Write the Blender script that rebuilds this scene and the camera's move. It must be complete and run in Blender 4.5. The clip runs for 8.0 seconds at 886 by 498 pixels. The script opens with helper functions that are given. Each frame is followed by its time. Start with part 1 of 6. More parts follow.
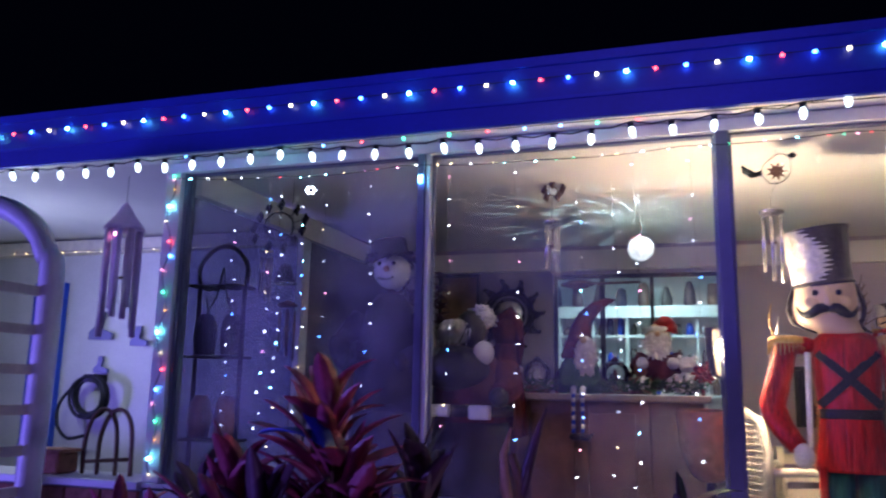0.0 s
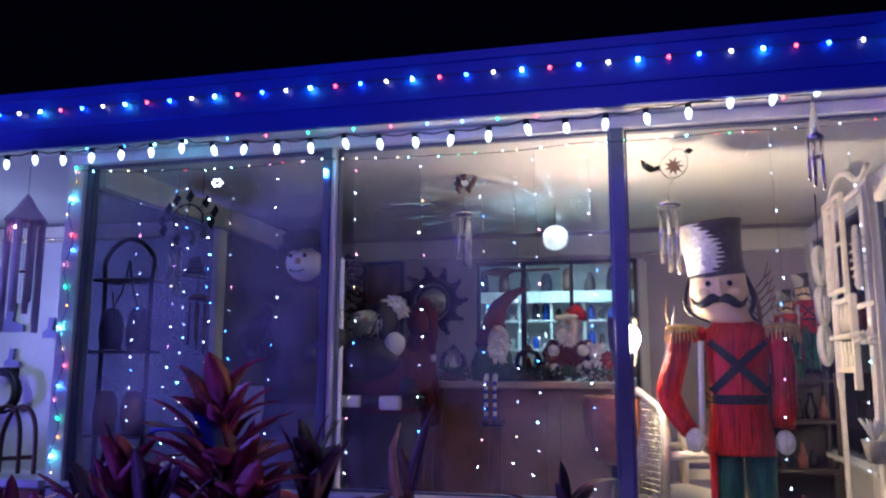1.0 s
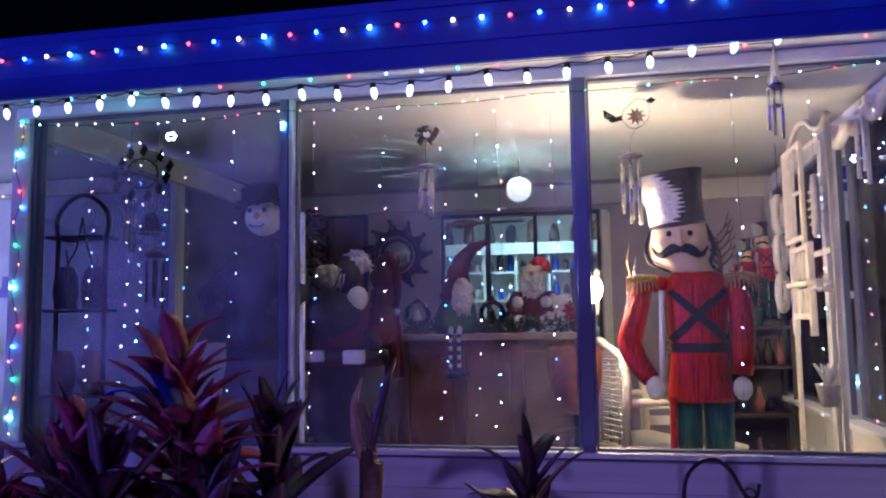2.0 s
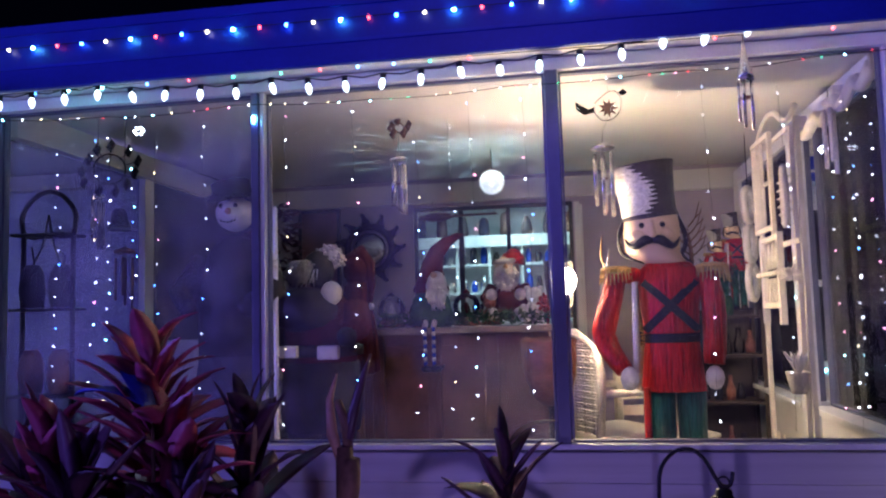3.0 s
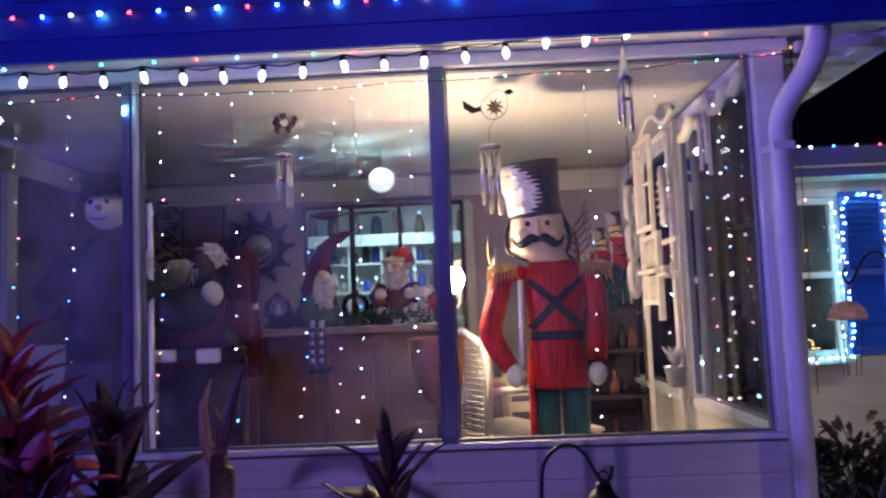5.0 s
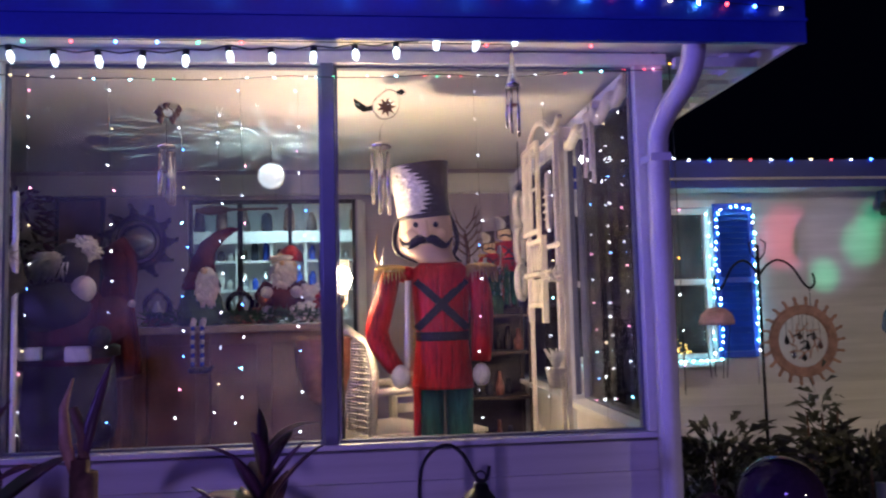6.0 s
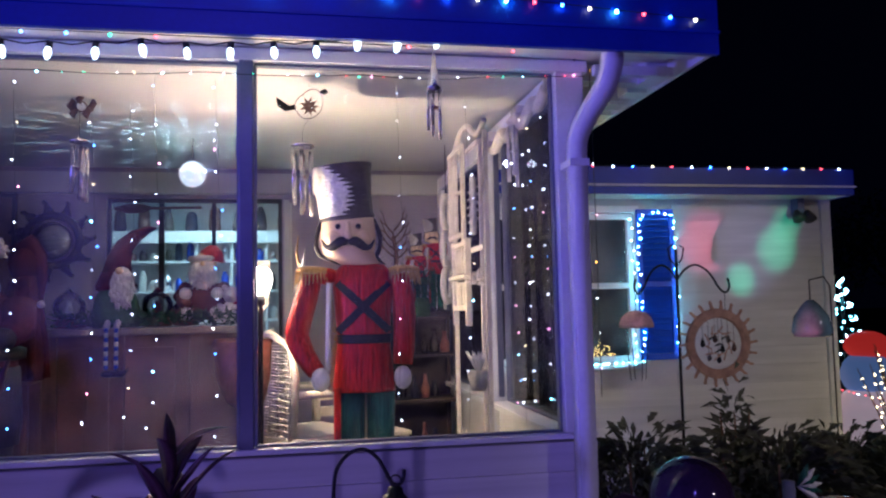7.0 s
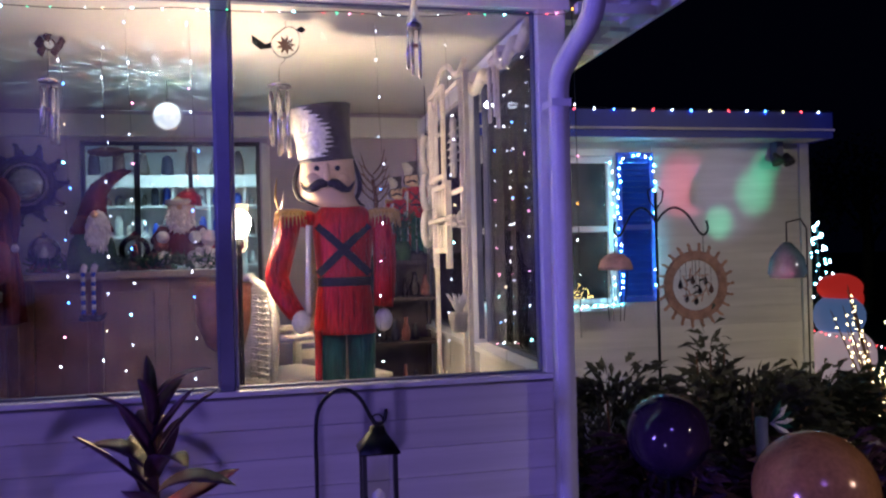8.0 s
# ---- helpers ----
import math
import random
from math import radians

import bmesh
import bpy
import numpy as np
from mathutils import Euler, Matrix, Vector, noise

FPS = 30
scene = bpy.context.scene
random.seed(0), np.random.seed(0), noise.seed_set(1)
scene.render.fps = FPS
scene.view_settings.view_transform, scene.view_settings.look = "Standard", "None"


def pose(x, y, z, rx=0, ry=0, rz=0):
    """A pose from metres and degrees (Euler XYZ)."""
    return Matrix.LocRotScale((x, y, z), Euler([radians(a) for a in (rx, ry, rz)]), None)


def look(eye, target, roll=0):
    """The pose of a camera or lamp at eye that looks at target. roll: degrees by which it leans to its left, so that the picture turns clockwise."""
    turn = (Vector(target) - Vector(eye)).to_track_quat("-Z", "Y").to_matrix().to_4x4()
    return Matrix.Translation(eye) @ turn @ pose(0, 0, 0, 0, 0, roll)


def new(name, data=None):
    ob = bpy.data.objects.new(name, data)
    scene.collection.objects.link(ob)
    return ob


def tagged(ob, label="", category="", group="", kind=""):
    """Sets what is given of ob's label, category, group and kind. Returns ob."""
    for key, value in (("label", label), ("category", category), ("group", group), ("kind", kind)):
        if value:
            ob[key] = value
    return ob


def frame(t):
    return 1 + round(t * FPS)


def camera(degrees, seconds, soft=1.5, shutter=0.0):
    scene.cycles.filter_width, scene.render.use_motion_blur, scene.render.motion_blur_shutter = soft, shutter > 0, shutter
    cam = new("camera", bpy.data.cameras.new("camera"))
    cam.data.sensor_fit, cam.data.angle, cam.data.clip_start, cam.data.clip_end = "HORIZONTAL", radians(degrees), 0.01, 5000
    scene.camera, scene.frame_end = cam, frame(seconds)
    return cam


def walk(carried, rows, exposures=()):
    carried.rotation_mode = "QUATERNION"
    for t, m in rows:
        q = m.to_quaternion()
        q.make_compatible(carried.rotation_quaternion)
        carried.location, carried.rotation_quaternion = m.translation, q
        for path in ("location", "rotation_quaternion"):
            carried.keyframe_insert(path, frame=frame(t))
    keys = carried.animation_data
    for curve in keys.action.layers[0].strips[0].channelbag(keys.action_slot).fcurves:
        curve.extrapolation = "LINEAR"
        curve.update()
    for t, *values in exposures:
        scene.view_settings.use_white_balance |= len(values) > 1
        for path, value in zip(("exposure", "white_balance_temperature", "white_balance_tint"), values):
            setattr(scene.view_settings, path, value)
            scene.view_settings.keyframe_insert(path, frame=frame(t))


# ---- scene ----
cam = camera(59.0, 8.0, soft=2.2, shutter=0.4)
PATH = [
    (0, (-1.474, -3.204, 1.604), (-2.079, -1.331, 1.962), 1.1),
    (0.5, (-1.357, -3.19, 1.621), (-1.863, -1.29, 1.99), 0.6),
    (1, (-1.297, -3.198, 1.655), (-1.767, -1.279, 1.967), 0.2),
    (1.5, (-1.281, -3.177, 1.663), (-1.713, -1.238, 1.895), -0.3),
    (3, (-1.291, -3.152, 1.668), (-1.614, -1.186, 1.839), -1.6),
    (3.5, (-1.266, -3.142, 1.675), (-1.564, -1.171, 1.839), -1.8),
    (4, (-1.256, -3.13, 1.658), (-1.52, -1.154, 1.827), -2.1),
    (4.5, (-1.258, -3.119, 1.666), (-1.447, -1.134, 1.83), -2.3),
    (5, (-1.253, -3.095, 1.67), (-1.314, -1.102, 1.829), -2.3),
    (6.5, (-1.179, -3.085, 1.666), (-0.881, -1.113, 1.819), -1.1),
    (7, (-1.152, -3.081, 1.668), (-0.787, -1.12, 1.822), -1.2),
    (7.5, (-1.153, -3.056, 1.658), (-0.733, -1.103, 1.769), -1.4),
    (8, (-1.153, -3.064, 1.652), (-0.739, -1.107, 1.667), -1.4),
]
walk(cam, [(t, look(eye, target, roll)) for t, eye, target, roll in PATH],
     [(0, 0.1, 6500, 10), (0.5, 0.0, 5500, 12), (1.0, 0.0, 5800, 10), (1.5, 0.0, 5900, 9), (3.0, 0.05, 6300, 13), (3.5, 0.05, 5500, 14), (4.0, 0.05, 5600, 14), (4.5, 0.05, 6400, 13),
      (5.0, 0.0, 6500, 11), (6.5, -0.05, 6700, 13), (7.0, -0.05, 5800, 13), (7.5, 0.0, 5800, 12), (8.0, 0.0, 6300, 11)])

# ---------- world and lights ----------
world = bpy.data.worlds.new("night")
scene.world = world
world.use_nodes = True
bg = world.node_tree.nodes["Background"]
bg.inputs[0].default_value = (0.05, 0.07, 0.3, 1)
bg.inputs[1].default_value = 0.006


def lamp(name, kind, m, energy, color, size=0.1, spot=None, blend=0.3):
    d = bpy.data.lights.new(name, kind)
    d.energy, d.color = energy, color
    if kind == "AREA":
        d.size = size
    else:
        d.shadow_soft_size = size
    if spot:
        d.spot_size, d.spot_blend = radians(spot), blend
    ob = new(name, d)
    ob.matrix_world = m
    return ob


# blue garden flood, spread over three unseen lamps in the yard
lamp("blue_flood_light", "SPOT", look((-2.0, -8.5, 5.6), (-1.5, 0, 1.6)), 420, (0.26, 0.17, 1.0), 0.35, 40, 0.7)
lamp("ground_flood_light", "SPOT", look((-1.2, -2.5, 0.18), (-1.7, 0, 1.75)), 36, (0.46, 0.32, 1.0), 0.06, 125, 0.7)
lamp("blue_flood_light", "SPOT", look((-11.0, -5.5, 1.0), (-2.6, 0, 1.9)), 2300, (0.20, 0.15, 1.0), 0.5, 50, 0.6)
# whitish fill behind the camera, added to brighten the wing and shrubs
lamp("yard_fill_light", "SPOT", look((6.0, -7.5, 4.0), (2.0, 0.9, 0.75)), 620, (1.0, 0.84, 0.76), 0.25, 33, 0.7)
# bare warm bulb on the table lamp
lamp("bulb_light", "POINT", pose(-1.327, 0.74, 1.82), 60, (1.0, 0.74, 0.46), 0.07)
# kitchen ceiling light
lamp("kitchen_light", "AREA", look((-1.9, 4.0, 2.75), (-1.9, 4.2, 0)), 21, (0.55, 0.92, 1.0), 0.8)
# unseen lamp added to brighten the entry wall and ceiling
lamp("entry_fill_light", "POINT", pose(-5.5, 0.6, 2.0), 15, (0.62, 0.72, 1.0), 0.08)
# party ball's own lamp, which shines out through the holes of its shell
lamp("ball_light", "POINT", pose(-1.785, 1.9, 2.53), 50, (0.5, 0.86, 1.0), 0.0004)
# garden pattern projectors on the wing wall
lamp("pink_projector_light", "SPOT", look((1.35, -1.2, 0.5), (2.0, 2.6, 2.15)), 420, (1.0, 0.16, 0.32), 0.03, 7.5, 0.8)
lamp("green_projector_light", "SPOT", look((2.1, -1.2, 0.5), (2.62, 2.6, 2.1)), 330, (0.05, 1.0, 0.45), 0.02, 6, 1.0)
lamp("green_projector_light", "SPOT", look((2.1, -1.2, 0.5), (2.3, 2.6, 1.86)), 330, (0.05, 1.0, 0.45), 0.02, 4.5, 1.0)
lamp("green_projector_light", "SPOT", look((2.1, -1.2, 0.5), (2.72, 2.6, 2.3)), 260, (0.05, 1.0, 0.45), 0.02, 4.5, 1.0)
lamp("lilac_projector_light", "SPOT", look((1.85, -1.2, 0.5), (2.35, 2.6, 2.1)), 130, (0.62, 0.55, 1.0), 0.02, 13, 1.0)


# ---------- materials ----------
def mat(name, color, rough=0.6, metal=0.0, vary=0.25, scale=8.0, bump=0.15, emit=None, strength=0.0, spec=0.5, fine=60.0):
    m = bpy.data.materials.new(name)
    m.use_nodes = True
    nt = m.node_tree
    p = nt.nodes["Principled BSDF"]
    p.inputs["Roughness"].default_value = rough
    p.inputs["Metallic"].default_value = metal
    p.inputs["Specular IOR Level"].default_value = spec
    if emit:
        p.inputs["Base Color"].default_value = (*color, 1)
        p.inputs["Emission Color"].default_value = (*emit, 1)
        p.inputs["Emission Strength"].default_value = strength
        return m
    tc = nt.nodes.new("ShaderNodeTexCoord")
    oi = nt.nodes.new("ShaderNodeObjectInfo")
    add = nt.nodes.new("ShaderNodeVectorMath")
    nt.links.new(tc.outputs["Object"], add.inputs[0])
    nt.links.new(oi.outputs["Random"], add.inputs[1])
    big = nt.nodes.new("ShaderNodeTexNoise")
    big.inputs["Scale"].default_value = scale
    big.inputs["Detail"].default_value = 5
    nt.links.new(add.outputs[0], big.inputs["Vector"])
    small = nt.nodes.new("ShaderNodeTexNoise")
    small.inputs["Scale"].default_value = fine
    small.inputs["Detail"].default_value = 3
    nt.links.new(add.outputs[0], small.inputs["Vector"])
    mixf = nt.nodes.new("ShaderNodeMath")
    mixf.operation = "MULTIPLY_ADD"
    nt.links.new(small.outputs["Fac"], mixf.inputs[0])
    mixf.inputs[1].default_value = 0.35
    nt.links.new(big.outputs["Fac"], mixf.inputs[2])
    ramp = nt.nodes.new("ShaderNodeValToRGB")
    ramp.color_ramp.elements[0].position = 0.4
    ramp.color_ramp.elements[1].position = 0.95
    ramp.color_ramp.elements[0].color = (*[max(c * (1 - vary), 0) for c in color], 1)
    ramp.color_ramp.elements[1].color = (*[min(c * (1 + vary), 1) for c in color], 1)
    nt.links.new(mixf.outputs[0], ramp.inputs[0])
    hsv = nt.nodes.new("ShaderNodeHueSaturation")
    rnd = nt.nodes.new("ShaderNodeMapRange")
    rnd.inputs["To Min"].default_value = 1 - vary * 0.5
    rnd.inputs["To Max"].default_value = 1 + vary * 0.5
    nt.links.new(oi.outputs["Random"], rnd.inputs["Value"])
    nt.links.new(rnd.outputs[0], hsv.inputs["Value"])
    nt.links.new(ramp.outputs[0], hsv.inputs["Color"])
    nt.links.new(hsv.outputs[0], p.inputs["Base Color"])
    if bump:
        b = nt.nodes.new("ShaderNodeBump")
        b.inputs["Strength"].default_value = bump
        b.inputs["Distance"].default_value = 0.01
        nt.links.new(mixf.outputs[0], b.inputs["Height"])
        nt.links.new(b.outputs[0], p.inputs["Normal"])
    return m


def glass_mat(name, gloss=0.05, dirt_haze=0.03, tint=(1, 1, 1)):
    m = bpy.data.materials.new(name)
    m.use_nodes = True
    nt = m.node_tree
    nt.nodes.remove(nt.nodes["Principled BSDF"])
    out = nt.nodes["Material Output"]
    tr = nt.nodes.new("ShaderNodeBsdfTransparent")
    tr.inputs[0].default_value = (*tint, 1)
    gl = nt.nodes.new("ShaderNodeBsdfGlossy")
    gl.inputs["Roughness"].default_value = 0.02
    fr = nt.nodes.new("ShaderNodeFresnel")
    fr.inputs["IOR"].default_value = 1.0 + gloss * 8
    mx = nt.nodes.new("ShaderNodeMixShader")
    nt.links.new(fr.outputs[0], mx.inputs[0])
    nt.links.new(tr.outputs[0], mx.inputs[1])
    nt.links.new(gl.outputs[0], mx.inputs[2])
    # patchy white film: some dirt, plus lens veil and reflections put into the colour
    df = nt.nodes.new("ShaderNodeBsdfDiffuse")
    df.inputs[0].default_value = (0.75, 0.75, 0.75, 1)
    tc = nt.nodes.new("ShaderNodeTexCoord")
    n = nt.nodes.new("ShaderNodeTexNoise")
    n.inputs["Scale"].default_value = 2.2
    n.inputs["Detail"].default_value = 6
    nt.links.new(tc.outputs["Object"], n.inputs["Vector"])
    mr = nt.nodes.new("ShaderNodeMapRange")
    mr.inputs["From Min"].default_value = 0.36
    mr.inputs["From Max"].default_value = 0.74
    mr.inputs["To Max"].default_value = dirt_haze * 2
    nt.links.new(n.outputs["Fac"], mr.inputs["Value"])
    mx2 = nt.nodes.new("ShaderNodeMixShader")
    nt.links.new(mr.outputs[0], mx2.inputs[0])
    nt.links.new(mx.outputs[0], mx2.inputs[1])
    nt.links.new(df.outputs[0], mx2.inputs[2])
    nt.links.new(mx2.outputs[0], out.inputs["Surface"])
    return m


def foil(name, color):
    """Tinsel cloth: long upright strands that catch the light, with gaps of deeper colour between them."""
    m = bpy.data.materials.new(name)
    m.use_nodes = True
    nt = m.node_tree
    p = nt.nodes["Principled BSDF"]
    p.inputs["Roughness"].default_value = 0.36
    p.inputs["Metallic"].default_value = 0.25
    tc = nt.nodes.new("ShaderNodeTexCoord")
    heights = []
    for scale, detail in (((95, 95, 7), 4), ((9, 9, 5), 3)):
        mp = nt.nodes.new("ShaderNodeMapping")
        mp.inputs["Scale"].default_value = scale
        nt.links.new(tc.outputs["Object"], mp.inputs["Vector"])
        n = nt.nodes.new("ShaderNodeTexNoise")
        n.inputs["Scale"].default_value = 1.0
        n.inputs["Detail"].default_value = detail
        nt.links.new(mp.outputs[0], n.inputs["Vector"])
        heights.append(n)
    mix = nt.nodes.new("ShaderNodeMath")
    mix.operation = "MULTIPLY_ADD"
    mix.inputs[1].default_value = 0.4
    nt.links.new(heights[1].outputs["Fac"], mix.inputs[0])
    nt.links.new(heights[0].outputs["Fac"], mix.inputs[2])
    ramp = nt.nodes.new("ShaderNodeValToRGB")
    ramp.color_ramp.elements[0].position, ramp.color_ramp.elements[1].position = 0.5, 0.85
    ramp.color_ramp.elements[0].color = (*[c * 0.45 for c in color], 1)
    ramp.color_ramp.elements[1].color = (*[min(c * 1.45, 1) for c in color], 1)
    nt.links.new(mix.outputs[0], ramp.inputs[0])
    nt.links.new(ramp.outputs[0], p.inputs["Base Color"])
    b = nt.nodes.new("ShaderNodeBump")
    b.inputs["Strength"].default_value = 0.9
    b.inputs["Distance"].default_value = 0.012
    nt.links.new(mix.outputs[0], b.inputs["Height"])
    nt.links.new(b.outputs[0], p.inputs["Normal"])
    return m


WHITE = mat("white_painted_metal", (0.8, 0.8, 0.8), 0.45, vary=0.12, scale=5, bump=0.05)
SIDING = mat("white_vinyl_siding", (0.70, 0.69, 0.68), 0.5, vary=0.12, scale=3, bump=0.12)
WOODW = mat("white_painted_wood", (0.74, 0.68, 0.55), 0.6, vary=0.18, scale=14, bump=0.3)
CEIL = mat("white_ceiling_paint", (0.70, 0.69, 0.68), 0.8, vary=0.08, scale=2, bump=0.1)
BLUE = mat("royal_blue_paint", (0.012, 0.04, 0.40), 0.45, vary=0.25, scale=3, bump=0.08)
SHUT = mat("blue_shutter_paint", (0.01, 0.07, 0.50), 0.45, vary=0.2, scale=6, bump=0.1)
WALLP = mat("mauve_wall_paint", (0.46, 0.40, 0.51), 0.8, vary=0.1, scale=3, bump=0.1)
DARKFR = mat("dark_bronze_frame", (0.03, 0.03, 0.04), 0.4, vary=0.2)
POSTM = mat("blue_grey_aluminium", (0.17, 0.18, 0.27), 0.4, 0.2, vary=0.12, bump=0.04)
SOIL = mat("garden_soil_and_grass", (0.05, 0.055, 0.03), 0.95, vary=0.5, scale=1.5, bump=0.8, fine=30)
BRICK = mat("red_brick", (0.30, 0.12, 0.07), 0.85, vary=0.4, scale=20, bump=0.6)
MORTAR = mat("grey_mortar", (0.30, 0.28, 0.26), 0.95, vary=0.2, scale=30, bump=0.5)
PLANK = mat("grey_floor_tile", (0.075, 0.068, 0.065), 0.6, vary=0.3, scale=4)
BARW = mat("mahogany_bar_wood", (0.2, 0.10, 0.085), 0.4, vary=0.35, scale=6, bump=0.2)
BARTOP = mat("polished_counter_edge", (0.34, 0.27, 0.24), 0.3, vary=0.25, scale=9)
RED = foil("red_foil_cloth", (0.46, 0.012, 0.012))
DRED = mat("dark_red_velvet", (0.085, 0.006, 0.008), 0.9, vary=0.35, scale=25, bump=0.6)
TEAL = foil("green_foil_cloth", (0.008, 0.10, 0.075))
SKINW = mat("cream_painted_face", (0.74, 0.53, 0.32), 0.55, vary=0.08, scale=10, bump=0.1)
BLACK = mat("black_cloth", (0.012, 0.012, 0.016), 0.6, vary=0.3)
IRON = mat("black_iron", (0.015, 0.015, 0.018), 0.4, 0.6, vary=0.3, bump=0.2)
HATG = mat("charcoal_foil_hat", (0.075, 0.065, 0.06), 0.42, 0.25, vary=0.3, scale=40, bump=0.9, fine=200)
SILVER = mat("silver_tinsel", (0.75, 0.72, 0.66), 0.3, 0.8, vary=0.25, scale=60, bump=1.0, fine=260)
GOLD = mat("gold_tinsel", (0.50, 0.32, 0.12), 0.32, 0.7, vary=0.35, scale=70, bump=1.0, fine=260)
FUR = mat("white_fur", (0.78, 0.76, 0.73), 0.95, vary=0.15, scale=60, bump=1.0, fine=240)
GREEN = mat("green_felt", (0.03, 0.10, 0.04), 0.9, vary=0.4, scale=40, bump=0.8)
PINE = mat("garland_needles", (0.03, 0.09, 0.035), 0.8, vary=0.5, scale=50, bump=0.6)
CHROME = mat("brushed_chime_tube", (0.72, 0.72, 0.74), 0.25, 1.0, vary=0.1, bump=0.02)
COPPER = mat("dark_copper", (0.16, 0.09, 0.07), 0.45, 0.6, vary=0.4)
RUST = mat("rusty_orange_metal", (0.42, 0.24, 0.16), 0.6, 0.15, vary=0.4, scale=16, bump=0.4)
RATTAN = mat("white_wicker", (0.66, 0.62, 0.54), 0.7, vary=0.25, scale=90, bump=1.0, fine=180)
LEAFR = mat("burgundy_leaf", (0.33, 0.045, 0.10), 0.45, vary=0.5, scale=12, bump=0.25)
LEAFD = mat("dark_purple_leaf", (0.075, 0.028, 0.055), 0.45, vary=0.5, scale=12, bump=0.25)
LEAFG = mat("olive_shrub_leaf", (0.065, 0.07, 0.04), 0.55, vary=0.5, scale=5, bump=0.2)
STEM = mat("brown_stem_bark", (0.16, 0.085, 0.05), 0.8, vary=0.4, scale=20, bump=0.6)
WIRE = mat("dark_green_wire", (0.012, 0.02, 0.014), 0.5, vary=0.2, bump=0)
LILAC = mat("lilac_painted_metal", (0.62, 0.44, 0.66), 0.45, vary=0.2)
ROOFM = mat("dark_roof_membrane", (0.06, 0.06, 0.07), 0.8, vary=0.3)
BLUEC = mat("near_black_navy", (0.02, 0.023, 0.05), 0.85, vary=0.4, scale=30, bump=0.5)
STONE = mat("snow_globe_stand", (0.24, 0.09, 0.06), 0.5, vary=0.4, scale=30)
HOSE = mat("black_rubber_hose", (0.012, 0.014, 0.013), 0.5, vary=0.3)
NAVY = mat("royal_blue_leaf", (0.015, 0.04, 0.45), 0.5, vary=0.4)
# painted haze differs from pane to pane, strongest on the left
GLASS = glass_mat("hazy_window_glass", 0.03, 0.13)
GLASSM = glass_mat("mid_haze_window_glass", 0.03, 0.075)
GLASSR = glass_mat("window_glass", 0.03, 0.03)
SIDEG = glass_mat("side_window_glass", 0.03, 0.005)
CLEAR = glass_mat("clear_glass", 0.07, 0.01)
ORBP = mat("purple_gazing_glass", (0.025, 0.012, 0.035), 0.05, 0.1, vary=0.5, scale=6, bump=0.05)
ORBO = mat("amber_gazing_glass", (0.62, 0.28, 0.11), 0.16, 0.1, vary=0.5, scale=5, bump=0.05)
INFR = mat("lit_red_nylon", (0.55, 0.03, 0.02), 0.6, emit=(1.0, 0.05, 0.04), strength=0.28)
INFB = mat("lit_blue_nylon", (0.10, 0.2, 0.5), 0.6, emit=(0.16, 0.28, 0.6), strength=0.28)
INFO = mat("lit_orange_nylon", (0.75, 0.33, 0.10), 0.6, emit=(1.0, 0.45, 0.2), strength=0.5)
INFW = mat("lit_white_nylon", (0.8, 0.8, 0.8), 0.6, emit=(0.6, 0.45, 0.5), strength=0.4)
COOL = {
    "white": mat("cool_white_bulb", (0.9, 0.9, 0.9), 0.3, emit=(0.72, 0.92, 1.0), strength=4.5),
    "mini": mat("mini_white_bulb", (0.9, 0.9, 0.9), 0.3, emit=(0.72, 0.86, 1.0), strength=15),
    "dim": mat("faint_white_bulb", (0.9, 0.9, 0.9), 0.3, emit=(0.6, 0.75, 1.0), strength=8),
    "warm": mat("warm_white_bulb", (0.9, 0.85, 0.7), 0.3, emit=(1.0, 0.80, 0.42), strength=8),
    "red": mat("red_bulb", (0.8, 0.1, 0.1), 0.3, emit=(1.0, 0.06, 0.08), strength=9),
    "green": mat("green_bulb", (0.1, 0.8, 0.4), 0.3, emit=(0.05, 0.9, 0.42), strength=9),
    "blue": mat("blue_bulb", (0.1, 0.2, 0.9), 0.3, emit=(0.06, 0.25, 1.0), strength=22),
    "cyan": mat("cyan_bulb", (0.1, 0.7, 0.9), 0.3, emit=(0.16, 0.80, 1.0), strength=55),
    "pink": mat("pink_bulb", (0.9, 0.4, 0.6), 0.3, emit=(1.0, 0.30, 0.55), strength=13),
    "amber": mat("amber_bulb", (0.9, 0.5, 0.1), 0.3, emit=(1.0, 0.36, 0.05), strength=12),
    "lamp": mat("lit_lamp_bulb", (1, 0.95, 0.85), 0.3, emit=(1.0, 0.86, 0.62), strength=45),
}


# ---------- mesh helpers ----------
def paint(faces, mi):
    for f in faces:
        f.material_index = mi
        f.smooth = True


def box(bm, c, s, mi=0, rot=(0, 0, 0), bevel=0.0):
    before = set(bm.faces)
    r = bmesh.ops.create_cube(bm, size=1.0, matrix=pose(*c, *rot) @ Matrix.Diagonal((*s, 1)))
    if bevel:
        es = {e for v in r["verts"] for e in v.link_edges}
        bmesh.ops.bevel(bm, geom=list(es), offset=bevel, segments=2, affect="EDGES", profile=0.5)
    fs = set(bm.faces) - before
    for f in fs:
        f.material_index = mi
    return fs


def ball(bm, c, r, mi=0, seg=16, rot=(0, 0, 0)):
    r = (r, r, r) if isinstance(r, (int, float)) else r
    g = bmesh.ops.create_uvsphere(bm, u_segments=seg, v_segments=max(seg // 2, 5), radius=1.0, matrix=pose(*c, *rot) @ Matrix.Diagonal((*r, 1)))
    paint({f for v in g["verts"] for f in v.link_faces}, mi)


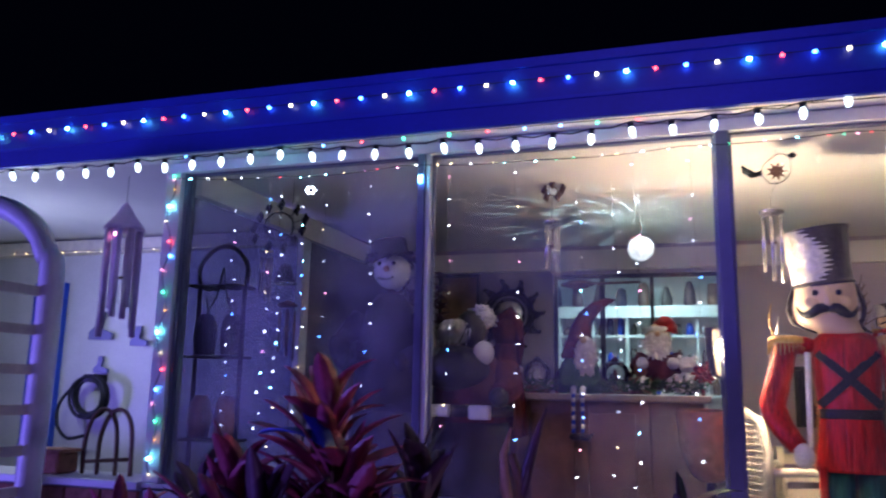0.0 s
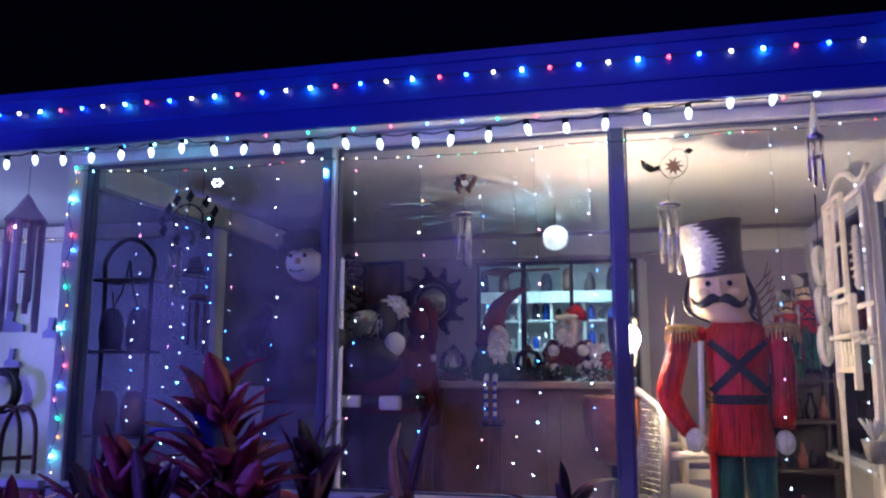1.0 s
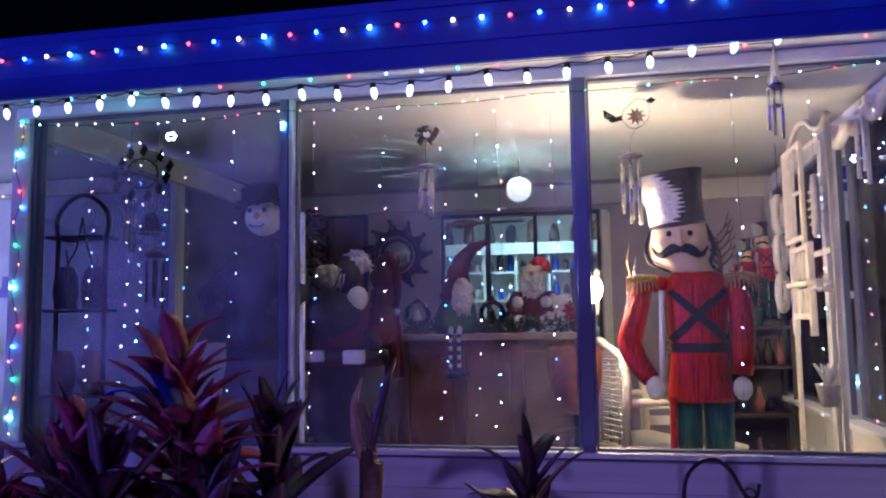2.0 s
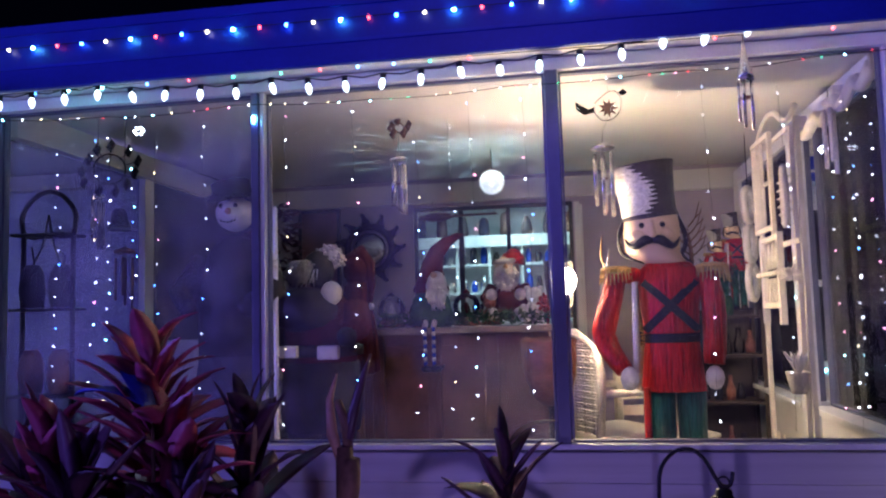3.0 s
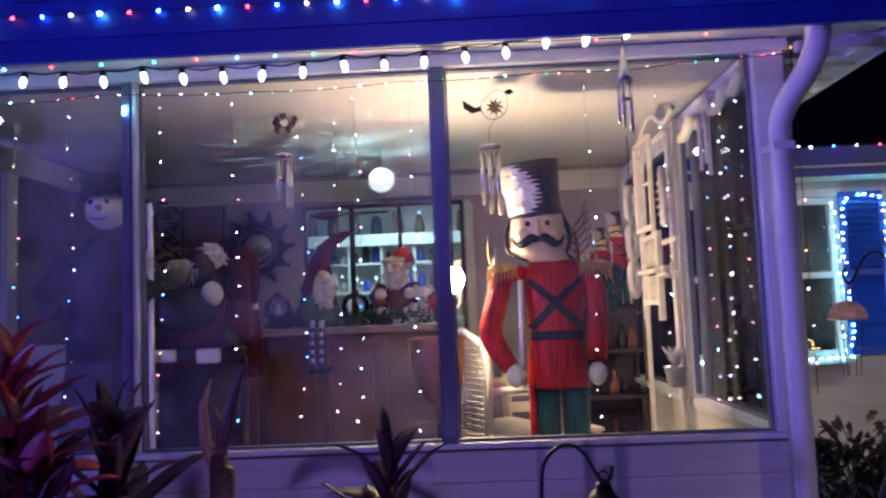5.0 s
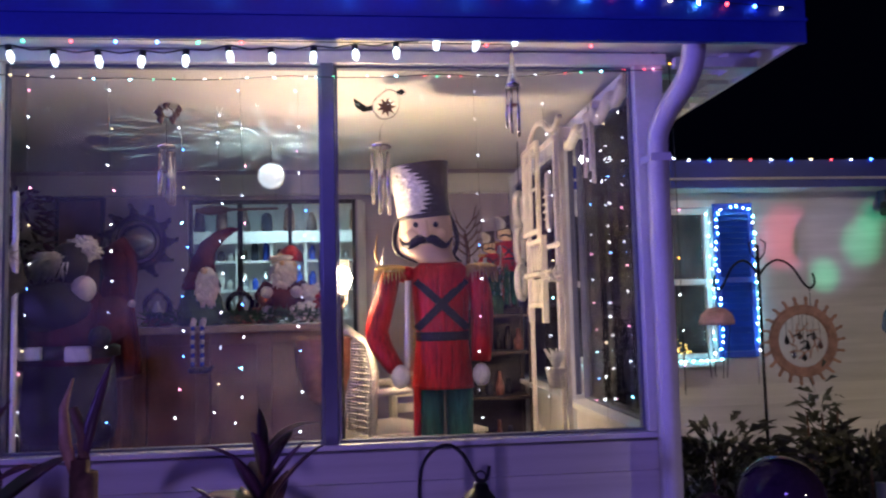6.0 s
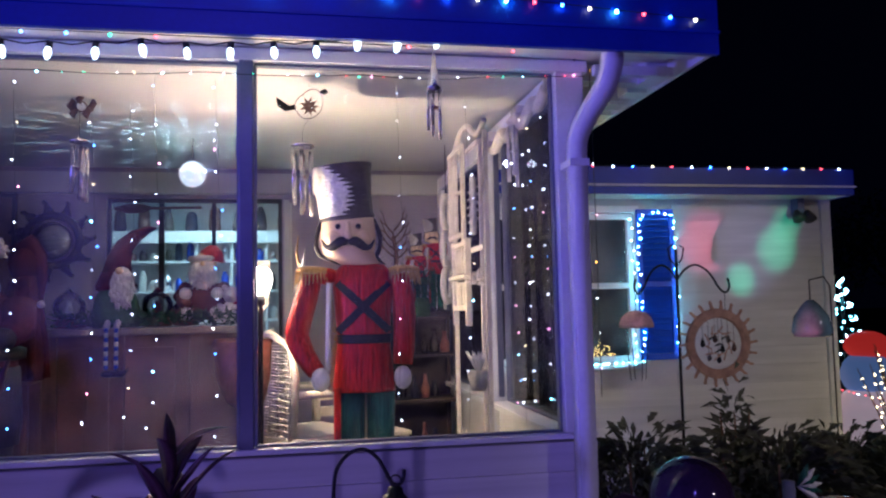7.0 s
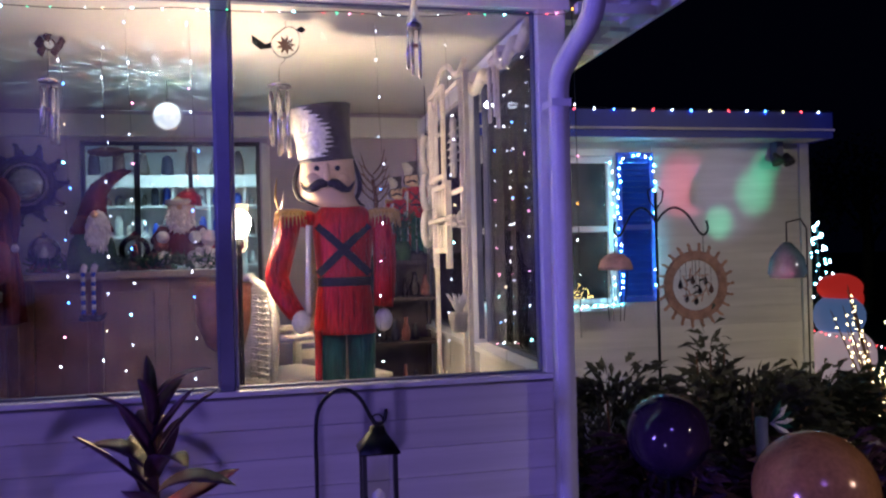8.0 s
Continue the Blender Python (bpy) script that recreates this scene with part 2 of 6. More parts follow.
def tube(bm, pts, rad, mi=0, seg=8, closed=False):
    pts = [Vector(p) for p in pts]
    rads = rad if isinstance(rad, (list, tuple)) else [rad] * len(pts)
    rings = []
    side = None
    for i, p in enumerate(pts):
        a = pts[i - 1] if i else (pts[-1] if closed else p)
        b = pts[(i + 1) % len(pts)] if (closed or i + 1 < len(pts)) else p
        d = (b - a).normalized()
        if side is None:
            side = d.orthogonal().normalized()
        side = (side - d * side.dot(d))
        side = side.normalized() if side.length > 1e-6 else d.orthogonal().normalized()
        up = d.cross(side)
        rings.append([bm.verts.new(p + (side * math.cos(k * 2 * math.pi / seg) + up * math.sin(k * 2 * math.pi / seg)) * rads[i]) for k in range(seg)])
    fs = []
    n = len(rings)
    for i in range(n if closed else n - 1):
        a, b = rings[i], rings[(i + 1) % n]
        fs += [bm.faces.new((a[k], a[(k + 1) % seg], b[(k + 1) % seg], b[k])) for k in range(seg)]
    if not closed:
        fs.append(bm.faces.new(rings[0][::-1]))
        fs.append(bm.faces.new(rings[-1]))
    paint(fs, mi)


def smooth(pts, n=6):
    """A finer line of points that runs smoothly through the given ones."""
    pts = [Vector(q) for q in pts]
    out = []
    for i in range(len(pts) - 1):
        p0, p1, p2, p3 = pts[max(i - 1, 0)], pts[i], pts[i + 1], pts[min(i + 2, len(pts) - 1)]
        for k in range(n):
            t = k / n
            out.append(0.5 * (2 * p1 + (p2 - p0) * t + (2 * p0 - 5 * p1 + 4 * p2 - p3) * t * t + (3 * p1 - p0 - 3 * p2 + p3) * t ** 3))
    return out + [pts[-1]]


def lathe(bm, prof, c=(0, 0, 0), mi=0, seg=20, squash=(1, 1), rot=(0, 0, 0)):
    m = pose(*c, *rot)
    rings = [[bm.verts.new(m @ Vector((max(r, 1e-4) * squash[0] * math.cos(k * 2 * math.pi / seg), max(r, 1e-4) * squash[1] * math.sin(k * 2 * math.pi / seg), z))) for k in range(seg)] for r, z in prof]
    fs = []
    for a, b in zip(rings, rings[1:]):
        fs += [bm.faces.new((a[k], a[(k + 1) % seg], b[(k + 1) % seg], b[k])) for k in range(seg)]
    fs.append(bm.faces.new(rings[0][::-1]))
    fs.append(bm.faces.new(rings[-1]))
    paint(fs, mi)


def torus(bm, c, major, minor, mi=0, seg=24, sec=8, rot=(0, 0, 0), squash=1.0):
    m = pose(*c, *rot)
    tube(bm, [m @ Vector((major * math.cos(a * 2 * math.pi / seg), major * squash * math.sin(a * 2 * math.pi / seg), 0)) for a in range(seg)], minor, mi, sec, True)


def plate(bm, outline, depth, m=Matrix(), mi=0):
    """A flat shape in x, z of a given thickness along y."""
    a = [bm.verts.new(m @ Vector((x, 0, z))) for x, z in outline]
    b = [bm.verts.new(m @ Vector((x, depth, z))) for x, z in outline]
    n = len(a)
    fs = [bm.faces.new(a), bm.faces.new(b[::-1])]
    fs += [bm.faces.new((a[k], b[k], b[(k + 1) % n], a[(k + 1) % n])) for k in range(n)]
    for f in fs:
        f.material_index = mi


def mesh(name, bm, mats):
    bmesh.ops.recalc_face_normals(bm, faces=bm.faces)
    d = bpy.data.meshes.new(name)
    bm.to_mesh(d)
    bm.free()
    for m in (mats if isinstance(mats, (list, tuple)) else [mats]):
        d.materials.append(m)
    return d


def part(name, bm, material, parent=None, label=""):
    data = bm if isinstance(bm, bpy.types.Mesh) else mesh(name, bm, material)
    ob = new(name, data)
    ob.parent = parent
    return tagged(ob, label)


def thing(name, label, category, at=(0, 0, 0), group="", kind=""):
    ob = new(name)
    ob.empty_display_size = 0.1
    ob.location = at
    return tagged(ob, label, category, group, kind)


def solid(name, material, parent, *boxes, label="", bevel=0.0):
    bm = bmesh.new()
    for c, s in boxes:
        box(bm, c, s, bevel=bevel)
    return part(name, bm, material, parent, label)


def span(x0, x1, y0, y1, z0, z1):
    return ((x0 + x1) / 2, (y0 + y1) / 2, (z0 + z1) / 2), (x1 - x0, y1 - y0, z1 - z0)


def piece(name, data, parent, at, rot=(0, 0, 0), scale=(1, 1, 1)):
    ob = new(name, data)
    ob.parent = parent
    ob.matrix_basis = pose(*at, *rot) @ Matrix.Diagonal((*scale, 1))
    return ob


def structure(name, label, category, material, *boxes, bevel=0.0):
    bm = bmesh.new()
    for c, s in boxes:
        box(bm, c, s, bevel=bevel)
    ob = new(name, mesh(name, bm, material))
    return tagged(ob, label, category, kind="structure")


# ---------- the shell ----------
bm = bmesh.new()
bmesh.ops.create_grid(bm, x_segments=60, y_segments=60, size=150)
for v in bm.verts:
    v.co.z = 0.0 if abs(v.co.x) < 12 and abs(v.co.y) < 12 else 0.15 * noise.noise(v.co * 0.05)
ground = tagged(new("ground", mesh("ground", bm, SOIL)), "dark garden soil and grass at night", "ground", kind="structure")

structure("floor", "grey tiled sunroom floor raised above the garden", "floor", PLANK, span(-3.85, 0.0, 0.05, 3.1, 0.45, 0.6))
wall_front = structure("wall_front", "low white wall under the sunroom windows", "wall", SIDING, span(-3.95, 0.04, 0.0, 0.08, 0.0, 1.125))
wall_right = structure("wall_right", "low white return wall under the side windows", "wall", SIDING, span(-0.05, 0.03, 0.09, 3.1, 0.0, 1.125))
wall_back = structure("wall_back", "mauve painted house wall behind the bar", "wall", WALLP,
                      span(-3.95, -2.56, 3.1, 3.22, 0.45, 2.9), span(-2.56, -1.27, 3.1, 3.22, 0.45, 1.45), span(-2.56, -1.27, 3.1, 3.22, 2.555, 2.9), span(-1.27, 0.03, 3.1, 3.22, 0.45, 2.9))
structure("wall_left", "low painted wall between sunroom and entry", "wall", WALLP, span(-3.93, -3.85, 0.09, 3.1, 0.0, 1.1))
# dark sheet added to shut out the entry lamp and keep this side dark
DARK_SHEET = mat("dark_sheet", (0.11, 0.10, 0.14), 0.8, vary=0.4, scale=3, bump=0.2)
structure("wall_left_screen", "added dark sheet that keeps the rear side opening dark", "screen", DARK_SHEET, span(-3.915, -3.875, 1.342, 2.948, 1.1, 2.56))
# see-through sheet added so that only part of the entry lamp gets in
DIM_SHEET = glass_mat("dim_sheet", 0.005, 0.10, (0.4, 0.42, 0.5))
structure("wall_left_dim_sheet", "added see-through grey sheet that dims the front side opening", "screen", DIM_SHEET, span(-3.898, -3.892, 0.09, 1.238, 1.1, 2.56))
structure("trim_beam_back", "pale painted beam across the back wall", "beam", CEIL, span(-3.8, -0.02, 3.03, 3.098, 2.585, 2.74))
structure("trim_beam_left", "pale painted beam over the side opening", "beam", CEIL, span(-3.93, -3.83, 0.09, 3.02, 2.56, 2.70))
bm = bmesh.new()
for y0, y1, z0, z1 in ((0.085, 3.1, 2.705, 2.785),):
    vs = [bm.verts.new(p) for p in ((-3.95, y0, z0), (0.03, y0, z0), (0.03, y1, z1), (-3.95, y1, z1), (-3.95, y0, 2.86), (0.03, y0, 2.86), (0.03, y1, 2.86), (-3.95, y1, 2.86))]
    for f in ((0, 3, 2, 1), (4, 5, 6, 7), (0, 1, 5, 4), (1, 2, 6, 5), (2, 3, 7, 6), (3, 0, 4, 7)):
        bm.faces.new([vs[i] for i in f])
ceiling = tagged(new("ceiling", mesh("ceiling", bm, CEIL)), "smooth white sunroom ceiling", "ceiling", kind="structure")
structure("trim_header", "white aluminium header over the front windows", "trim", WHITE, span(-3.95, 0.05, -0.015, 0.08, 2.652, 2.70))
structure("trim_header_side", "white aluminium header over the side windows", "trim", WHITE, span(-0.05, 0.04, 0.085, 3.09, 2.6, 2.70))
structure("trim_sill", "white aluminium window sill along the front", "trim", WHITE, span(-3.96, 0.05, -0.02, 0.1, 1.136, 1.158), bevel=0.004)
structure("trim_sill_side", "white window sill along the side wall", "trim", WHITE, span(-0.12, 0.045, 0.105, 1.157, 1.128, 1.158), span(-0.12, 0.045, 1.343, 3.09, 1.128, 1.158), bevel=0.004)

# roof, fascia and soffit
roof = structure("roof", "flat sunroom roof with a deep blue fascia", "roof", ROOFM, span(-8.5, 0.44, -0.33, 3.6, 2.865, 2.9))
solid("fascia", BLUE, roof, span(-8.5, 0.46, -0.36, -0.335, 2.632, 2.885), label="royal blue painted fascia board")
solid("fascia_rib", BLUE, roof, span(-8.5, 0.462, -0.368, -0.361, 2.712, 2.724))
solid("drip_edge", BLUE, roof, span(-8.5, 0.465, -0.372, -0.362, 2.855, 2.892))
solid("soffit", WHITE, roof, span(-8.5, 0.40, -0.33, -0.018, 2.705, 2.72), label="white metal soffit")
solid("gutter_lip", WHITE, roof, span(-8.5, 0.45, -0.33, -0.30, 2.640, 2.70))
solid("side_soffit", WHITE, roof, span(0.055, 0.42, 0.0, 3.5, 2.735, 2.75), label="white metal soffit")
for k in range(9):
    solid("roof_rib", WHITE, roof, span(0.056, 0.435, 0.12 + k * 0.30, 0.20 + k * 0.30, 2.655, 2.733))
solid("side_fascia", WHITE, roof, span(0.437, 0.455, -0.33, 3.5, 2.64, 2.86))
for k in range(12):
    solid("rib_end", WHITE, roof, span(0.34, 0.436, 0.02 + k * 0.21, 0.13 + k * 0.21, 2.645, 2.733))
solid("cross_strut", WHITE, roof, span(0.055, 0.43, -0.25, -0.20, 2.66, 2.70), span(0.055, 0.40, -0.10, -0.06, 2.62, 2.66))

# posts
structure("trim_post_entry", "white corner post wound with coloured lights", "post", WHITE, span(-3.96, -3.87, -0.02, 0.08, 1.16, 2.65), bevel=0.004)
structure("trim_post_entry_frame", "blue-grey window jamb", "post", POSTM, span(-3.868, -3.848, 0.0, 0.07, 1.16, 2.65), bevel=0.003)
structure("trim_post_middle", "blue-grey aluminium mullion", "post", POSTM, span(-2.628, -2.594, -0.022, 0.07, 1.16, 2.65), bevel=0.003)
structure("trim_post_middle_strip", "white aluminium mullion strip", "post", WHITE, span(-2.592, -2.572, -0.012, 0.07, 1.16, 2.65), bevel=0.003)
structure("trim_post_right", "blue-grey aluminium mullion", "post", POSTM, span(-1.372, -1.318, -0.025, 0.07, 1.16, 2.65), bevel=0.004)
structure("trim_post_corner", "white square corner post", "post", WHITE, span(-0.092, 0.03, -0.02, 0.08, 1.16, 2.65), bevel=0.004)
structure("trim_post_side", "white side window post", "post", WHITE, span(-0.125, -0.05, 1.215, 1.285, 0.601, 2.598), bevel=0.004)
structure("trim_post_side_back", "white side window post", "post", WHITE, span(-0.045, 0.035, 2.9, 3.09, 1.16, 2.6), bevel=0.004)
structure("trim_post_left", "white square post in the side opening", "post", CEIL, span(-3.93, -3.85, 1.24, 1.34, 1.1, 2.56), bevel=0.004)
structure("trim_post_left_back", "white square post in the side opening", "post", CEIL, span(-3.93, -3.85, 2.95, 3.09, 1.1, 2.56), bevel=0.004)


def window(name, label, a, b, z0, z1, axis="x", at=0.035, frame_m=POSTM, w=0.009, glass=GLASS):
    win = thing(name, label, "window", kind="structure")
    bars = []
    for u0, u1, v0, v1 in ((a, b, z0, z0 + w), (a, b, z1 - w, z1), (a, a + w, z0 + w, z1 - w), (b - w, b, z0 + w, z1 - w)):
        bars.append(span(u0, u1, at - 0.018, at + 0.018, v0, v1) if axis == "x" else span(at - 0.018, at + 0.018, u0, u1, v0, v1))
    solid("window_frame", frame_m, win, *bars)
    g = span(a + w, b - w, at - 0.003, at + 0.003, z0 + w, z1 - w) if axis == "x" else span(at - 0.003, at + 0.003, a + w, b - w, z0 + w, z1 - w)
    pane = solid("pane", glass, win, g)
    pane.visible_shadow = False
    return win


window("window_1", "tall fixed sunroom window by the entry post", -3.847, -2.629, 1.16, 2.65)
window("window_2", "tall fixed sunroom window in front of the bar", -2.571, -1.374, 1.16, 2.65, glass=GLASSM)
window("window_3", "tall fixed sunroom window in front of the soldier figure", -1.316, -0.094, 1.16, 2.65, glass=GLASSR)
window("window_4", "tall side window of the sunroom", 0.085, 1.158, 1.16, 2.6, "y", -0.003, glass=SIDEG)
window("window_5", "tall side window behind the white trellis", 1.342, 2.898, 1.16, 2.6, "y", -0.003, glass=SIDEG)

# inner window to the kitchen
kw = window("window_6", "dark framed kitchen window in the back wall", -2.56, -1.27, 1.45, 2.555, "x", 3.15, DARKFR, 0.03, CLEAR)
solid("window_frame", DARKFR, kw, span(-2.19, -2.15, 3.135, 3.165, 1.48, 2.525), span(-1.80, -1.77, 3.135, 3.165, 1.48, 2.525))
kit = structure("wall_kitchen", "pale kitchen walls beyond the inner window", "wall", mat("pale_cyan_paint", (0.6, 0.68, 0.7), 0.7, vary=0.1),
                span(-4.0, 0.6, 5.3, 5.4, 0.45, 2.9), span(-4.1, -4.0, 3.22, 5.4, 0.45, 2.9), span(0.03, 0.13, 3.22, 5.3, 0.45, 2.9), span(-4.0, 0.03, 3.22, 5.3, 0.4, 0.45), span(-4.0, 0.03, 3.22, 5.3, 2.865, 2.9))

# downspout, elbowed under the eave
bm = bmesh.new()
tube(bm, smooth([(0.05, -0.29, 2.70), (0.047, -0.285, 2.60), (0.03, -0.25, 2.52), (-0.015, -0.16, 2.42), (-0.036, -0.11, 2.35), (-0.04, -0.10, 2.27)], 3) + [(-0.045, -0.10, 0.12)], 0.05, seg=4)
bmesh.ops.bevel(bm, geom=list(bm.edges), offset=0.006, segments=2, affect="EDGES")
spout = thing("downspout", "white square metal downspout at the sunroom corner", "downspout")
part("pipe", bm, WHITE, spout)
for z in (2.33,):
    solid("strap", WHITE, spout, span(-0.082, 0.0, -0.141, -0.021, z - 0.1, z - 0.07), label="metal pipe strap")


# ---------- light strings ----------
def bulb_mesh(name, m, r, length, seg=8):
    bm = bmesh.new()
    lathe(bm, [(r * 0.55, 0), (r * 0.95, -length * 0.25), (r, -length * 0.45), (r * 0.7, -length * 0.8), (r * 0.15, -length)], seg=seg)
    return mesh(name, bm, m)


MINI = {k: bulb_mesh("mini_bulb_" + k, COOL[k], 0.0030, 0.007, 6) for k in ("mini", "dim", "warm", "red", "green", "blue", "cyan", "pink", "amber")}
LED = {k: bulb_mesh("led_" + k, COOL[k], 0.0068, 0.014, 8) for k in ("warm", "red", "green", "blue", "cyan", "mini")}
C9 = bulb_mesh("large_bulb", COOL["white"], 0.0125, 0.044, 12)
bm = bmesh.new()
lathe(bm, [(0.008, 0.022), (0.012, 0.02), (0.0115, 0.0)], seg=8)
SOCKET = mesh("socket", bm, WIRE)


def along(pts, d):
    """The point d metres along a line of points."""
    for a, b in zip(pts, pts[1:]):
        a, b = Vector(a), Vector(b)
        if d <= (b - a).length:
            return a.lerp(b, d / max((b - a).length, 1e-6))
        d -= (b - a).length
    return Vector(pts[-1])


def length_of(pts):
    return sum((Vector(b) - Vector(a)).length for a, b in zip(pts, pts[1:]))


def light_string(name, label, pts, step, colours, meshes, start=0.0, jitter=0.0, wire_r=0.0018, group="", shuffle=False, drop=0.004, sag=0.0):
    st = thing(name, label, "string lights", group=group)
    wire = []
    total = length_of(pts)
    n = max(int(total / 0.05), 2)
    rng = random.Random(int(abs(pts[0][0] * 313 + pts[0][1] * 977 + pts[0][2] * 71 + total * 100)))
    for k in range(n + 1):
        p = along(pts, total * k / n)
        p.z -= sag * abs(math.sin(math.pi * k / n * total / 0.6))
        wire.append(p)
    bm = bmesh.new()
    tube(bm, wire, wire_r, seg=5)
    part("wire", bm, WIRE, st)
    d, k = start, 0
    while d < total:
        p = along(pts, d)
        c = rng.choice(colours) if shuffle else colours[k % len(colours)]
        piece("bulb", meshes[c], st, (p.x + rng.uniform(-1, 1) * jitter, p.y + rng.uniform(-1, 1) * jitter * 0.3, p.z - drop), (rng.uniform(-15, 15), rng.uniform(-15, 15), 0))
        d += step * (1 + rng.uniform(-1, 1) * min(jitter * 25, 0.4))
        k += 1
    return st


# large bulbs hung below the fascia
c9 = thing("string_light", "string of large cool-white bulbs on a dark wire under the fascia", "string lights")
xs, x, k = [], -6.41, 0
heights = []
while x < -0.58:
    xs.append(x)
    heights.append(float(np.interp(x, (-6.4, -4.5, -3.9, -3.3, -2.6, -2.0, -1.5, -1.1, -0.8, -0.6), (2.612, 2.608, 2.6, 2.61, 2.58, 2.572, 2.588, 2.61, 2.642, 2.67))) + (0.012 if k % 5 == 2 else 0))
    x += 0.148 if x < -0.75 else 0.17
    k += 1
bm = bmesh.new()
wire = []
for a, (px, pz) in enumerate(zip(xs, heights)):
    wire += [(px, -0.318, pz + 0.022)]
    if a + 1 < len(xs):
        wire += [((px + xs[a + 1]) / 2, -0.318, (pz + heights[a + 1]) / 2 + 0.010)]
tube(bm, wire, 0.0028, seg=5)
part("wire", bm, WIRE, c9)
rng = random.Random(4)
for px, pz in zip(xs, heights):
    rx, ry = rng.uniform(-14, 14), rng.uniform(-16, 16)
    holder = piece("socket", SOCKET, c9, (px, -0.318, pz), (rx, ry, 0))
    piece("bulb", C9, holder, (0, 0, 0))

light_string("string_light", "small red, blue, green and white lights along the blue fascia", [(-6.5, -0.376, 2.80), (-2.2, -0.376, 2.80), (-0.3, -0.376, 2.80), (0.4, -0.376, 2.76)], 0.1076, ["cyan", "red", "blue", "warm"], LED, start=0.082, drop=0.0)
light_string("string_light", "multicoloured fairy lights along the window header", [(-3.9, -0.03, 2.62), (-3.2, -0.035, 2.585), (-2.6, -0.035, 2.60), (-2.1, -0.035, 2.58), (-1.2, -0.035, 2.60), (-0.6, -0.035, 2.605), (0.03, -0.035, 2.64)], 0.082, ["warm", "red", "cyan", "mini", "pink", "green", "mini"], MINI, shuffle=True, jitter=0.02, sag=0.012)
# bulbs added to throw the coloured glow spots seen on the soffit
soffit_string = thing("string_light", "coloured bulbs added under the soffit for its glow spots, and two on the mullion", "string lights")
bm = bmesh.new()
tube(bm, [(-3.9, -0.12, 2.697), (-2.5, -0.14, 2.697), (-0.6, -0.12, 2.697)], 0.002, seg=5)
part("wire", bm, WIRE, soffit_string)
for x, c in ((-3.78, "blue"), (-3.58, "blue"), (-3.42, "cyan"), (-3.26, "cyan"), (-3.05, "blue"), (-2.86, "red"), (-2.66, "green"), (-2.45, "green"), (-2.28, "red"), (-2.12, "blue"), (-1.97, "blue"), (-1.82, "green"), (-1.66, "red"), (-0.72, "red"), (-0.3, "red")):
    piece("bulb", LED[c], soffit_string, (x, -0.125, 2.697), (0, 0, 0), (0.9, 0.9, 0.9))
piece("bulb", LED["blue"], soffit_string, (-2.61, -0.035, 2.53), (0, 0, 0), (1.6, 1.6, 1.6))
piece("bulb", LED["cyan"], soffit_string, (-2.61, -0.035, 2.545), (0, 0, 0), (1.2, 1.2, 1.2))
post_pts = [(-3.91 + 0.022 * math.sin(k * 1.3), -0.035, 2.64 - k * 0.06) for k in range(25)]
light_string("string_light", "multicoloured fairy lights wound down the entry post", post_pts, 0.088, ["green", "amber", "cyan", "warm", "red", "blue", "pink"], {**MINI, **{k: LED[k] for k in ("green", "blue", "red", "cyan")}}, jitter=0.01)
light_string("string_light", "amber and white fairy lights down the corner post", [(0.055, -0.03, 2.66), (0.06, -0.03, 2.3), (0.062, -0.03, 1.9), (0.06, -0.03, 1.3)], 0.17, ["amber", "mini", "mini", "pink"], MINI, jitter=0.01)

# light curtains behind the glass
CURT = ["mini", "dim", "mini", "cyan", "dim", "mini", "blue", "blue", "dim", "warm", "pink", "mini"]
for x, z0 in ((-3.62, 2.5), (-3.43, 2.55), (-3.36, 2.56), (-3.24, 2.5), (-3.13, 2.5), (-2.90, 2.58), (-2.52, 2.6), (-2.21, 2.6), (-1.93, 2.45), (-1.79, 2.5), (-1.70, 2.6), (-1.47, 2.6), (-0.75, 2.6), (-0.46, 2.55), (-0.22, 2.5)):
    dense = x < -3.2
    light_string("light_strand", "hanging strand of tiny white and blue lights behind the glass", [(x, 0.075, z0), (x + 0.02, 0.075, 2.0), (x - 0.01, 0.075, 1.19)], 0.085 if dense else 0.125, CURT, MINI, start=0.03, jitter=0.012, wire_r=0.0006, group="light curtain strands", shuffle=True)
for y in (0.3, 0.52, 0.8):
    light_string("light_strand", "hanging strand of tiny white and blue lights behind the glass", [(-0.05, y, 2.58), (-0.05, y + 0.01, 2.0), (-0.05, y, 1.19)], 0.13, CURT, MINI, start=0.04, jitter=0.01, wire_r=0.0006, group="light curtain strands", shuffle=True)


# glowing ring added at the glass in place of a lamp's reflection
def add_glow_ring(at, r):
    ob = thing("glow_ring", "small glowing white ring added at the window like a lamp reflection", "ornament", at)
    bm = bmesh.new()
    for k in range(6):
        a = k * math.pi / 3
        ball(bm, (r * math.cos(a), 0, r * math.sin(a) * 0.7), 0.007, seg=8)
    part("lights", bm, COOL["mini"], ob)
    bm = bmesh.new()
    torus(bm, (0, 0, 0), r, 0.004, rot=(90, 0, 0), squash=0.7)
    tube(bm, [(0, 0, r * 0.7), (0, 0, 0.12)], 0.001)
    part("ring", bm, WHITE, ob)


add_glow_ring((-3.22, 0.1, 2.55), 0.022)
add_glow_ring((-0.07, 0.83, 2.42), 0.018)


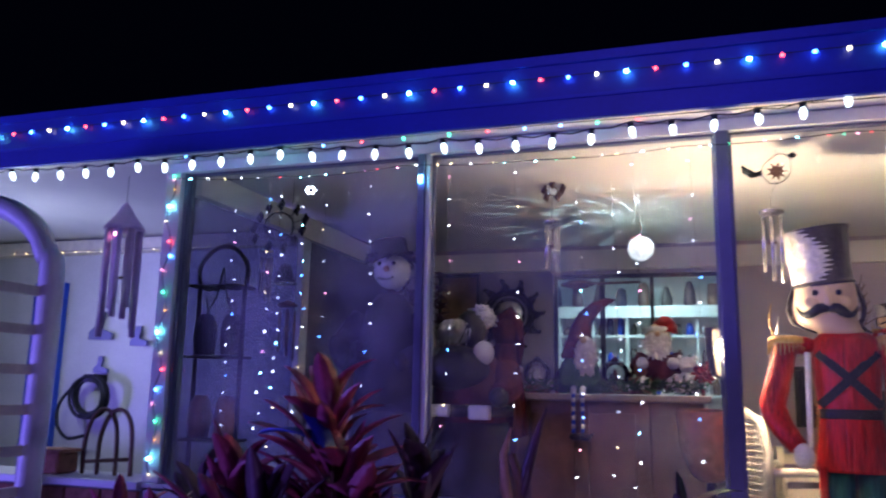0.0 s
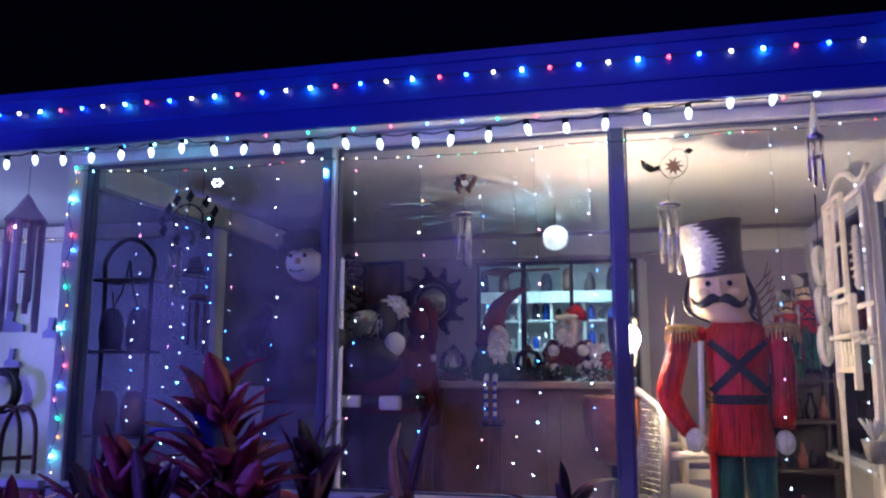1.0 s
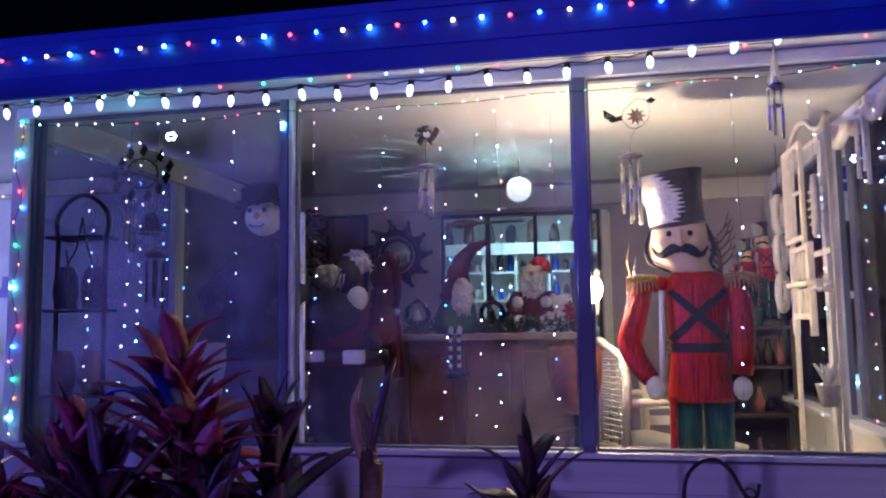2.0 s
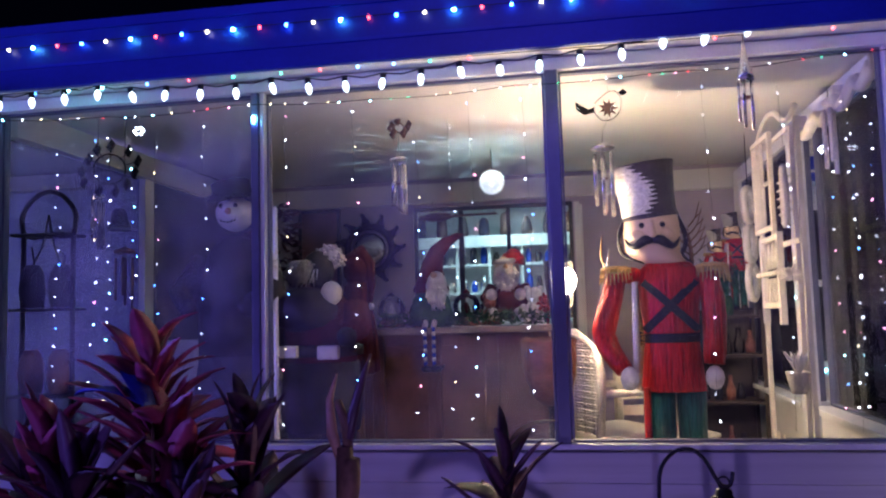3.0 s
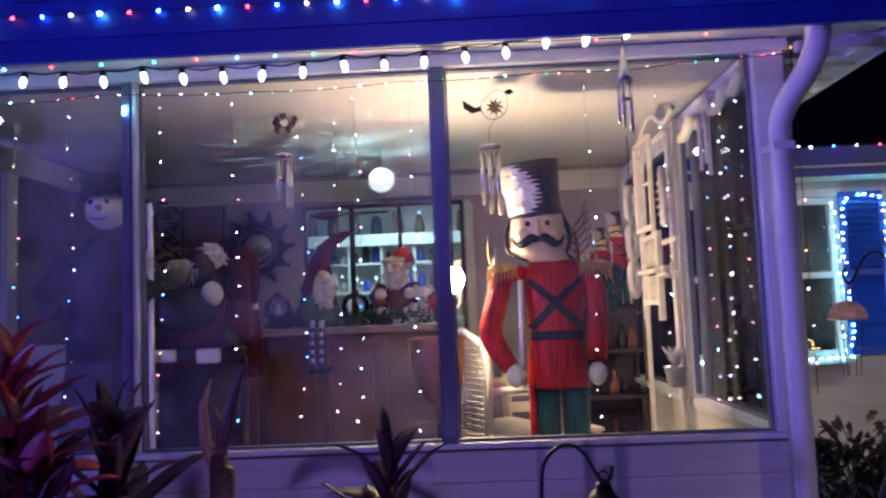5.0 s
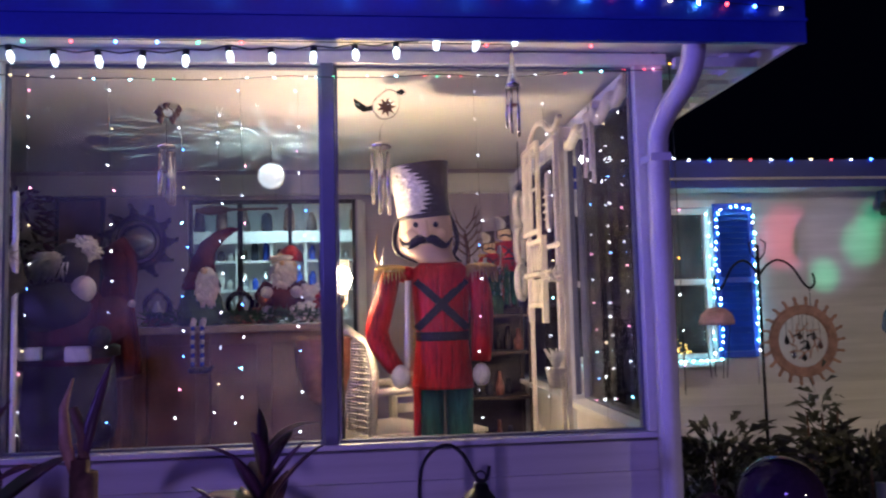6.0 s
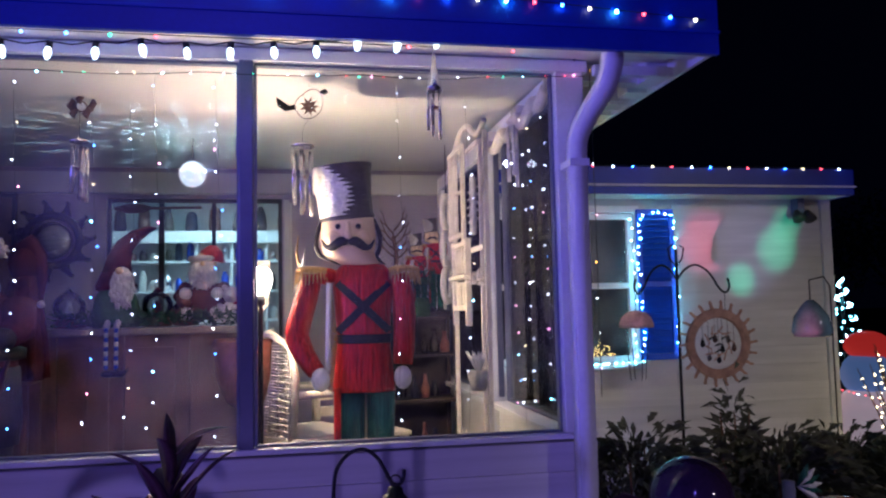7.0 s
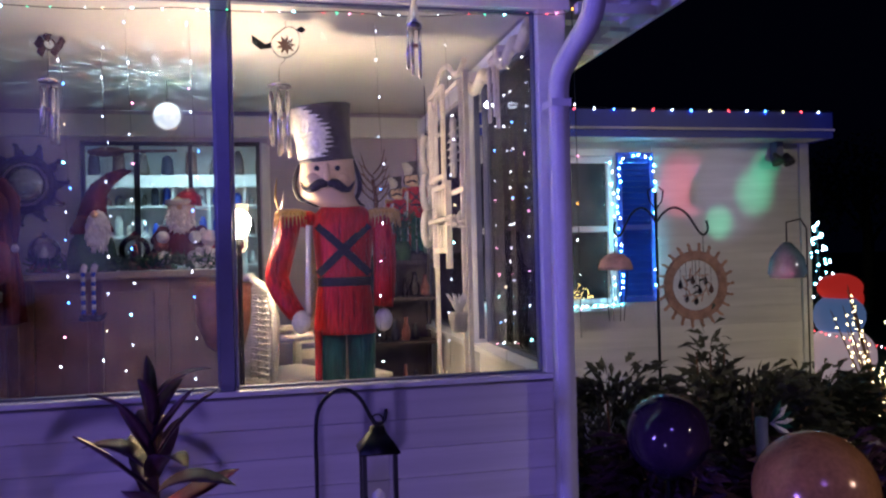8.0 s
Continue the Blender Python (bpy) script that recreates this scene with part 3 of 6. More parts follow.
# ---------- figures ----------
def soldier(at, s=1.0):
    """Life-size toy soldier with a tall hat, built as one mesh; stands at z = 0."""
    bm = bmesh.new()
    R, T, S, H, B, G, SI, F = range(8)
    rs = random.Random(2)
    for x in (-0.062, 0.074):
        lathe(bm, [(0.05, 0.0), (0.058, 0.05), (0.062, 0.5), (0.068, 0.75)], (x, 0, 0), T, 14)
        ball(bm, (x, -0.05, 0.04), (0.062, 0.11, 0.045), B)
    lathe(bm, [(0.146, 0.70), (0.144, 0.72), (0.130, 0.86), (0.120, 0.94), (0.130, 1.05), (0.140, 1.18), (0.130, 1.255), (0.10, 1.285), (0.06, 1.295)], (0, 0, 0), R, 24, (1, 0.72))
    lathe(bm, [(0.124, 0.920), (0.1265, 0.925), (0.1275, 0.957), (0.124, 0.962)], (0, 0, 0), B, 24, (1, 0.74))
    # crossed belts, flat bands that follow the chest
    for sgn in (-1, 1):
        rows = []
        for k in range(9):
            u = k / 8
            x, z = sgn * (0.118 - 0.236 * u), 0.975 + 0.225 * u
            y = -0.099 * math.sqrt(max(0.05, 1 - (x / 0.142) ** 2)) - 0.004 - 0.002 * (sgn > 0)
            rows.append([bm.verts.new((x + sgn * dx, y + dy, z + dx)) for dx, dy in ((-0.013, 0), (0.013, 0), (0.013, 0.012), (-0.013, 0.012))])
        for a, b in zip(rows, rows[1:]):
            for q in range(4):
                bm.faces.new((a[q], a[(q + 1) % 4], b[(q + 1) % 4], b[q])).material_index = B
    # head with cheeks, nose, eyes, moustache, jaw
    lathe(bm, [(0.075, 1.278), (0.105, 1.295), (0.122, 1.34), (0.129, 1.41), (0.126, 1.47), (0.118, 1.515)], (0, 0, 0), S, 26, (1, 0.95))
    tube(bm, [(0, -0.115, 1.475), (0, -0.128, 1.44), (0, -0.142, 1.405), (0, -0.132, 1.39)], [0.009, 0.013, 0.019, 0.012], S, 10)
    for sgn in (-1, 1):
        ball(bm, (sgn * 0.046, -0.113, 1.455), (0.0135, 0.008, 0.0135), B, 10)
        tube(bm, smooth([(0, -0.134, 1.385), (sgn * 0.035, -0.132, 1.385), (sgn * 0.07, -0.117, 1.362), (sgn * 0.10, -0.088, 1.362), (sgn * 0.122, -0.06, 1.40)], 2), [0.018, 0.021, 0.023, 0.022, 0.019, 0.015, 0.011, 0.007, 0.003], B, 10)
        ball(bm, (sgn * 0.058, -0.095, 1.405), (0.042, 0.03, 0.035), S, 12)
    # dark hair loops at the sides of the face, from hat to chin
    for sgn in (-1, 1):
        tube(bm, smooth([(sgn * 0.118, 0.0, 1.50), (sgn * 0.147, -0.01, 1.42), (sgn * 0.142, -0.02, 1.35), (sgn * 0.10, -0.035, 1.29)], 3), 0.011, B, 6)
    # hat: flares upward and leans, with a flat dished top
    hat = pose(0, 0, 1.502, 3, -7, 0)
    lathe(bm, [(0.124, -0.008), (0.130, 0.004), (0.121, 0.012), (0.124, 0.10), (0.140, 0.222), (0.146, 0.245), (0.143, 0.25), (0.12, 0.238)], (0, 0, 1.502), H, 30, (1, 0.95), (3, -7, 0))
    # tinsel plume over the front of the hat, with a ragged edge
    rows = []
    for k in range(35):
        z = 0.014 + k * 0.0068
        r = 0.121 + max(0, z - 0.10) * 0.13 + z * 0.03
        bulge = math.sin(math.pi * min(1, 0.18 + k / 42))
        edge = -122 + 44 * bulge + (9 if k % 3 == 0 else -4 * (k % 3)) + rs.uniform(-4, 4)
        row = []
        for q in range(13):
            t = radians(-186 + (edge + 186) * q / 12)
            rr = r + 0.004 + 0.003 * ((q + k) % 2) + rs.uniform(0, 0.002)
            row.append(bm.verts.new(hat @ Vector((rr * math.cos(t), rr * 0.95 * math.sin(t), z))))
        rows.append(row)
    for a, b in zip(rows, rows[1:]):
        for q in range(12):
            bm.faces.new((a[q], a[q + 1], b[q + 1], b[q])).material_index = SI
    for v in bm.verts:
        if v.co.z > 1.285:
            v.co.x -= 0.066 * min(1, (v.co.z - 1.285) / 0.03)
    # arms: one bent and held away from the body, one straight
    tube(bm, smooth([(-0.235, 0, 1.235), (-0.262, -0.01, 1.13), (-0.298, -0.02, 1.0), (-0.302, -0.03, 0.95), (-0.265, -0.07, 0.87), (-0.215, -0.10, 0.80)], 2), [0.046, 0.05, 0.053, 0.055, 0.056, 0.056, 0.055, 0.052, 0.048, 0.044, 0.04], R, 12)
    tube(bm, smooth([(0.165, 0, 1.235), (0.188, -0.01, 1.12), (0.188, -0.02, 0.95), (0.178, -0.03, 0.82)], 2), [0.046, 0.05, 0.054, 0.054, 0.052, 0.05, 0.046], R, 12)
    ball(bm, (-0.18, 0.0, 1.235), (0.075, 0.045, 0.04), R, 12)
    for c in ((-0.195, -0.115, 0.765), (0.178, -0.035, 0.76)):
        ball(bm, c, (0.042, 0.042, 0.055), F, 12)
    for c in ((-0.235, -0.005, 1.262), (0.19, -0.005, 1.262)):
        ball(bm, c, (0.078, 0.07, 0.02), G, 14)
        for k in range(26):
            a = k * 2 * math.pi / 26
            p = Vector((c[0] + 0.070 * math.cos(a), c[1] + 0.064 * math.sin(a), c[2]))
            tube(bm, [p, p + Vector((0.01 * math.cos(a), 0.01 * math.sin(a), -0.05 - rs.random() * 0.025))], [0.008, 0.003], G, 4)
    # feather over the shoulder, short staff in the crook of the arm, trouser stripe, base
    tube(bm, smooth([(-0.285, -0.07, 1.27), (-0.30, -0.08, 1.34), (-0.29, -0.085, 1.42)], 3), [0.003, 0.006, 0.007, 0.006, 0.005, 0.003, 0.001], G, 5)
    tube(bm, [(-0.272, -0.06, 1.28), (-0.262, -0.07, 1.36)], [0.008, 0.002], SI, 5)
    tube(bm, [(-0.165, -0.085, 0.80), (-0.155, -0.085, 1.20)], 0.0125, F, 8)
    tube(bm, [(-0.128, -0.04, 0.0), (-0.122, -0.06, 0.72)], 0.017, R, 8)
    lathe(bm, [(0.2, 0.0), (0.2, 0.02), (0.19, 0.03)], (0, 0, 0), B, 24)
    # tinsel fringe down the coat edge and along the outer sleeve
    for k in range(40):
        z = 0.71 + k * 0.0125
        x = -0.122 - 0.028 * abs(z - 0.94) / 0.24
        tube(bm, [(x, -0.05, z), (x - 0.016, -0.07, z + rs.uniform(-0.004, 0.01))], [0.006, 0.002], G, 4)
    for k in range(30):
        z = 0.92 + k * 0.011
        x = -0.345 + 0.205 * (z - 0.95) * 1.0
        tube(bm, [(x, -0.03, z), (x - 0.012, -0.04, z + rs.uniform(-0.006, 0.008))], [0.007, 0.002], SI, 4)
    ob = new("toy_soldier", mesh("toy_soldier", bm, [RED, TEAL, SKINW, HATG, BLACK, GOLD, SILVER, FUR]))
    ob.matrix_basis = pose(*at, 0, 0, -4) @ Matrix.Diagonal((s, s, s, 1))
    return ob


tagged(soldier((-0.852, 0.6, 0.60), 1.0), "life-size red and green toy soldier figure in a tall hat", "decorative figure")

# small soldiers on the shelf at the back
for k, (x, z) in enumerate(((-0.315, 1.62), (-0.205, 1.655))):
    s = 0.33 if k == 0 else 0.37
    o = soldier((x, 2.3, z), s)
    tagged(o, "small red toy soldier figure on the corner shelf", "decorative figure", "small toy soldiers")

# large gift-bearer figure in a dark red coat seen beside the bar
bm = bmesh.new()
DR, FU, BK, SK, SV = range(5)
for x in (-0.09, 0.09):
    tube(bm, [(x, 0, 0.05), (x, 0, 0.55)], [0.075, 0.09], BK, 12)
    ball(bm, (x, -0.05, 0.05), (0.07, 0.13, 0.05), BK)
lathe(bm, [(0.20, 0.50), (0.215, 0.6), (0.20, 0.85)], mi=BK, seg=22, squash=(1, 0.8))
lathe(bm, [(0.19, 0.85), (0.19, 1.0), (0.17, 1.13), (0.10, 1.22)], mi=DR, seg=22, squash=(1, 0.8))
lathe(bm, [(0.20, 0.88), (0.222, 0.885), (0.224, 0.93), (0.20, 0.94)], mi=BK, seg=22, squash=(1, 0.85))
box(bm, (-0.12, -0.175, 0.91), (0.13, 0.05, 0.06), FU, bevel=0.012)
box(bm, (0.10, -0.185, 0.905), (0.11, 0.05, 0.07), FU, bevel=0.012)
ball(bm, (0, -0.02, 1.33), (0.085, 0.09, 0.10), BK)
rf = random.Random(6)
for k in range(230):
    a, e = rf.uniform(2.6, 5.6), rf.uniform(-0.7, 0.7)
    d = Vector((math.cos(a) * math.cos(e) * 1.1, math.sin(a) * math.cos(e), math.sin(e) * 0.7))
    c = Vector((-0.03, -0.03, 1.345)) + d * 0.07
    tip = c + Vector((rf.uniform(-0.08, 0.0), rf.uniform(-0.04, 0.0), rf.uniform(-0.085, -0.02)))
    tube(bm, [c, c.lerp(tip, 0.5) + Vector((0, -0.012, 0.012)), tip], [0.006, 0.005, 0.002], SV if k % 4 else FU, 4)
ball(bm, (0.05, 0.02, 1.39), (0.068, 0.06, 0.066), FU, 14)
for k in range(90):
    a, e = rf.uniform(0, 6.28), rf.uniform(-0.6, 1.4)
    d = Vector((math.cos(a) * math.cos(e), math.sin(a) * math.cos(e), math.sin(e)))
    c = Vector((0.05, 0.02, 1.39)) + d * 0.062
    tube(bm, [c, c + d * 0.012 + Vector((rf.uniform(-1, 1), rf.uniform(-1, 1), rf.uniform(-1, 0.5))) * 0.014], [0.014, 0.005], FU, 5)
ball(bm, (0.10, -0.12, 1.20), (0.055, 0.05, 0.062), FU)
tube(bm, [(-0.19, 0, 1.10), (-0.25, -0.05, 0.98), (-0.20, -0.16, 0.88)], [0.075, 0.07, 0.06], BK, 12)
ball(bm, (-0.05, -0.10, 1.12), (0.18, 0.12, 0.12), BK)
tube(bm, [(0.19, 0, 1.12), (0.22, -0.08, 1.02), (0.20, -0.18, 0.99)], [0.075, 0.07, 0.06], DR, 12)
ball(bm, (-0.2, -0.19, 0.87), 0.055, BK)
ball(bm, (0.2, -0.2, 0.98), 0.05, BK)
ball(bm, (-0.18, 0.08, 1.02), (0.17, 0.15, 0.22), BK)
o = new("holiday_figure", mesh("holiday_figure", bm, [DRED, FUR, BLACK, SKINW, SILVER]))
o.location = (-2.60, 0.8, 0.60)
tagged(o, "tall bearded figure in dark red coat with white trim", "decorative figure")

# smaller hooded figure on a stand behind it
bm = bmesh.new()
lathe(bm, [(0.10, 0), (0.105, 0.1), (0.085, 0.3), (0.075, 0.45), (0.05, 0.55)], mi=0)
ball(bm, (0, -0.01, 0.58), (0.075, 0.075, 0.09), 0)
tube(bm, [(-0.02, 0, 0.63), (0.03, 0, 0.68), (0.075, -0.01, 0.62), (0.09, -0.02, 0.50), (0.085, -0.02, 0.40)], [0.06, 0.05, 0.035, 0.024, 0.012], 0, 10)
for k in range(7):
    a = k * 0.9
    tube(bm, [(0.06 * math.cos(a), 0.06 * math.sin(a), 0.5), (0.1 * math.cos(a), 0.1 * math.sin(a), 0.2), (0.108 * math.cos(a), 0.108 * math.sin(a), 0.01)], [0.012, 0.02, 0.024], 0, 6)
ball(bm, (0.088, -0.03, 0.375), 0.02, 1, 8)
lathe(bm, [(0.12, -0.80), (0.12, -0.77), (0.03, -0.75), (0.03, -0.03), (0.10, 0.0)], mi=2)
o = new("holiday_figure", mesh("holiday_figure", bm, [DRED, FUR, BARW]))
o.location = (-2.50, 1.16, 1.36)
tagged(o, "small figure in a dark red hooded cape on a stand", "decorative figure")

# snowman with a top hat and dark coat
bm = bmesh.new()
lathe(bm, [(0.2, 0), (0.23, 0.15), (0.23, 0.4), (0.2, 0.75), (0.17, 0.95)], mi=1, seg=22)
lathe(bm, [(0.18, 0.90), (0.185, 1.05), (0.17, 1.25), (0.13, 1.42), (0.07, 1.5)], mi=1, seg=22)
ball(bm, (0, 0, 1.625), (0.098, 0.095, 0.095), 0, 20)
rf = random.Random(3)
for k in range(60):
    a = k * 0.105
    c = Vector((0.115 * math.cos(a), 0.11 * math.sin(a), 1.69 + rf.uniform(-0.01, 0.02)))
    tube(bm, [c, c + Vector((0.03 * math.cos(a), 0.03 * math.sin(a), rf.uniform(-0.03, 0.01)))], [0.012, 0.003], 2, 4)
lathe(bm, [(0.125, 0.0), (0.13, 0.01), (0.098, 0.022), (0.10, 0.085), (0.08, 0.10)], (-0.01, 0.0, 1.70), 2, rot=(6, -8, 0))
ball(bm, (0.005, -0.095, 1.625), 0.017, 3, 10)
for x in (-0.04, 0.04):
    ball(bm, (x, -0.084, 1.655), 0.012, 2, 8)
for k in range(5):
    a = (k - 2) * 0.4
    ball(bm, (0.05 * math.sin(a), -0.088, 1.60 - 0.03 * math.cos(a)), 0.006, 2, 6)
tube(bm, [(-0.17, 0, 1.38), (-0.25, -0.1, 1.22), (-0.16, -0.2, 1.15)], [0.06, 0.06, 0.05], 1, 10)
tube(bm, [(0.17, 0, 1.38), (0.25, -0.1, 1.22), (0.16, -0.2, 1.15)], [0.06, 0.06, 0.05], 1, 10)
for p in ((-0.15, -0.21, 1.14), (0.15, -0.21, 1.14)):
    ball(bm, p, 0.045, 2, 10)
o = new("snowman_figure", mesh("snowman_figure", bm, [FUR, BLACK, BLACK, RUST]))
o.location = (-2.99, 0.62, 0.60)
tagged(o, "white snowman figure in a black top hat and dark coat", "decorative figure")

# ---------- bar ----------
bar = thing("bar_counter", "dark mahogany panelled bar counter with a paler top", "bar counter")
solid("body", BARW, bar, span(-2.78, -1.44, 1.38, 1.9, 0.6, 1.565))
solid("countertop", BARTOP, bar, span(-2.83, -1.40, 1.30, 1.95, 1.568, 1.605), label="pale edged wooden countertop", bevel=0.006)
for k in range(4):
    x = -2.76 + k * 0.335
    solid("panel", BARW, bar, span(x + 0.03, x + 0.285, 1.366, 1.379, 0.75, 1.50), bevel=0.004)
    solid("batten", BARW, bar, span(x - 0.02, x + 0.025, 1.358, 1.379, 0.62, 1.563))
solid("plinth", BARW, bar, span(-2.79, -1.43, 1.36, 1.379, 0.601, 0.7))

bst = thing("bar_stool", "brown leather tub bar stool at the bar's end", "stool", (-1.42, 1.12, 0.6))
bm = bmesh.new()
lathe(bm, [(0.05, 0.58), (0.10, 0.62), (0.15, 0.74), (0.165, 0.92), (0.15, 0.94), (0.13, 0.78), (0.02, 0.76)], seg=22)
part("seat", bm, STONE, bst)
bm = bmesh.new()
lathe(bm, [(0.17, 0.0), (0.17, 0.02), (0.03, 0.05), (0.025, 0.58)], seg=18)
part("pedestal", bm, IRON, bst)
bm = bmesh.new()
torus(bm, (0, 0, 0.22), 0.12, 0.01)
part("footrest", bm, IRON, bst)

# gnome sitting on the bar edge
bm = bmesh.new()
lathe(bm, [(0.12, 0), (0.13, 0.06), (0.11, 0.16), (0.06, 0.24)], mi=0)
lathe(bm, [(0.10, 0.20), (0.11, 0.22), (0.075, 0.30)], mi=1)
tube(bm, [(0, 0, 0.26), (0.01, 0, 0.36), (0.04, 0, 0.44), (0.10, 0, 0.50), (0.17, 0, 0.535), (0.21, 0, 0.54)], [0.085, 0.065, 0.05, 0.036, 0.02, 0.004], 1, 12)
ball(bm, (0.05, -0.09, 0.215), (0.062, 0.04, 0.11), 2, 14)
rf = random.Random(12)
for k in range(70):
    a, u = rf.uniform(3.2, 6.2), rf.uniform(-0.9, 0.9)
    c = Vector((0.05 + 0.058 * math.cos(a) * math.sqrt(1 - u * u), -0.09 + 0.038 * math.sin(a), 0.215 + 0.1 * u))
    tube(bm, [c, c + Vector((rf.uniform(-0.015, 0.02), -0.008, -0.032))], [0.011, 0.004], 2, 5)
ball(bm, (0.04, -0.125, 0.30), 0.02, 3, 10)
for x in (-0.015, 0.035):
    for k in range(9):
        z = 0.0 - k * 0.024
        tube(bm, [(x, -0.155, z), (x, -0.155, z - 0.024)], 0.0105, 2 if k % 2 else 4, 8)
    tube(bm, [(x, -0.06, 0.03), (x, -0.12, 0.03), (x, -0.155, 0.0)], 0.016, 2, 8)
    ball(bm, (x + 0.015, -0.17, -0.235), (0.04, 0.035, 0.02), 5, 10)
    tube(bm, [(x + 0.04, -0.17, -0.235), (x + 0.065, -0.17, -0.21)], [0.014, 0.004], 5, 6)
o = new("gnome_figure", mesh("gnome_figure", bm, [GREEN, DRED, FUR, SKINW, SHUT, BLACK]))
o.location = (-2.12, 1.42, 1.607)
tagged(o, "bearded gnome figure in a tall red hat with striped legs", "decorative figure")

# seated bearded figure on the bar
bm = bmesh.new()
lathe(bm, [(0.12, 0), (0.13, 0.06), (0.11, 0.16), (0.06, 0.22)], mi=0)
ball(bm, (0, -0.02, 0.30), (0.075, 0.075, 0.085), 2)
ball(bm, (0, -0.06, 0.265), (0.07, 0.045, 0.085), 1)
rf = random.Random(13)
for k in range(70):
    a, u = rf.uniform(3.0, 6.4), rf.uniform(-0.9, 0.7)
    c = Vector((0.068 * math.cos(a) * math.sqrt(1 - u * u), -0.06 + 0.042 * math.sin(a), 0.265 + 0.08 * u))
    tube(bm, [c, c + Vector((rf.uniform(-0.025, 0.025), -0.01, -0.03))], [0.012, 0.004], 1, 5)
ball(bm, (0, -0.11, 0.315), 0.016, 2, 8)
lathe(bm, [(0.08, 0.335), (0.065, 0.39), (0.02, 0.43)], mi=3, rot=(0, 6, 0))
torus(bm, (0, 0, 0.345), 0.075, 0.02, 1)
ball(bm, (0.045, 0, 0.40), 0.022, 1, 8)
for x in (-0.1, 0.1):
    tube(bm, [(x, 0, 0.19), (x * 1.3, -0.07, 0.13), (x * 0.9, -0.13, 0.14)], 0.035, 0, 10)
    ball(bm, (x * 0.85, -0.15, 0.145), 0.036, 1, 10)
    tube(bm, [(x * 0.6, -0.04, 0.04), (x * 0.8, -0.14, 0.03)], 0.04, 0, 10)
    ball(bm, (x * 0.8, -0.16, 0.03), 0.042, 1, 10)
o = new("holiday_figure", mesh("holiday_figure", bm, [DRED, FUR, SKINW, RED]))
o.location = (-1.682, 1.62, 1.640)
tagged(o, "small seated white-bearded figure on the bar", "decorative figure")


def globe(x, y, r, label, red=False):
    g = thing("snow_globe", label, "snow globe", (x, y, 1.607), "snow globes on the bar")
    bm = bmesh.new()
    lathe(bm, [(r * 0.95, 0), (r, r * 0.15), (r * 0.8, r * 0.5), (r * 0.7, r * 0.6)])
    part("base", bm, STONE, g)
    bm = bmesh.new()
    ball(bm, (0, 0, r * 1.35), r, seg=18)
    p = part("glass", bm, CLEAR, g, "clear glass dome")
    bm = bmesh.new()
    lathe(bm, [(r * 0.4, r * 0.6), (r * 0.25, r * 1.2), (r * 0.1, r * 1.7)], seg=10)
    part("ornament", bm, DRED if red else FUR, g)
    bm = bmesh.new()
    lathe(bm, [(r * 0.35, r * 2.25), (r * 0.2, r * 2.45), (r * 0.05, r * 2.6)], seg=10)
    part("finial", bm, DRED if red else BLACK, g)


globe(-2.40, 1.58, 0.085, "snow globe with dark base and finial on the bar")
globe(-1.93, 1.56, 0.085, "snow globe with a red lid on the bar", True)
globe(-1.80, 1.72, 0.07, "snow globe with dark base and finial on the bar")
globe(-2.26, 1.78, 0.07, "snow globe with a red lid on the bar", True)

# teddy and red bow group, at the bar's end
for x, y, s, m, lab in ((-1.52, 1.5, 1.0, FUR, "white plush bear leaning on the bar's end"), (-1.78, 1.5, 0.8, STONE, "brown plush bear sitting on the bar")):
    bm = bmesh.new()
    ball(bm, (0, 0, 0.07), (0.06, 0.055, 0.07))
    ball(bm, (0, -0.01, 0.17), (0.05, 0.05, 0.048))
    for k in (-1, 1):
        ball(bm, (k * 0.038, 0, 0.21), 0.018, seg=8)
        ball(bm, (k * 0.062, -0.03, 0.10), (0.022, 0.03, 0.022), seg=8)
        ball(bm, (k * 0.04, -0.06, 0.022), (0.024, 0.04, 0.022), seg=8)
    ball(bm, (0, -0.05, 0.16), (0.02, 0.02, 0.016), seg=8)
    o = new("plush_bear", mesh("plush_bear", bm, m))
    o.matrix_basis = pose(x, y, 1.607) @ Matrix.Diagonal((s, s, s, 1))
    tagged(o, lab, "plush toy")

bm = bmesh.new()
rng = random.Random(5)
for k in range(9):
    a = k * 2.4
    c = Vector((-1.44 + 0.03 * math.cos(a), 1.42 + 0.03 * math.sin(a), 1.70 + 0.008 * k))
    for j in range(5):
        b = a + j * 1.26
        tube(bm, [c, c + Vector((0.022 * math.cos(b), -0.012, 0.022 * math.sin(b))), c + Vector((0.035 * math.cos(b), -0.008, 0.035 * math.sin(b)))], [0.004, 0.012, 0.003], seg=5)
tube(bm, [(-1.44, 1.42, 1.607), (-1.44, 1.42, 1.70)], 0.01)
o = new("red_flower", mesh("red_flower", bm, RED))
tagged(o, "red artificial poinsettia on the bar's end", "artificial flower")

# evergreen garland along the bar
bm = bmesh.new()
rng = random.Random(9)
for k in range(520):
    x = rng.uniform(-2.42, -1.42)
    c = Vector((x, 1.36 + rng.uniform(-0.03, 0.12), 1.612 + rng.uniform(0, 0.07)))
    d = Vector((rng.uniform(-1, 1), rng.uniform(-1, 0.5), rng.uniform(-0.1, 1))).normalized() * rng.uniform(0.03, 0.06)
    tube(bm, [c, c + d], [0.006, 0.001], seg=3)
tagged(new("garland", mesh("garland", bm, PINE)), "green artificial pine garland along the bar top", "garland", kind="stuff")

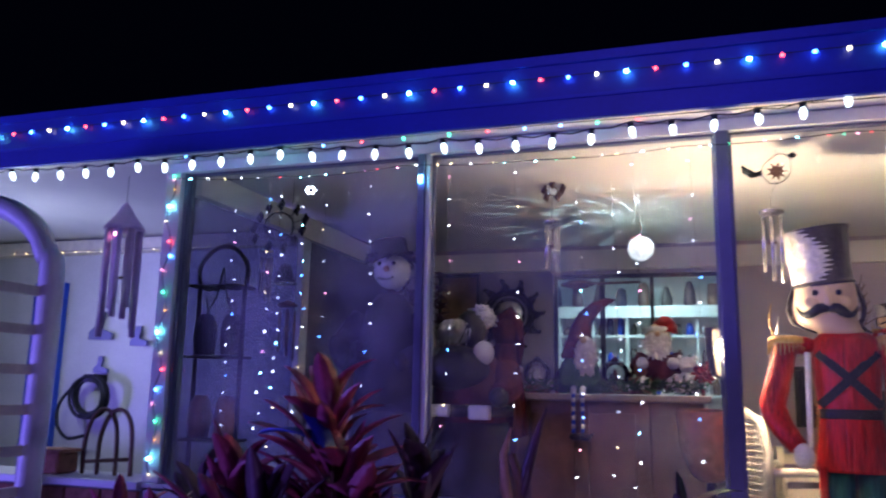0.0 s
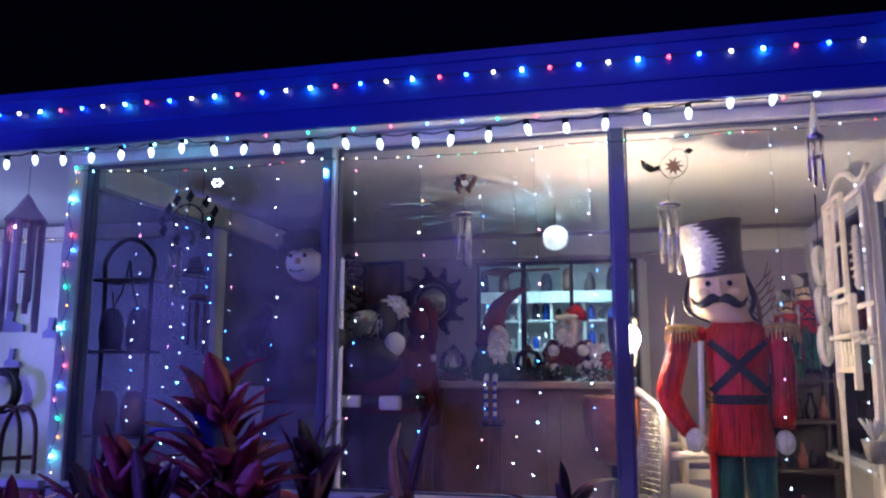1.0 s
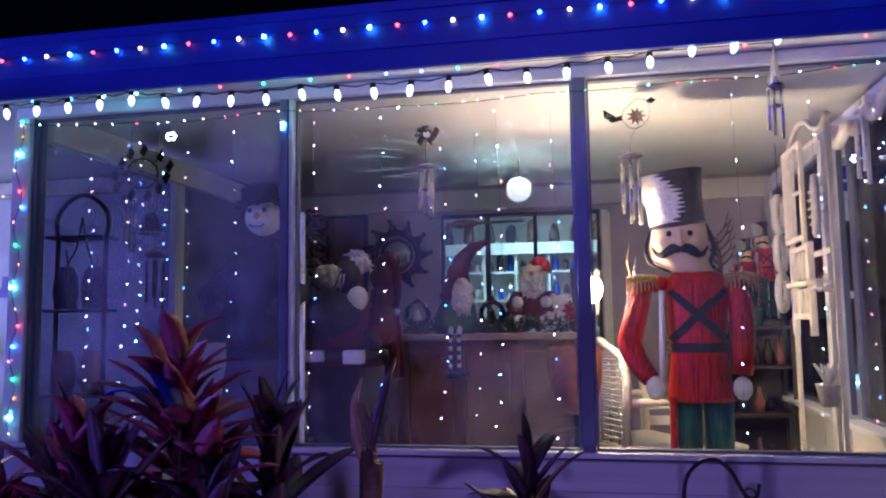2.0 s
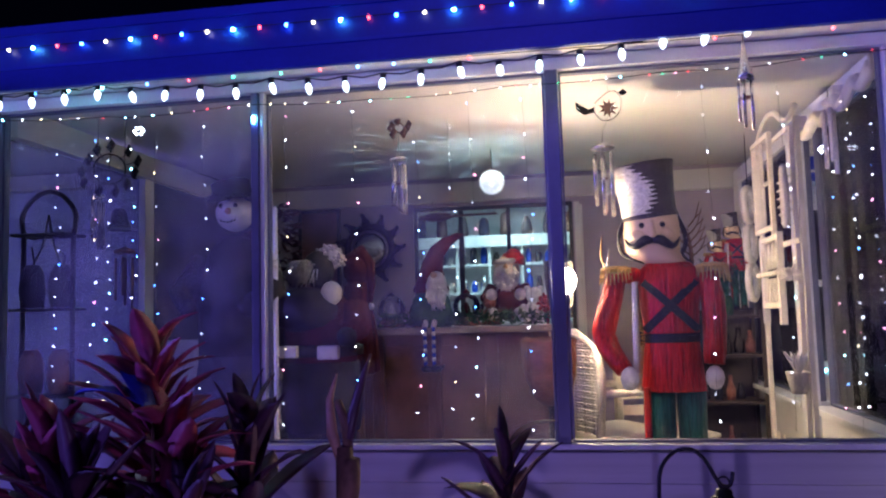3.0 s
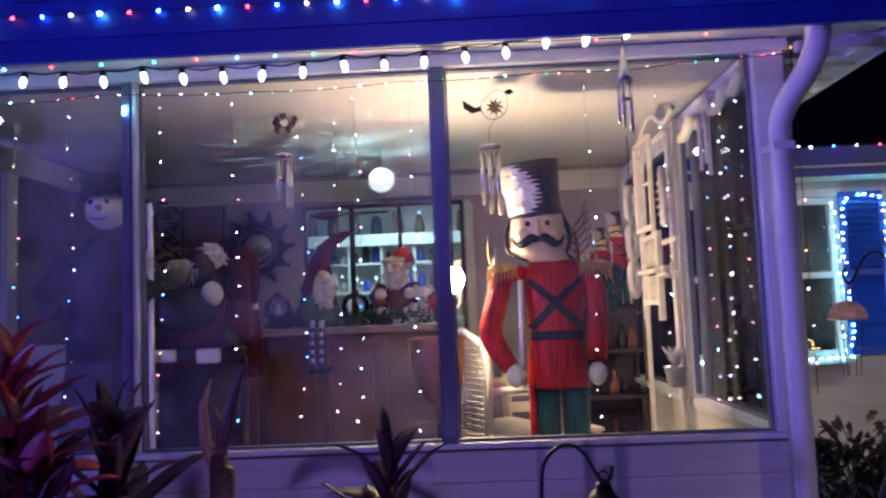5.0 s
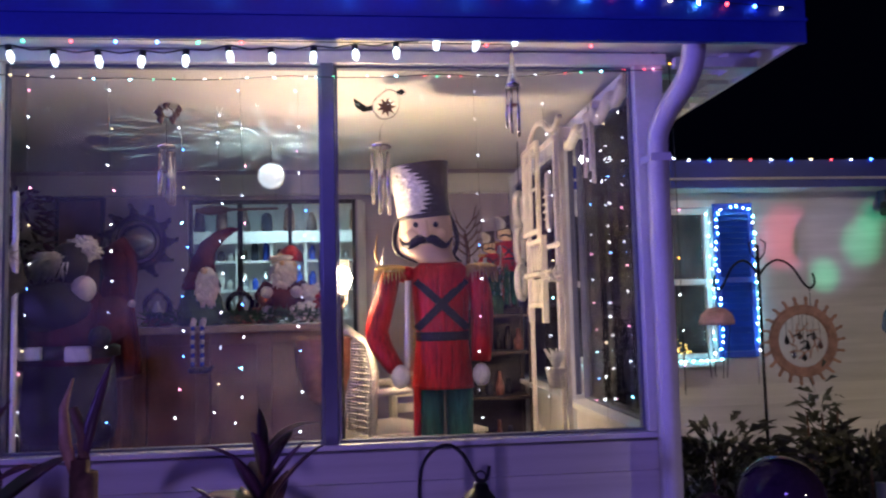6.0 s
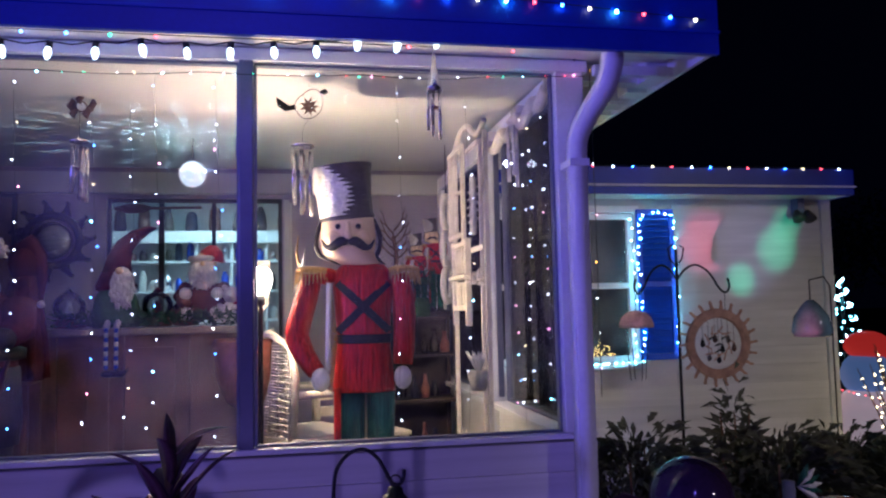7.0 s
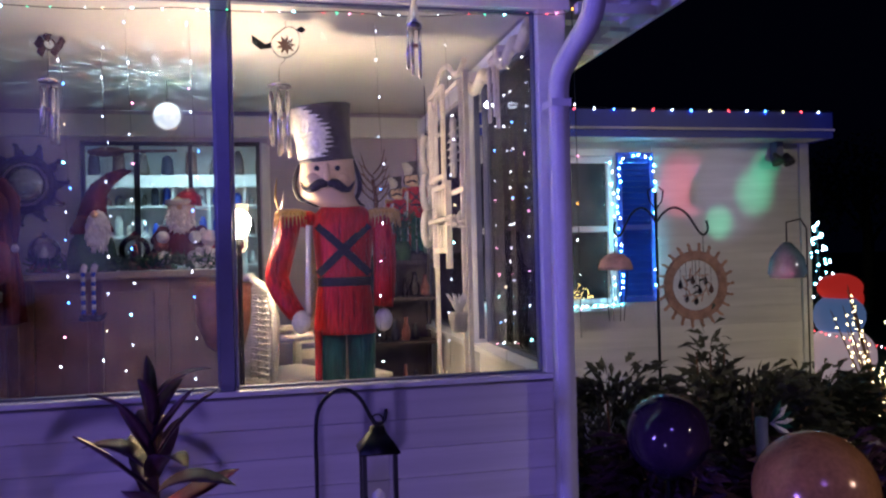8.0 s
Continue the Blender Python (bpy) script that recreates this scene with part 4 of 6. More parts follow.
# ---------- lamp ----------
tl = thing("table_lamp", "bare lit warm bulb on a slim lamp stand", "lamp", (-1.327, 0.74, 0.609))
bm = bmesh.new()
lathe(bm, [(0.11, -0.008), (0.11, 0.015), (0.02, 0.04), (0.012, 0.06), (0.012, 1.09), (0.022, 1.10), (0.02, 1.145)])
stand = part("stand", bm, IRON, tl)
# bulb drawn wider than life, its glare put into the shape
bm = bmesh.new()
lathe(bm, [(0.014, 1.143), (0.026, 1.153), (0.044, 1.175), (0.055, 1.208), (0.053, 1.235), (0.042, 1.26), (0.023, 1.275), (0.002, 1.28)], seg=20)
b = part("bulb", bm, COOL["lamp"], tl, "glowing warm bulb")
b.visible_shadow = False
# unseen curved shield, added to keep bulb light off the bar and left ceiling
bm = bmesh.new()
rows = []
for k in range(13):
    a = radians(66 + k * 13.4)
    rows.append([bm.verts.new((r * math.cos(a), r * math.sin(a), z)) for r, z in ((0.03, 1.07), (0.08, 1.10), (0.095, 1.19), (0.10, 1.315))])
for a, c in zip(rows, rows[1:]):
    for j in range(3):
        bm.faces.new((a[j], c[j], c[j + 1], a[j + 1]))
g = bmesh.ops.extrude_face_region(bm, geom=bm.faces[:])
for v in [e for e in g["geom"] if isinstance(e, bmesh.types.BMVert)]:
    v.co += Vector((v.co.x, v.co.y, 0)).normalized() * 0.004
part("reflector", bm, HATG, stand, "added dark shield that blocks the bulb towards the bar")

# party ball: shell with holes, hung from the ceiling
pb = thing("party_ball", "round white party light ball hung at the ceiling", "party light", (-1.785, 1.9, 2.53))
bm = bmesh.new()
bmesh.ops.create_uvsphere(bm, u_segments=96, v_segments=48, radius=0.078)
kill = []
for f in bm.faces:
    c = f.calc_center_median()
    u = int((math.atan2(c.y, c.x) + math.pi) / (2 * math.pi) * 96 + 0.001)
    v = int(math.acos(max(-1, min(1, c.z / c.length))) / math.pi * 48)
    if 7 <= v <= 20 and v % 2 == 0 and u % 4 == 0:
        kill.append(f)
bmesh.ops.delete(bm, geom=kill, context="FACES")
shell = part("shell", bm, mat("lit_frosted_shell", (0.8, 0.8, 0.82), 0.4, emit=(0.75, 0.88, 1.0), strength=0.9), pb)
bm = bmesh.new()
tube(bm, [(0, 0, 0.07), (0, 0, 0.23)], 0.002)
part("hanger", bm, IRON, pb)
bm = bmesh.new()
torus(bm, (0, 0, 0), 0.081, 0.008, rot=(90, 0, 0))
part("ring", bm, WHITE, shell)

# ---------- hanging chimes and mobiles ----------
def chime(at, top, tubes, length, rad, label, m=CHROME, cap=0.035, cap_m=None, shape="disc", drop=0.0, group=""):
    """A wind chime; at is its hanging point, top how far below it the cap sits."""
    c = thing("wind_chime", label, "wind chime", at, group)
    bm = bmesh.new()
    tube(bm, [(0, 0, 0), (0, 0, -top)], 0.0015, seg=5)
    part("cord", bm, IRON, c)
    bm = bmesh.new()
    if shape == "disc":
        lathe(bm, [(0.006, -top + 0.02), (cap * 0.6, -top + 0.01), (cap, -top), (cap, -top - 0.012), (cap * 0.9, -top - 0.014)][::-1], seg=18)
    else:
        lathe(bm, [(cap, -top - 0.03), (cap * 0.9, -top - 0.01), (cap * 0.45, -top + 0.05), (cap * 0.25, -top + 0.09), (0.004, -top + 0.12)], seg=14)
    top_cap = part("cap", bm, cap_m or m, c)
    for k in range(tubes):
        a = k * 2 * math.pi / tubes + 0.4
        x, y = cap * 0.78 * math.cos(a), cap * 0.78 * math.sin(a)
        ln = length * (1 - 0.09 * (k % 4))
        bm2 = bmesh.new()
        tube(bm2, [(x, y, -top - 0.035), (x, y, -top - 0.035 - ln)], rad, seg=10)
        tube(bm2, [(x, y, -top - 0.01), (x, y, -top - 0.04)], 0.001, seg=4)
        part("chime_tube", bm2, m, top_cap)
    bm = bmesh.new()
    tube(bm, [(0, 0, -top), (0, 0, -top - length * 0.75)], 0.001, seg=4)
    lathe(bm, [(0.018, -top - length * 0.5), (0.018, -top - length * 0.5 - 0.01)], seg=12)
    part("clapper", bm, BARW, c)
    return c


chime((-0.635, -0.19, 2.70), 0.17, 5, 0.18, 0.006, "slim silver wind chime hung under the eave", cap=0.032, shape="bell", cap_m=CHROME)
chime((-1.128, 0.5, 2.50), 0.07, 6, 0.29, 0.009, "large silver wind chime with a domed cap", cap=0.055, cap_m=CHROME)
chime((-2.185, 0.9, 2.66), 0.14, 5, 0.27, 0.011, "silver tube wind chime below a dark flower ornament", cap=0.045)
chime((-3.62, 0.40, 2.71), 0.39, 5, 0.24, 0.008, "silver tube wind chime in the window by the entry", cap=0.035)
chime((-3.51, 0.46, 2.71), 0.67, 4, 0.26, 0.006, "bronze hoop wind chime with thin tubes", cap=0.05, m=COPPER)
chime((-0.10, 0.62, 2.66), 0.06, 3, 0.30, 0.010, "long pale bamboo chime by the side window", m=WOODW, cap=0.03)

# bird ornament over the large chime
bird = thing("bird_ornament", "dark metal bird outline with a leaf in a hoop", "ornament", (-1.125, 0.5, 2.61))
bm = bmesh.new()
tube(bm, smooth([(-0.03, 0, -0.02), (0.0, 0, -0.055), (0.05, 0, -0.05), (0.085, 0, -0.01), (0.09, 0, 0.04), (0.07, 0, 0.075), (0.035, 0, 0.08), (0.0, 0, 0.055), (-0.03, 0, 0.025), (-0.033, 0, -0.01)], 4), 0.003, seg=6, closed=True)
part("hoop", bm, CHROME, bird)
bm = bmesh.new()
plate(bm, [(-0.03, 0.01), (-0.06, 0.0), (-0.12, 0.04), (-0.115, 0.0), (-0.08, -0.025), (-0.03, -0.015)], 0.004)
plate(bm, [(0.075, 0.07), (0.10, 0.085), (0.12, 0.07), (0.10, 0.055)], 0.004)
part("tail", bm, IRON, bird)
bm = bmesh.new()
leaf_pts = []
for k in range(18):
    a = k * 2 * math.pi / 18
    r = (0.045, 0.022)[k % 2]
    leaf_pts.append((0.03 + r * math.cos(a), 0.0 + r * math.sin(a)))
plate(bm, leaf_pts, 0.005)
part("leaf", bm, COPPER, bird)
bm = bmesh.new()
tube(bm, [(0.03, 0, 0.08), (0.03, 0, 0.115)], 0.001, seg=4)
tube(bm, [(0.03, 0, -0.055), (0.0, 0, -0.10)], 0.001, seg=4)
part("cord", bm, IRON, bird)


def petal_mobile(at, n, r, label, m=COPPER, cord=0.1, lobes=True):
    f = thing("hanging_mobile", label, "ornament", at)
    bm = bmesh.new()
    tube(bm, [(0, 0, 0), (0, 0, cord)], 0.001, seg=4)
    torus(bm, (0, 0, 0), r * 0.5, 0.004, rot=(90, 0, 20))
    part("hoop", bm, m, f)
    for k in range(n):
        a = k * 2 * math.pi / n + 0.3
        bm = bmesh.new()
        c = Vector((r * math.cos(a), 0.02 * math.sin(3 * a), r * math.sin(a) * 0.75))
        tube(bm, [c - Vector((0, 0, 0.032)), c - Vector((0.008, 0, 0.01)), c + Vector((0.006, 0, 0.012)), c + Vector((0, 0, 0.036))], [0.003, 0.018, 0.016, 0.002], seg=8)
        tube(bm, [c * 0.5, c], 0.002, seg=4)
        part("petal", bm, m, f)


petal_mobile((-2.178, 0.9, 2.685), 5, 0.05, "dark copper flower ornament above the chime")
petal_mobile((-3.53, 0.36, 2.44), 11, 0.15, "large dark mobile of drop-shaped petals", IRON, 0.2)

# ---------- right-hand side of the room ----------
tre = thing("white_trellis", "tall white wooden trellis with an arched top by side windows", "trellis", (-0.24, 0, 0.6))
for y, z1, w in ((0.64, 1.95, 0.013), (0.74, 1.93, 0.008), (1.42, 1.9, 0.013)):
    solid("upright", WOODW, tre, span(-0.012, 0.012, y - w, y + w, 0.0, z1), bevel=0.003)
bm = bmesh.new()
tube(bm, smooth([(0, 1.42, 1.88), (0, 1.40, 1.96), (0, 1.30, 2.03), (0, 1.16, 2.07), (0, 1.0, 2.05), (0, 0.88, 1.99), (0, 0.76, 1.965), (0, 0.64, 2.0)], 4), 0.015, seg=8)
part("arch", bm, WOODW, tre)
for y0, y1, z in ((0.64, 1.42, 0.16), (0.64, 1.02, 0.72), (0.64, 1.1, 1.36), (0.74, 1.42, 1.9)):
    solid("rail", WOODW, tre, span(-0.02, -0.0125, y0, y1, z, z + 0.026))
for y in (1.12, 1.22, 1.32):
    solid("slat", WOODW, tre, span(-0.028, -0.0205, y - 0.012, y + 0.012, 0.02, 0.42))

# white window-frame ornament and small chair hung on the trellis
fr = thing("shutter_frame", "small white wooden window frame hung on the trellis", "wall ornament", (-0.275, 0, 0.6))
solid("frame", WOODW, fr, span(-0.012, 0.012, 1.0, 1.025, 1.43, 1.96), span(-0.012, 0.012, 1.35, 1.375, 1.46, 1.96), span(-0.012, 0.012, 1.026, 1.349, 1.46, 1.485), span(-0.012, 0.012, 1.026, 1.349, 1.935, 1.96), bevel=0.003)
solid("glazing_bar", WOODW, fr, span(-0.007, 0.007, 1.18, 1.194, 1.486, 1.934), span(-0.007, 0.007, 1.026, 1.179, 1.70, 1.714))
ov = thing("oval_ornament", "grey-white oval woven ornament hung on the trellis", "wall ornament", (-0.265, 0.82, 2.2))
bm = bmesh.new()
torus(bm, (0, 0, 0), 0.14, 0.016, rot=(90, 0, 78), squash=1.0)
part("rim", bm, RATTAN, ov)
bm = bmesh.new()
for k in range(7):
    w = 0.13 * math.sqrt(1 - ((k - 3) / 3.6) ** 2)
    tube(bm, [(0, -w, -0.12 + k * 0.04), (0, w, -0.12 + k * 0.04)], 0.006, seg=5)
part("weave", bm, RATTAN, ov)
ch = thing("white_chair_back", "small white wooden spindle chair hung on the trellis", "chair", (-0.275, 0, 0.6))
for y in (0.93, 1.27):
    solid("leg", WOODW, ch, span(-0.016, 0.016, y - 0.016, y + 0.016, 0.98, 1.44), bevel=0.003)
for k in range(4):
    bm = bmesh.new()
    tube(bm, [(0, 0.985 + k * 0.075, 1.26), (0, 0.985 + k * 0.075, 1.33), (0, 0.985 + k * 0.075, 1.40)], [0.008, 0.012, 0.008], seg=8)
    part("spindle", bm, WOODW, ch)
solid("rail", WOODW, ch, span(-0.012, 0.012, 0.91, 1.29, 1.405, 1.43), span(-0.014, 0.014, 0.93, 1.27, 1.06, 1.09), bevel=0.003)
solid("seat", WOODW, ch, span(-0.035, 0.02, 0.9, 1.30, 1.225, 1.25), bevel=0.006)
for k in range(3):
    solid("apron_slat", WOODW, ch, span(-0.01, 0.01, 1.0 + k * 0.075, 1.03 + k * 0.075, 1.091, 1.214))
for z in (2.30, 2.06, 1.825):
    rp = thing("ring_plate", "round white openwork plate hung on the trellis edge", "plate", (-0.20, 1.90, z), "hung plates")
    bm = bmesh.new()
    torus(bm, (0, 0, 0), 0.088, 0.022, rot=(90, 0, 62), squash=1.2)
    part("rim", bm, WOODW, rp)
    bm = bmesh.new()
    torus(bm, (0, 0, 0), 0.045, 0.006, rot=(90, 0, 62), squash=1.2)
    part("inner_ring", bm, WOODW, rp)
    bm = bmesh.new()
    tube(bm, [(0, 0, 0.10), (0, 0, 0.145 if z < 2.2 else 0.445)], 0.003, seg=4)
    part("hook", bm, IRON, rp)
bm = bmesh.new()
rng = random.Random(12)
for k in range(30):
    a, b = rng.uniform(0, 6.28), rng.uniform(-0.5, 1.2)
    c = Vector((-0.275, 0.74, 1.81))
    d = Vector((math.cos(a) * math.cos(b), math.sin(a) * math.cos(b), math.sin(b))) * rng.uniform(0.04, 0.07)
    tube(bm, [c, c + d * 0.5, c + d], [0.003, 0.014, 0.002], seg=5)
tagged(new("dried_bow", mesh("dried_bow", bm, WOODW)), "cream ribbon bow tied on the trellis", "bow")
pot = thing("basket_pot", "small woven hanging pot on the trellis", "pot", (-0.29, 0.68, 1.27))
bm = bmesh.new()
lathe(bm, [(0.035, 0), (0.055, 0.09), (0.058, 0.1), (0.045, 0.1), (0.04, 0.03)], seg=14)
part("bowl", bm, RATTAN, pot)
bm = bmesh.new()
for k in range(12):
    a = k * 2.4
    tube(bm, [(0, 0, 0.08), (0.03 * math.cos(a), 0.03 * math.sin(a), 0.15), (0.06 * math.cos(a), 0.06 * math.sin(a), 0.19)], [0.004, 0.01, 0.002], seg=5)
part("sprig", bm, FUR, pot)

sw = thing("cloth_swag", "white cloth swag draped along the side header", "swag", (-0.085, 0, 2.56))
bm = bmesh.new()
tube(bm, smooth([(0, 0.12, 0.06), (-0.01, 0.22, 0.0), (0, 0.32, 0.05), (-0.015, 0.46, -0.02), (0, 0.58, 0.04), (-0.01, 0.72, -0.03), (0, 0.86, 0.03), (-0.01, 1.0, -0.03), (0, 1.14, 0.02)], 5), 0.028, seg=8)
part("cloth", bm, WOODW, sw)
for y in (0.12, 0.58, 1.14):
    solid("tie", WOODW, sw, span(-0.012, 0.04, y - 0.012, y + 0.012, 0.03, 0.10))

# corner shelf with small things behind the soldier
sh = thing("corner_shelf", "narrow wooden shelf unit crowded with small things", "shelf", (-0.36, 2.3, 0.6))
SHELFW = mat("dark_shelf_wood", (0.05, 0.035, 0.03), 0.5, vary=0.35, scale=7, bump=0.2)
solid("back", SHELFW, sh, span(-0.28, 0.26, 0.163, 0.175, 0.0, 1.06))
for z in (0.1, 0.45, 0.75, 1.0):
    solid("shelf_board", SHELFW, sh, span(-0.28, 0.26, -0.14, 0.16, z, z + 0.022))
for x in (-0.28, 0.26):
    for y in (-0.13, 0.15):
        solid("post", SHELFW, sh, span(x - 0.012, x + 0.012, y - 0.012, y + 0.012, 0, 1.06))
rng = random.Random(21)
for z, n in ((0.722, 6), (1.072, 6), (1.372, 7)):
    for k in range(n):
        x = -0.60 + k * 0.075
        h, r = rng.uniform(0.08, 0.2), rng.uniform(0.022, 0.034)
        bm = bmesh.new()
        lathe(bm, [(r, 0), (r * 1.1, h * 0.4), (r * 0.5, h * 0.7), (r * 0.45, h)], seg=12)
        o = new("bottle", mesh("bottle", bm, rng.choice([CLEAR, STONE, HATG, BLUEC, COPPER, BLACK])))
        o.location = (x, 2.3 + rng.uniform(-0.05, 0.06), z)
        tagged(o, "small dusty bottle or jar on the corner shelf", "bottle", "shelf jars")
bm = bmesh.new()
rng = random.Random(31)
for k in range(260):
    a, b = rng.uniform(0, 6.28), rng.uniform(0, 1)
    c = Vector((-0.32, 2.2, 1.86)) + Vector((math.cos(a), math.sin(a) * 0.5, rng.uniform(-1, 1))) * 0.13 * b
    d = Vector((rng.uniform(-1, 1), rng.uniform(-1, 1), rng.uniform(-0.3, 1))).normalized() * 0.05
    tube(bm, [c, c + d], [0.005, 0.001], seg=3)
lathe(bm, [(0.05, 1.624), (0.06, 1.70), (0.045, 1.75)], (-0.32, 2.2, 0), seg=12)
tagged(new("small_tree", mesh("small_tree", bm, PINE)), "small dark artificial pine in a pot on the shelf", "artificial tree")


# ---------- chairs ----------
def wicker_chair(at, turn):
    c = thing("wicker_chair", "white wicker armchair with a rounded woven back", "chair", at, "white chairs")
    c.rotation_euler = (0, 0, radians(turn))
    for x in (-0.22, 0.22):
        for y in (-0.2, 0.2):
            bm = bmesh.new()
            tube(bm, [(x, y, 0), (x, y, 0.42)], 0.02)
            part("leg", bm, RATTAN, c)
    bm = bmesh.new()
    box(bm, (0, 0, 0.43), (0.5, 0.46, 0.05), bevel=0.015)
    part("seat", bm, RATTAN, c)
    bm = bmesh.new()
    for k in range(31):
        z = 0.465 + k * 0.015
        w = 0.232 if z < 0.75 else 0.232 * math.sqrt(max(0.05, 1 - ((z - 0.75) / 0.21) ** 2))
        tube(bm, [(-w, 0.215, z), (-w * 0.5, 0.215 + (0.006 if k % 2 else -0.006), z), (0, 0.215, z), (w * 0.5, 0.215 - (0.006 if k % 2 else -0.006), z), (w, 0.215, z)], 0.0082, seg=5)
    for k in range(5):
        x = -0.16 + k * 0.08
        tube(bm, [(x, 0.215, 0.44), (x, 0.215, 0.90 - abs(x) * 0.3)], 0.009, seg=6)
    woven = part("backrest", bm, RATTAN, c)
    bm = bmesh.new()
    tube(bm, [(-0.21, 0.215, 0.42), (-0.245, 0.215, 0.75), (-0.2, 0.215, 0.89), (0, 0.215, 0.965), (0.2, 0.215, 0.89), (0.245, 0.215, 0.75), (0.21, 0.215, 0.42)], 0.022)
    part("back_frame", bm, RATTAN, c)
    for x in (-0.24, 0.24):
        bm = bmesh.new()
        tube(bm, [(x, 0.2, 0.66), (x, -0.18, 0.66), (x, -0.21, 0.6), (x, -0.21, 0.44)], 0.02)
        part("armrest", bm, RATTAN, c)
    for k in range(5):
        bm = bmesh.new()
        tube(bm, [(-0.21, 0.185, 0.5 + k * 0.085), (0.21, 0.185, 0.5 + k * 0.085)], 0.008, seg=6)
        part("weave_band", bm, RATTAN, woven)
    return c


wicker_chair((-1.11, 1.16, 0.6), 121)


def slat_chair(at, turn, label):
    c = thing("wooden_chair", label, "chair", at, "white chairs")
    c.rotation_euler = (0, 0, radians(turn))
    for x in (-0.2, 0.2):
        solid("leg", WOODW, c, span(x - 0.02, x + 0.02, -0.2, -0.16, 0, 0.44))
        solid("leg", WOODW, c, span(x - 0.02, x + 0.02, 0.16, 0.2, 0, 0.92))
    solid("seat", WOODW, c, span(-0.23, 0.23, -0.22, 0.2, 0.441, 0.47), bevel=0.005)
    for z in (0.56, 0.68, 0.80):
        solid("back_slat", WOODW, c, span(-0.18, 0.18, 0.165, 0.19, z, z + 0.07))
    for z in (0.2, 0.3):
        solid("stretcher", WOODW, c, span(-0.18, 0.18, -0.19, -0.17, z, z + 0.03))
    return c


sc = slat_chair((-0.80, 1.6, 0.6), 20, "low white painted slat-back wooden chair")
sc.scale = (1, 1, 0.8)
slat_chair((-3.30, 1.15, 0.6), -15, "white painted slat-back wooden chair")
slat_chair((-3.05, 1.75, 0.6), 30, "white painted slat-back wooden chair")

# covered white easy chair by the entry window
ec = thing("easy_chair", "pale covered easy chair with a tilted back", "armchair", (-3.38, 0.75, 0.6))
bm = bmesh.new()
box(bm, (0, 0, 0.25), (0.55, 0.5, 0.34), bevel=0.05)
part("seat", bm, FUR, ec)
bm = bmesh.new()
box(bm, (0, 0.22, 0.62), (0.52, 0.13, 0.72), rot=(-12, 0, 0), bevel=0.05)
part("backrest", bm, FUR, ec)
for x in (-0.3, 0.3):
    bm = bmesh.new()
    box(bm, (x, 0, 0.36), (0.09, 0.5, 0.5), bevel=0.04)
    part("armrest", bm, FUR, ec)
solid("plinth", BARW, ec, span(-0.25, 0.25, -0.22, 0.22, 0.0, 0.085))


# ---------- wall decor ----------
def sun_ornament(at, r, m, rays, label, disc=None, thick=0.012, face=False, name="sun_ornament"):
    s = thing(name, label, "sun ornament", at)
    bm = bmesh.new()
    if face:
        rings = [[bm.verts.new((q * r * math.cos(k * math.pi / 24), y, q * r * math.sin(k * math.pi / 24))) for k in range(48)] for q, y in ((0.60, -0.004), (0.64, -0.010), (0.80, -0.010), (0.82, -0.004), (0.82, 0.006), (0.60, 0.006))]
        for a, b in zip(rings, rings[1:] + rings[:1]):
            for k in range(48):
                bm.faces.new((a[k], a[(k + 1) % 48], b[(k + 1) % 48], b[k]))
    else:
        torus(bm, (0, 0, 0), r * 0.62, r * 0.1, rot=(90, 0, 0), seg=36)
    hoop = part("ring", bm, m, s)
    for k in range(rays):
        a = k * 2 * math.pi / rays
        bm = bmesh.new()
        w = r * 1.3 / rays
        plate(bm, [(r * 0.66, -w), (r * 0.78, -w * 0.95), (r * 0.9, -w * 0.1), (r * 0.97, -w * 0.1), (r * 1.02, w * 0.6), (r * 0.97, w * 1.1), (r * 0.93, w * 0.7), (r * 0.84, w * 0.7), (r * 0.75, w * 0.9), (r * 0.66, w)], thick, pose(0, -thick / 2, 0) @ Matrix.Rotation(a, 4, "Y"))
        part("ray", bm, m, hoop)
    if disc:
        bm = bmesh.new()
        lathe(bm, [(r * 0.46, -0.006), (r * 0.46, 0.006), (r * 0.2, 0.014)], rot=(90, 0, 0), seg=24)
        part("disc", bm, disc, s)
    if face:
        for k in range(7):
            x, z = (-0.4, -0.25, -0.08, 0.1, 0.25, 0.4, 0.0)[k], (0.02, -0.3, 0.12, -0.12, 0.1, -0.1, -0.36)[k]
            bm = bmesh.new()
            tube(bm, [(r * x, 0, r * 0.6 * math.sqrt(1 - (x / 0.62) ** 2)), (r * x, 0, r * z)], 0.0015, seg=4)
            lathe(bm, [(0.002, 0.03), (0.012, 0.005), (0.016, -0.012), (0.004, -0.026)], (r * x, 0, r * z), seg=8)
            part("charm", bm, (IRON, CHROME, COPPER)[k % 3], s)
        for x, z in ((-0.16, 0.1), (0.16, 0.1), (0, -0.05), (0, -0.2)):
            bm = bmesh.new()
            tube(bm, [(r * (x - 0.1), -0.01, r * z), (r * x, -0.012, r * (z + 0.05)), (r * (x + 0.1), -0.01, r * z)], r * 0.022, seg=6)
            part("scroll", bm, IRON, s)
        for k in range(10):
            a = k * 0.628
            bm = bmesh.new()
            tube(bm, [(r * 0.42 * math.cos(a), 0, r * 0.42 * math.sin(a)), (r * 0.24 * math.cos(a + 0.5), -0.01, r * 0.24 * math.sin(a + 0.5)), (r * 0.3 * math.cos(a + 1.0), 0, r * 0.3 * math.sin(a + 1.0))], r * 0.016, seg=5)
            part("scroll", bm, m, s)
    return s


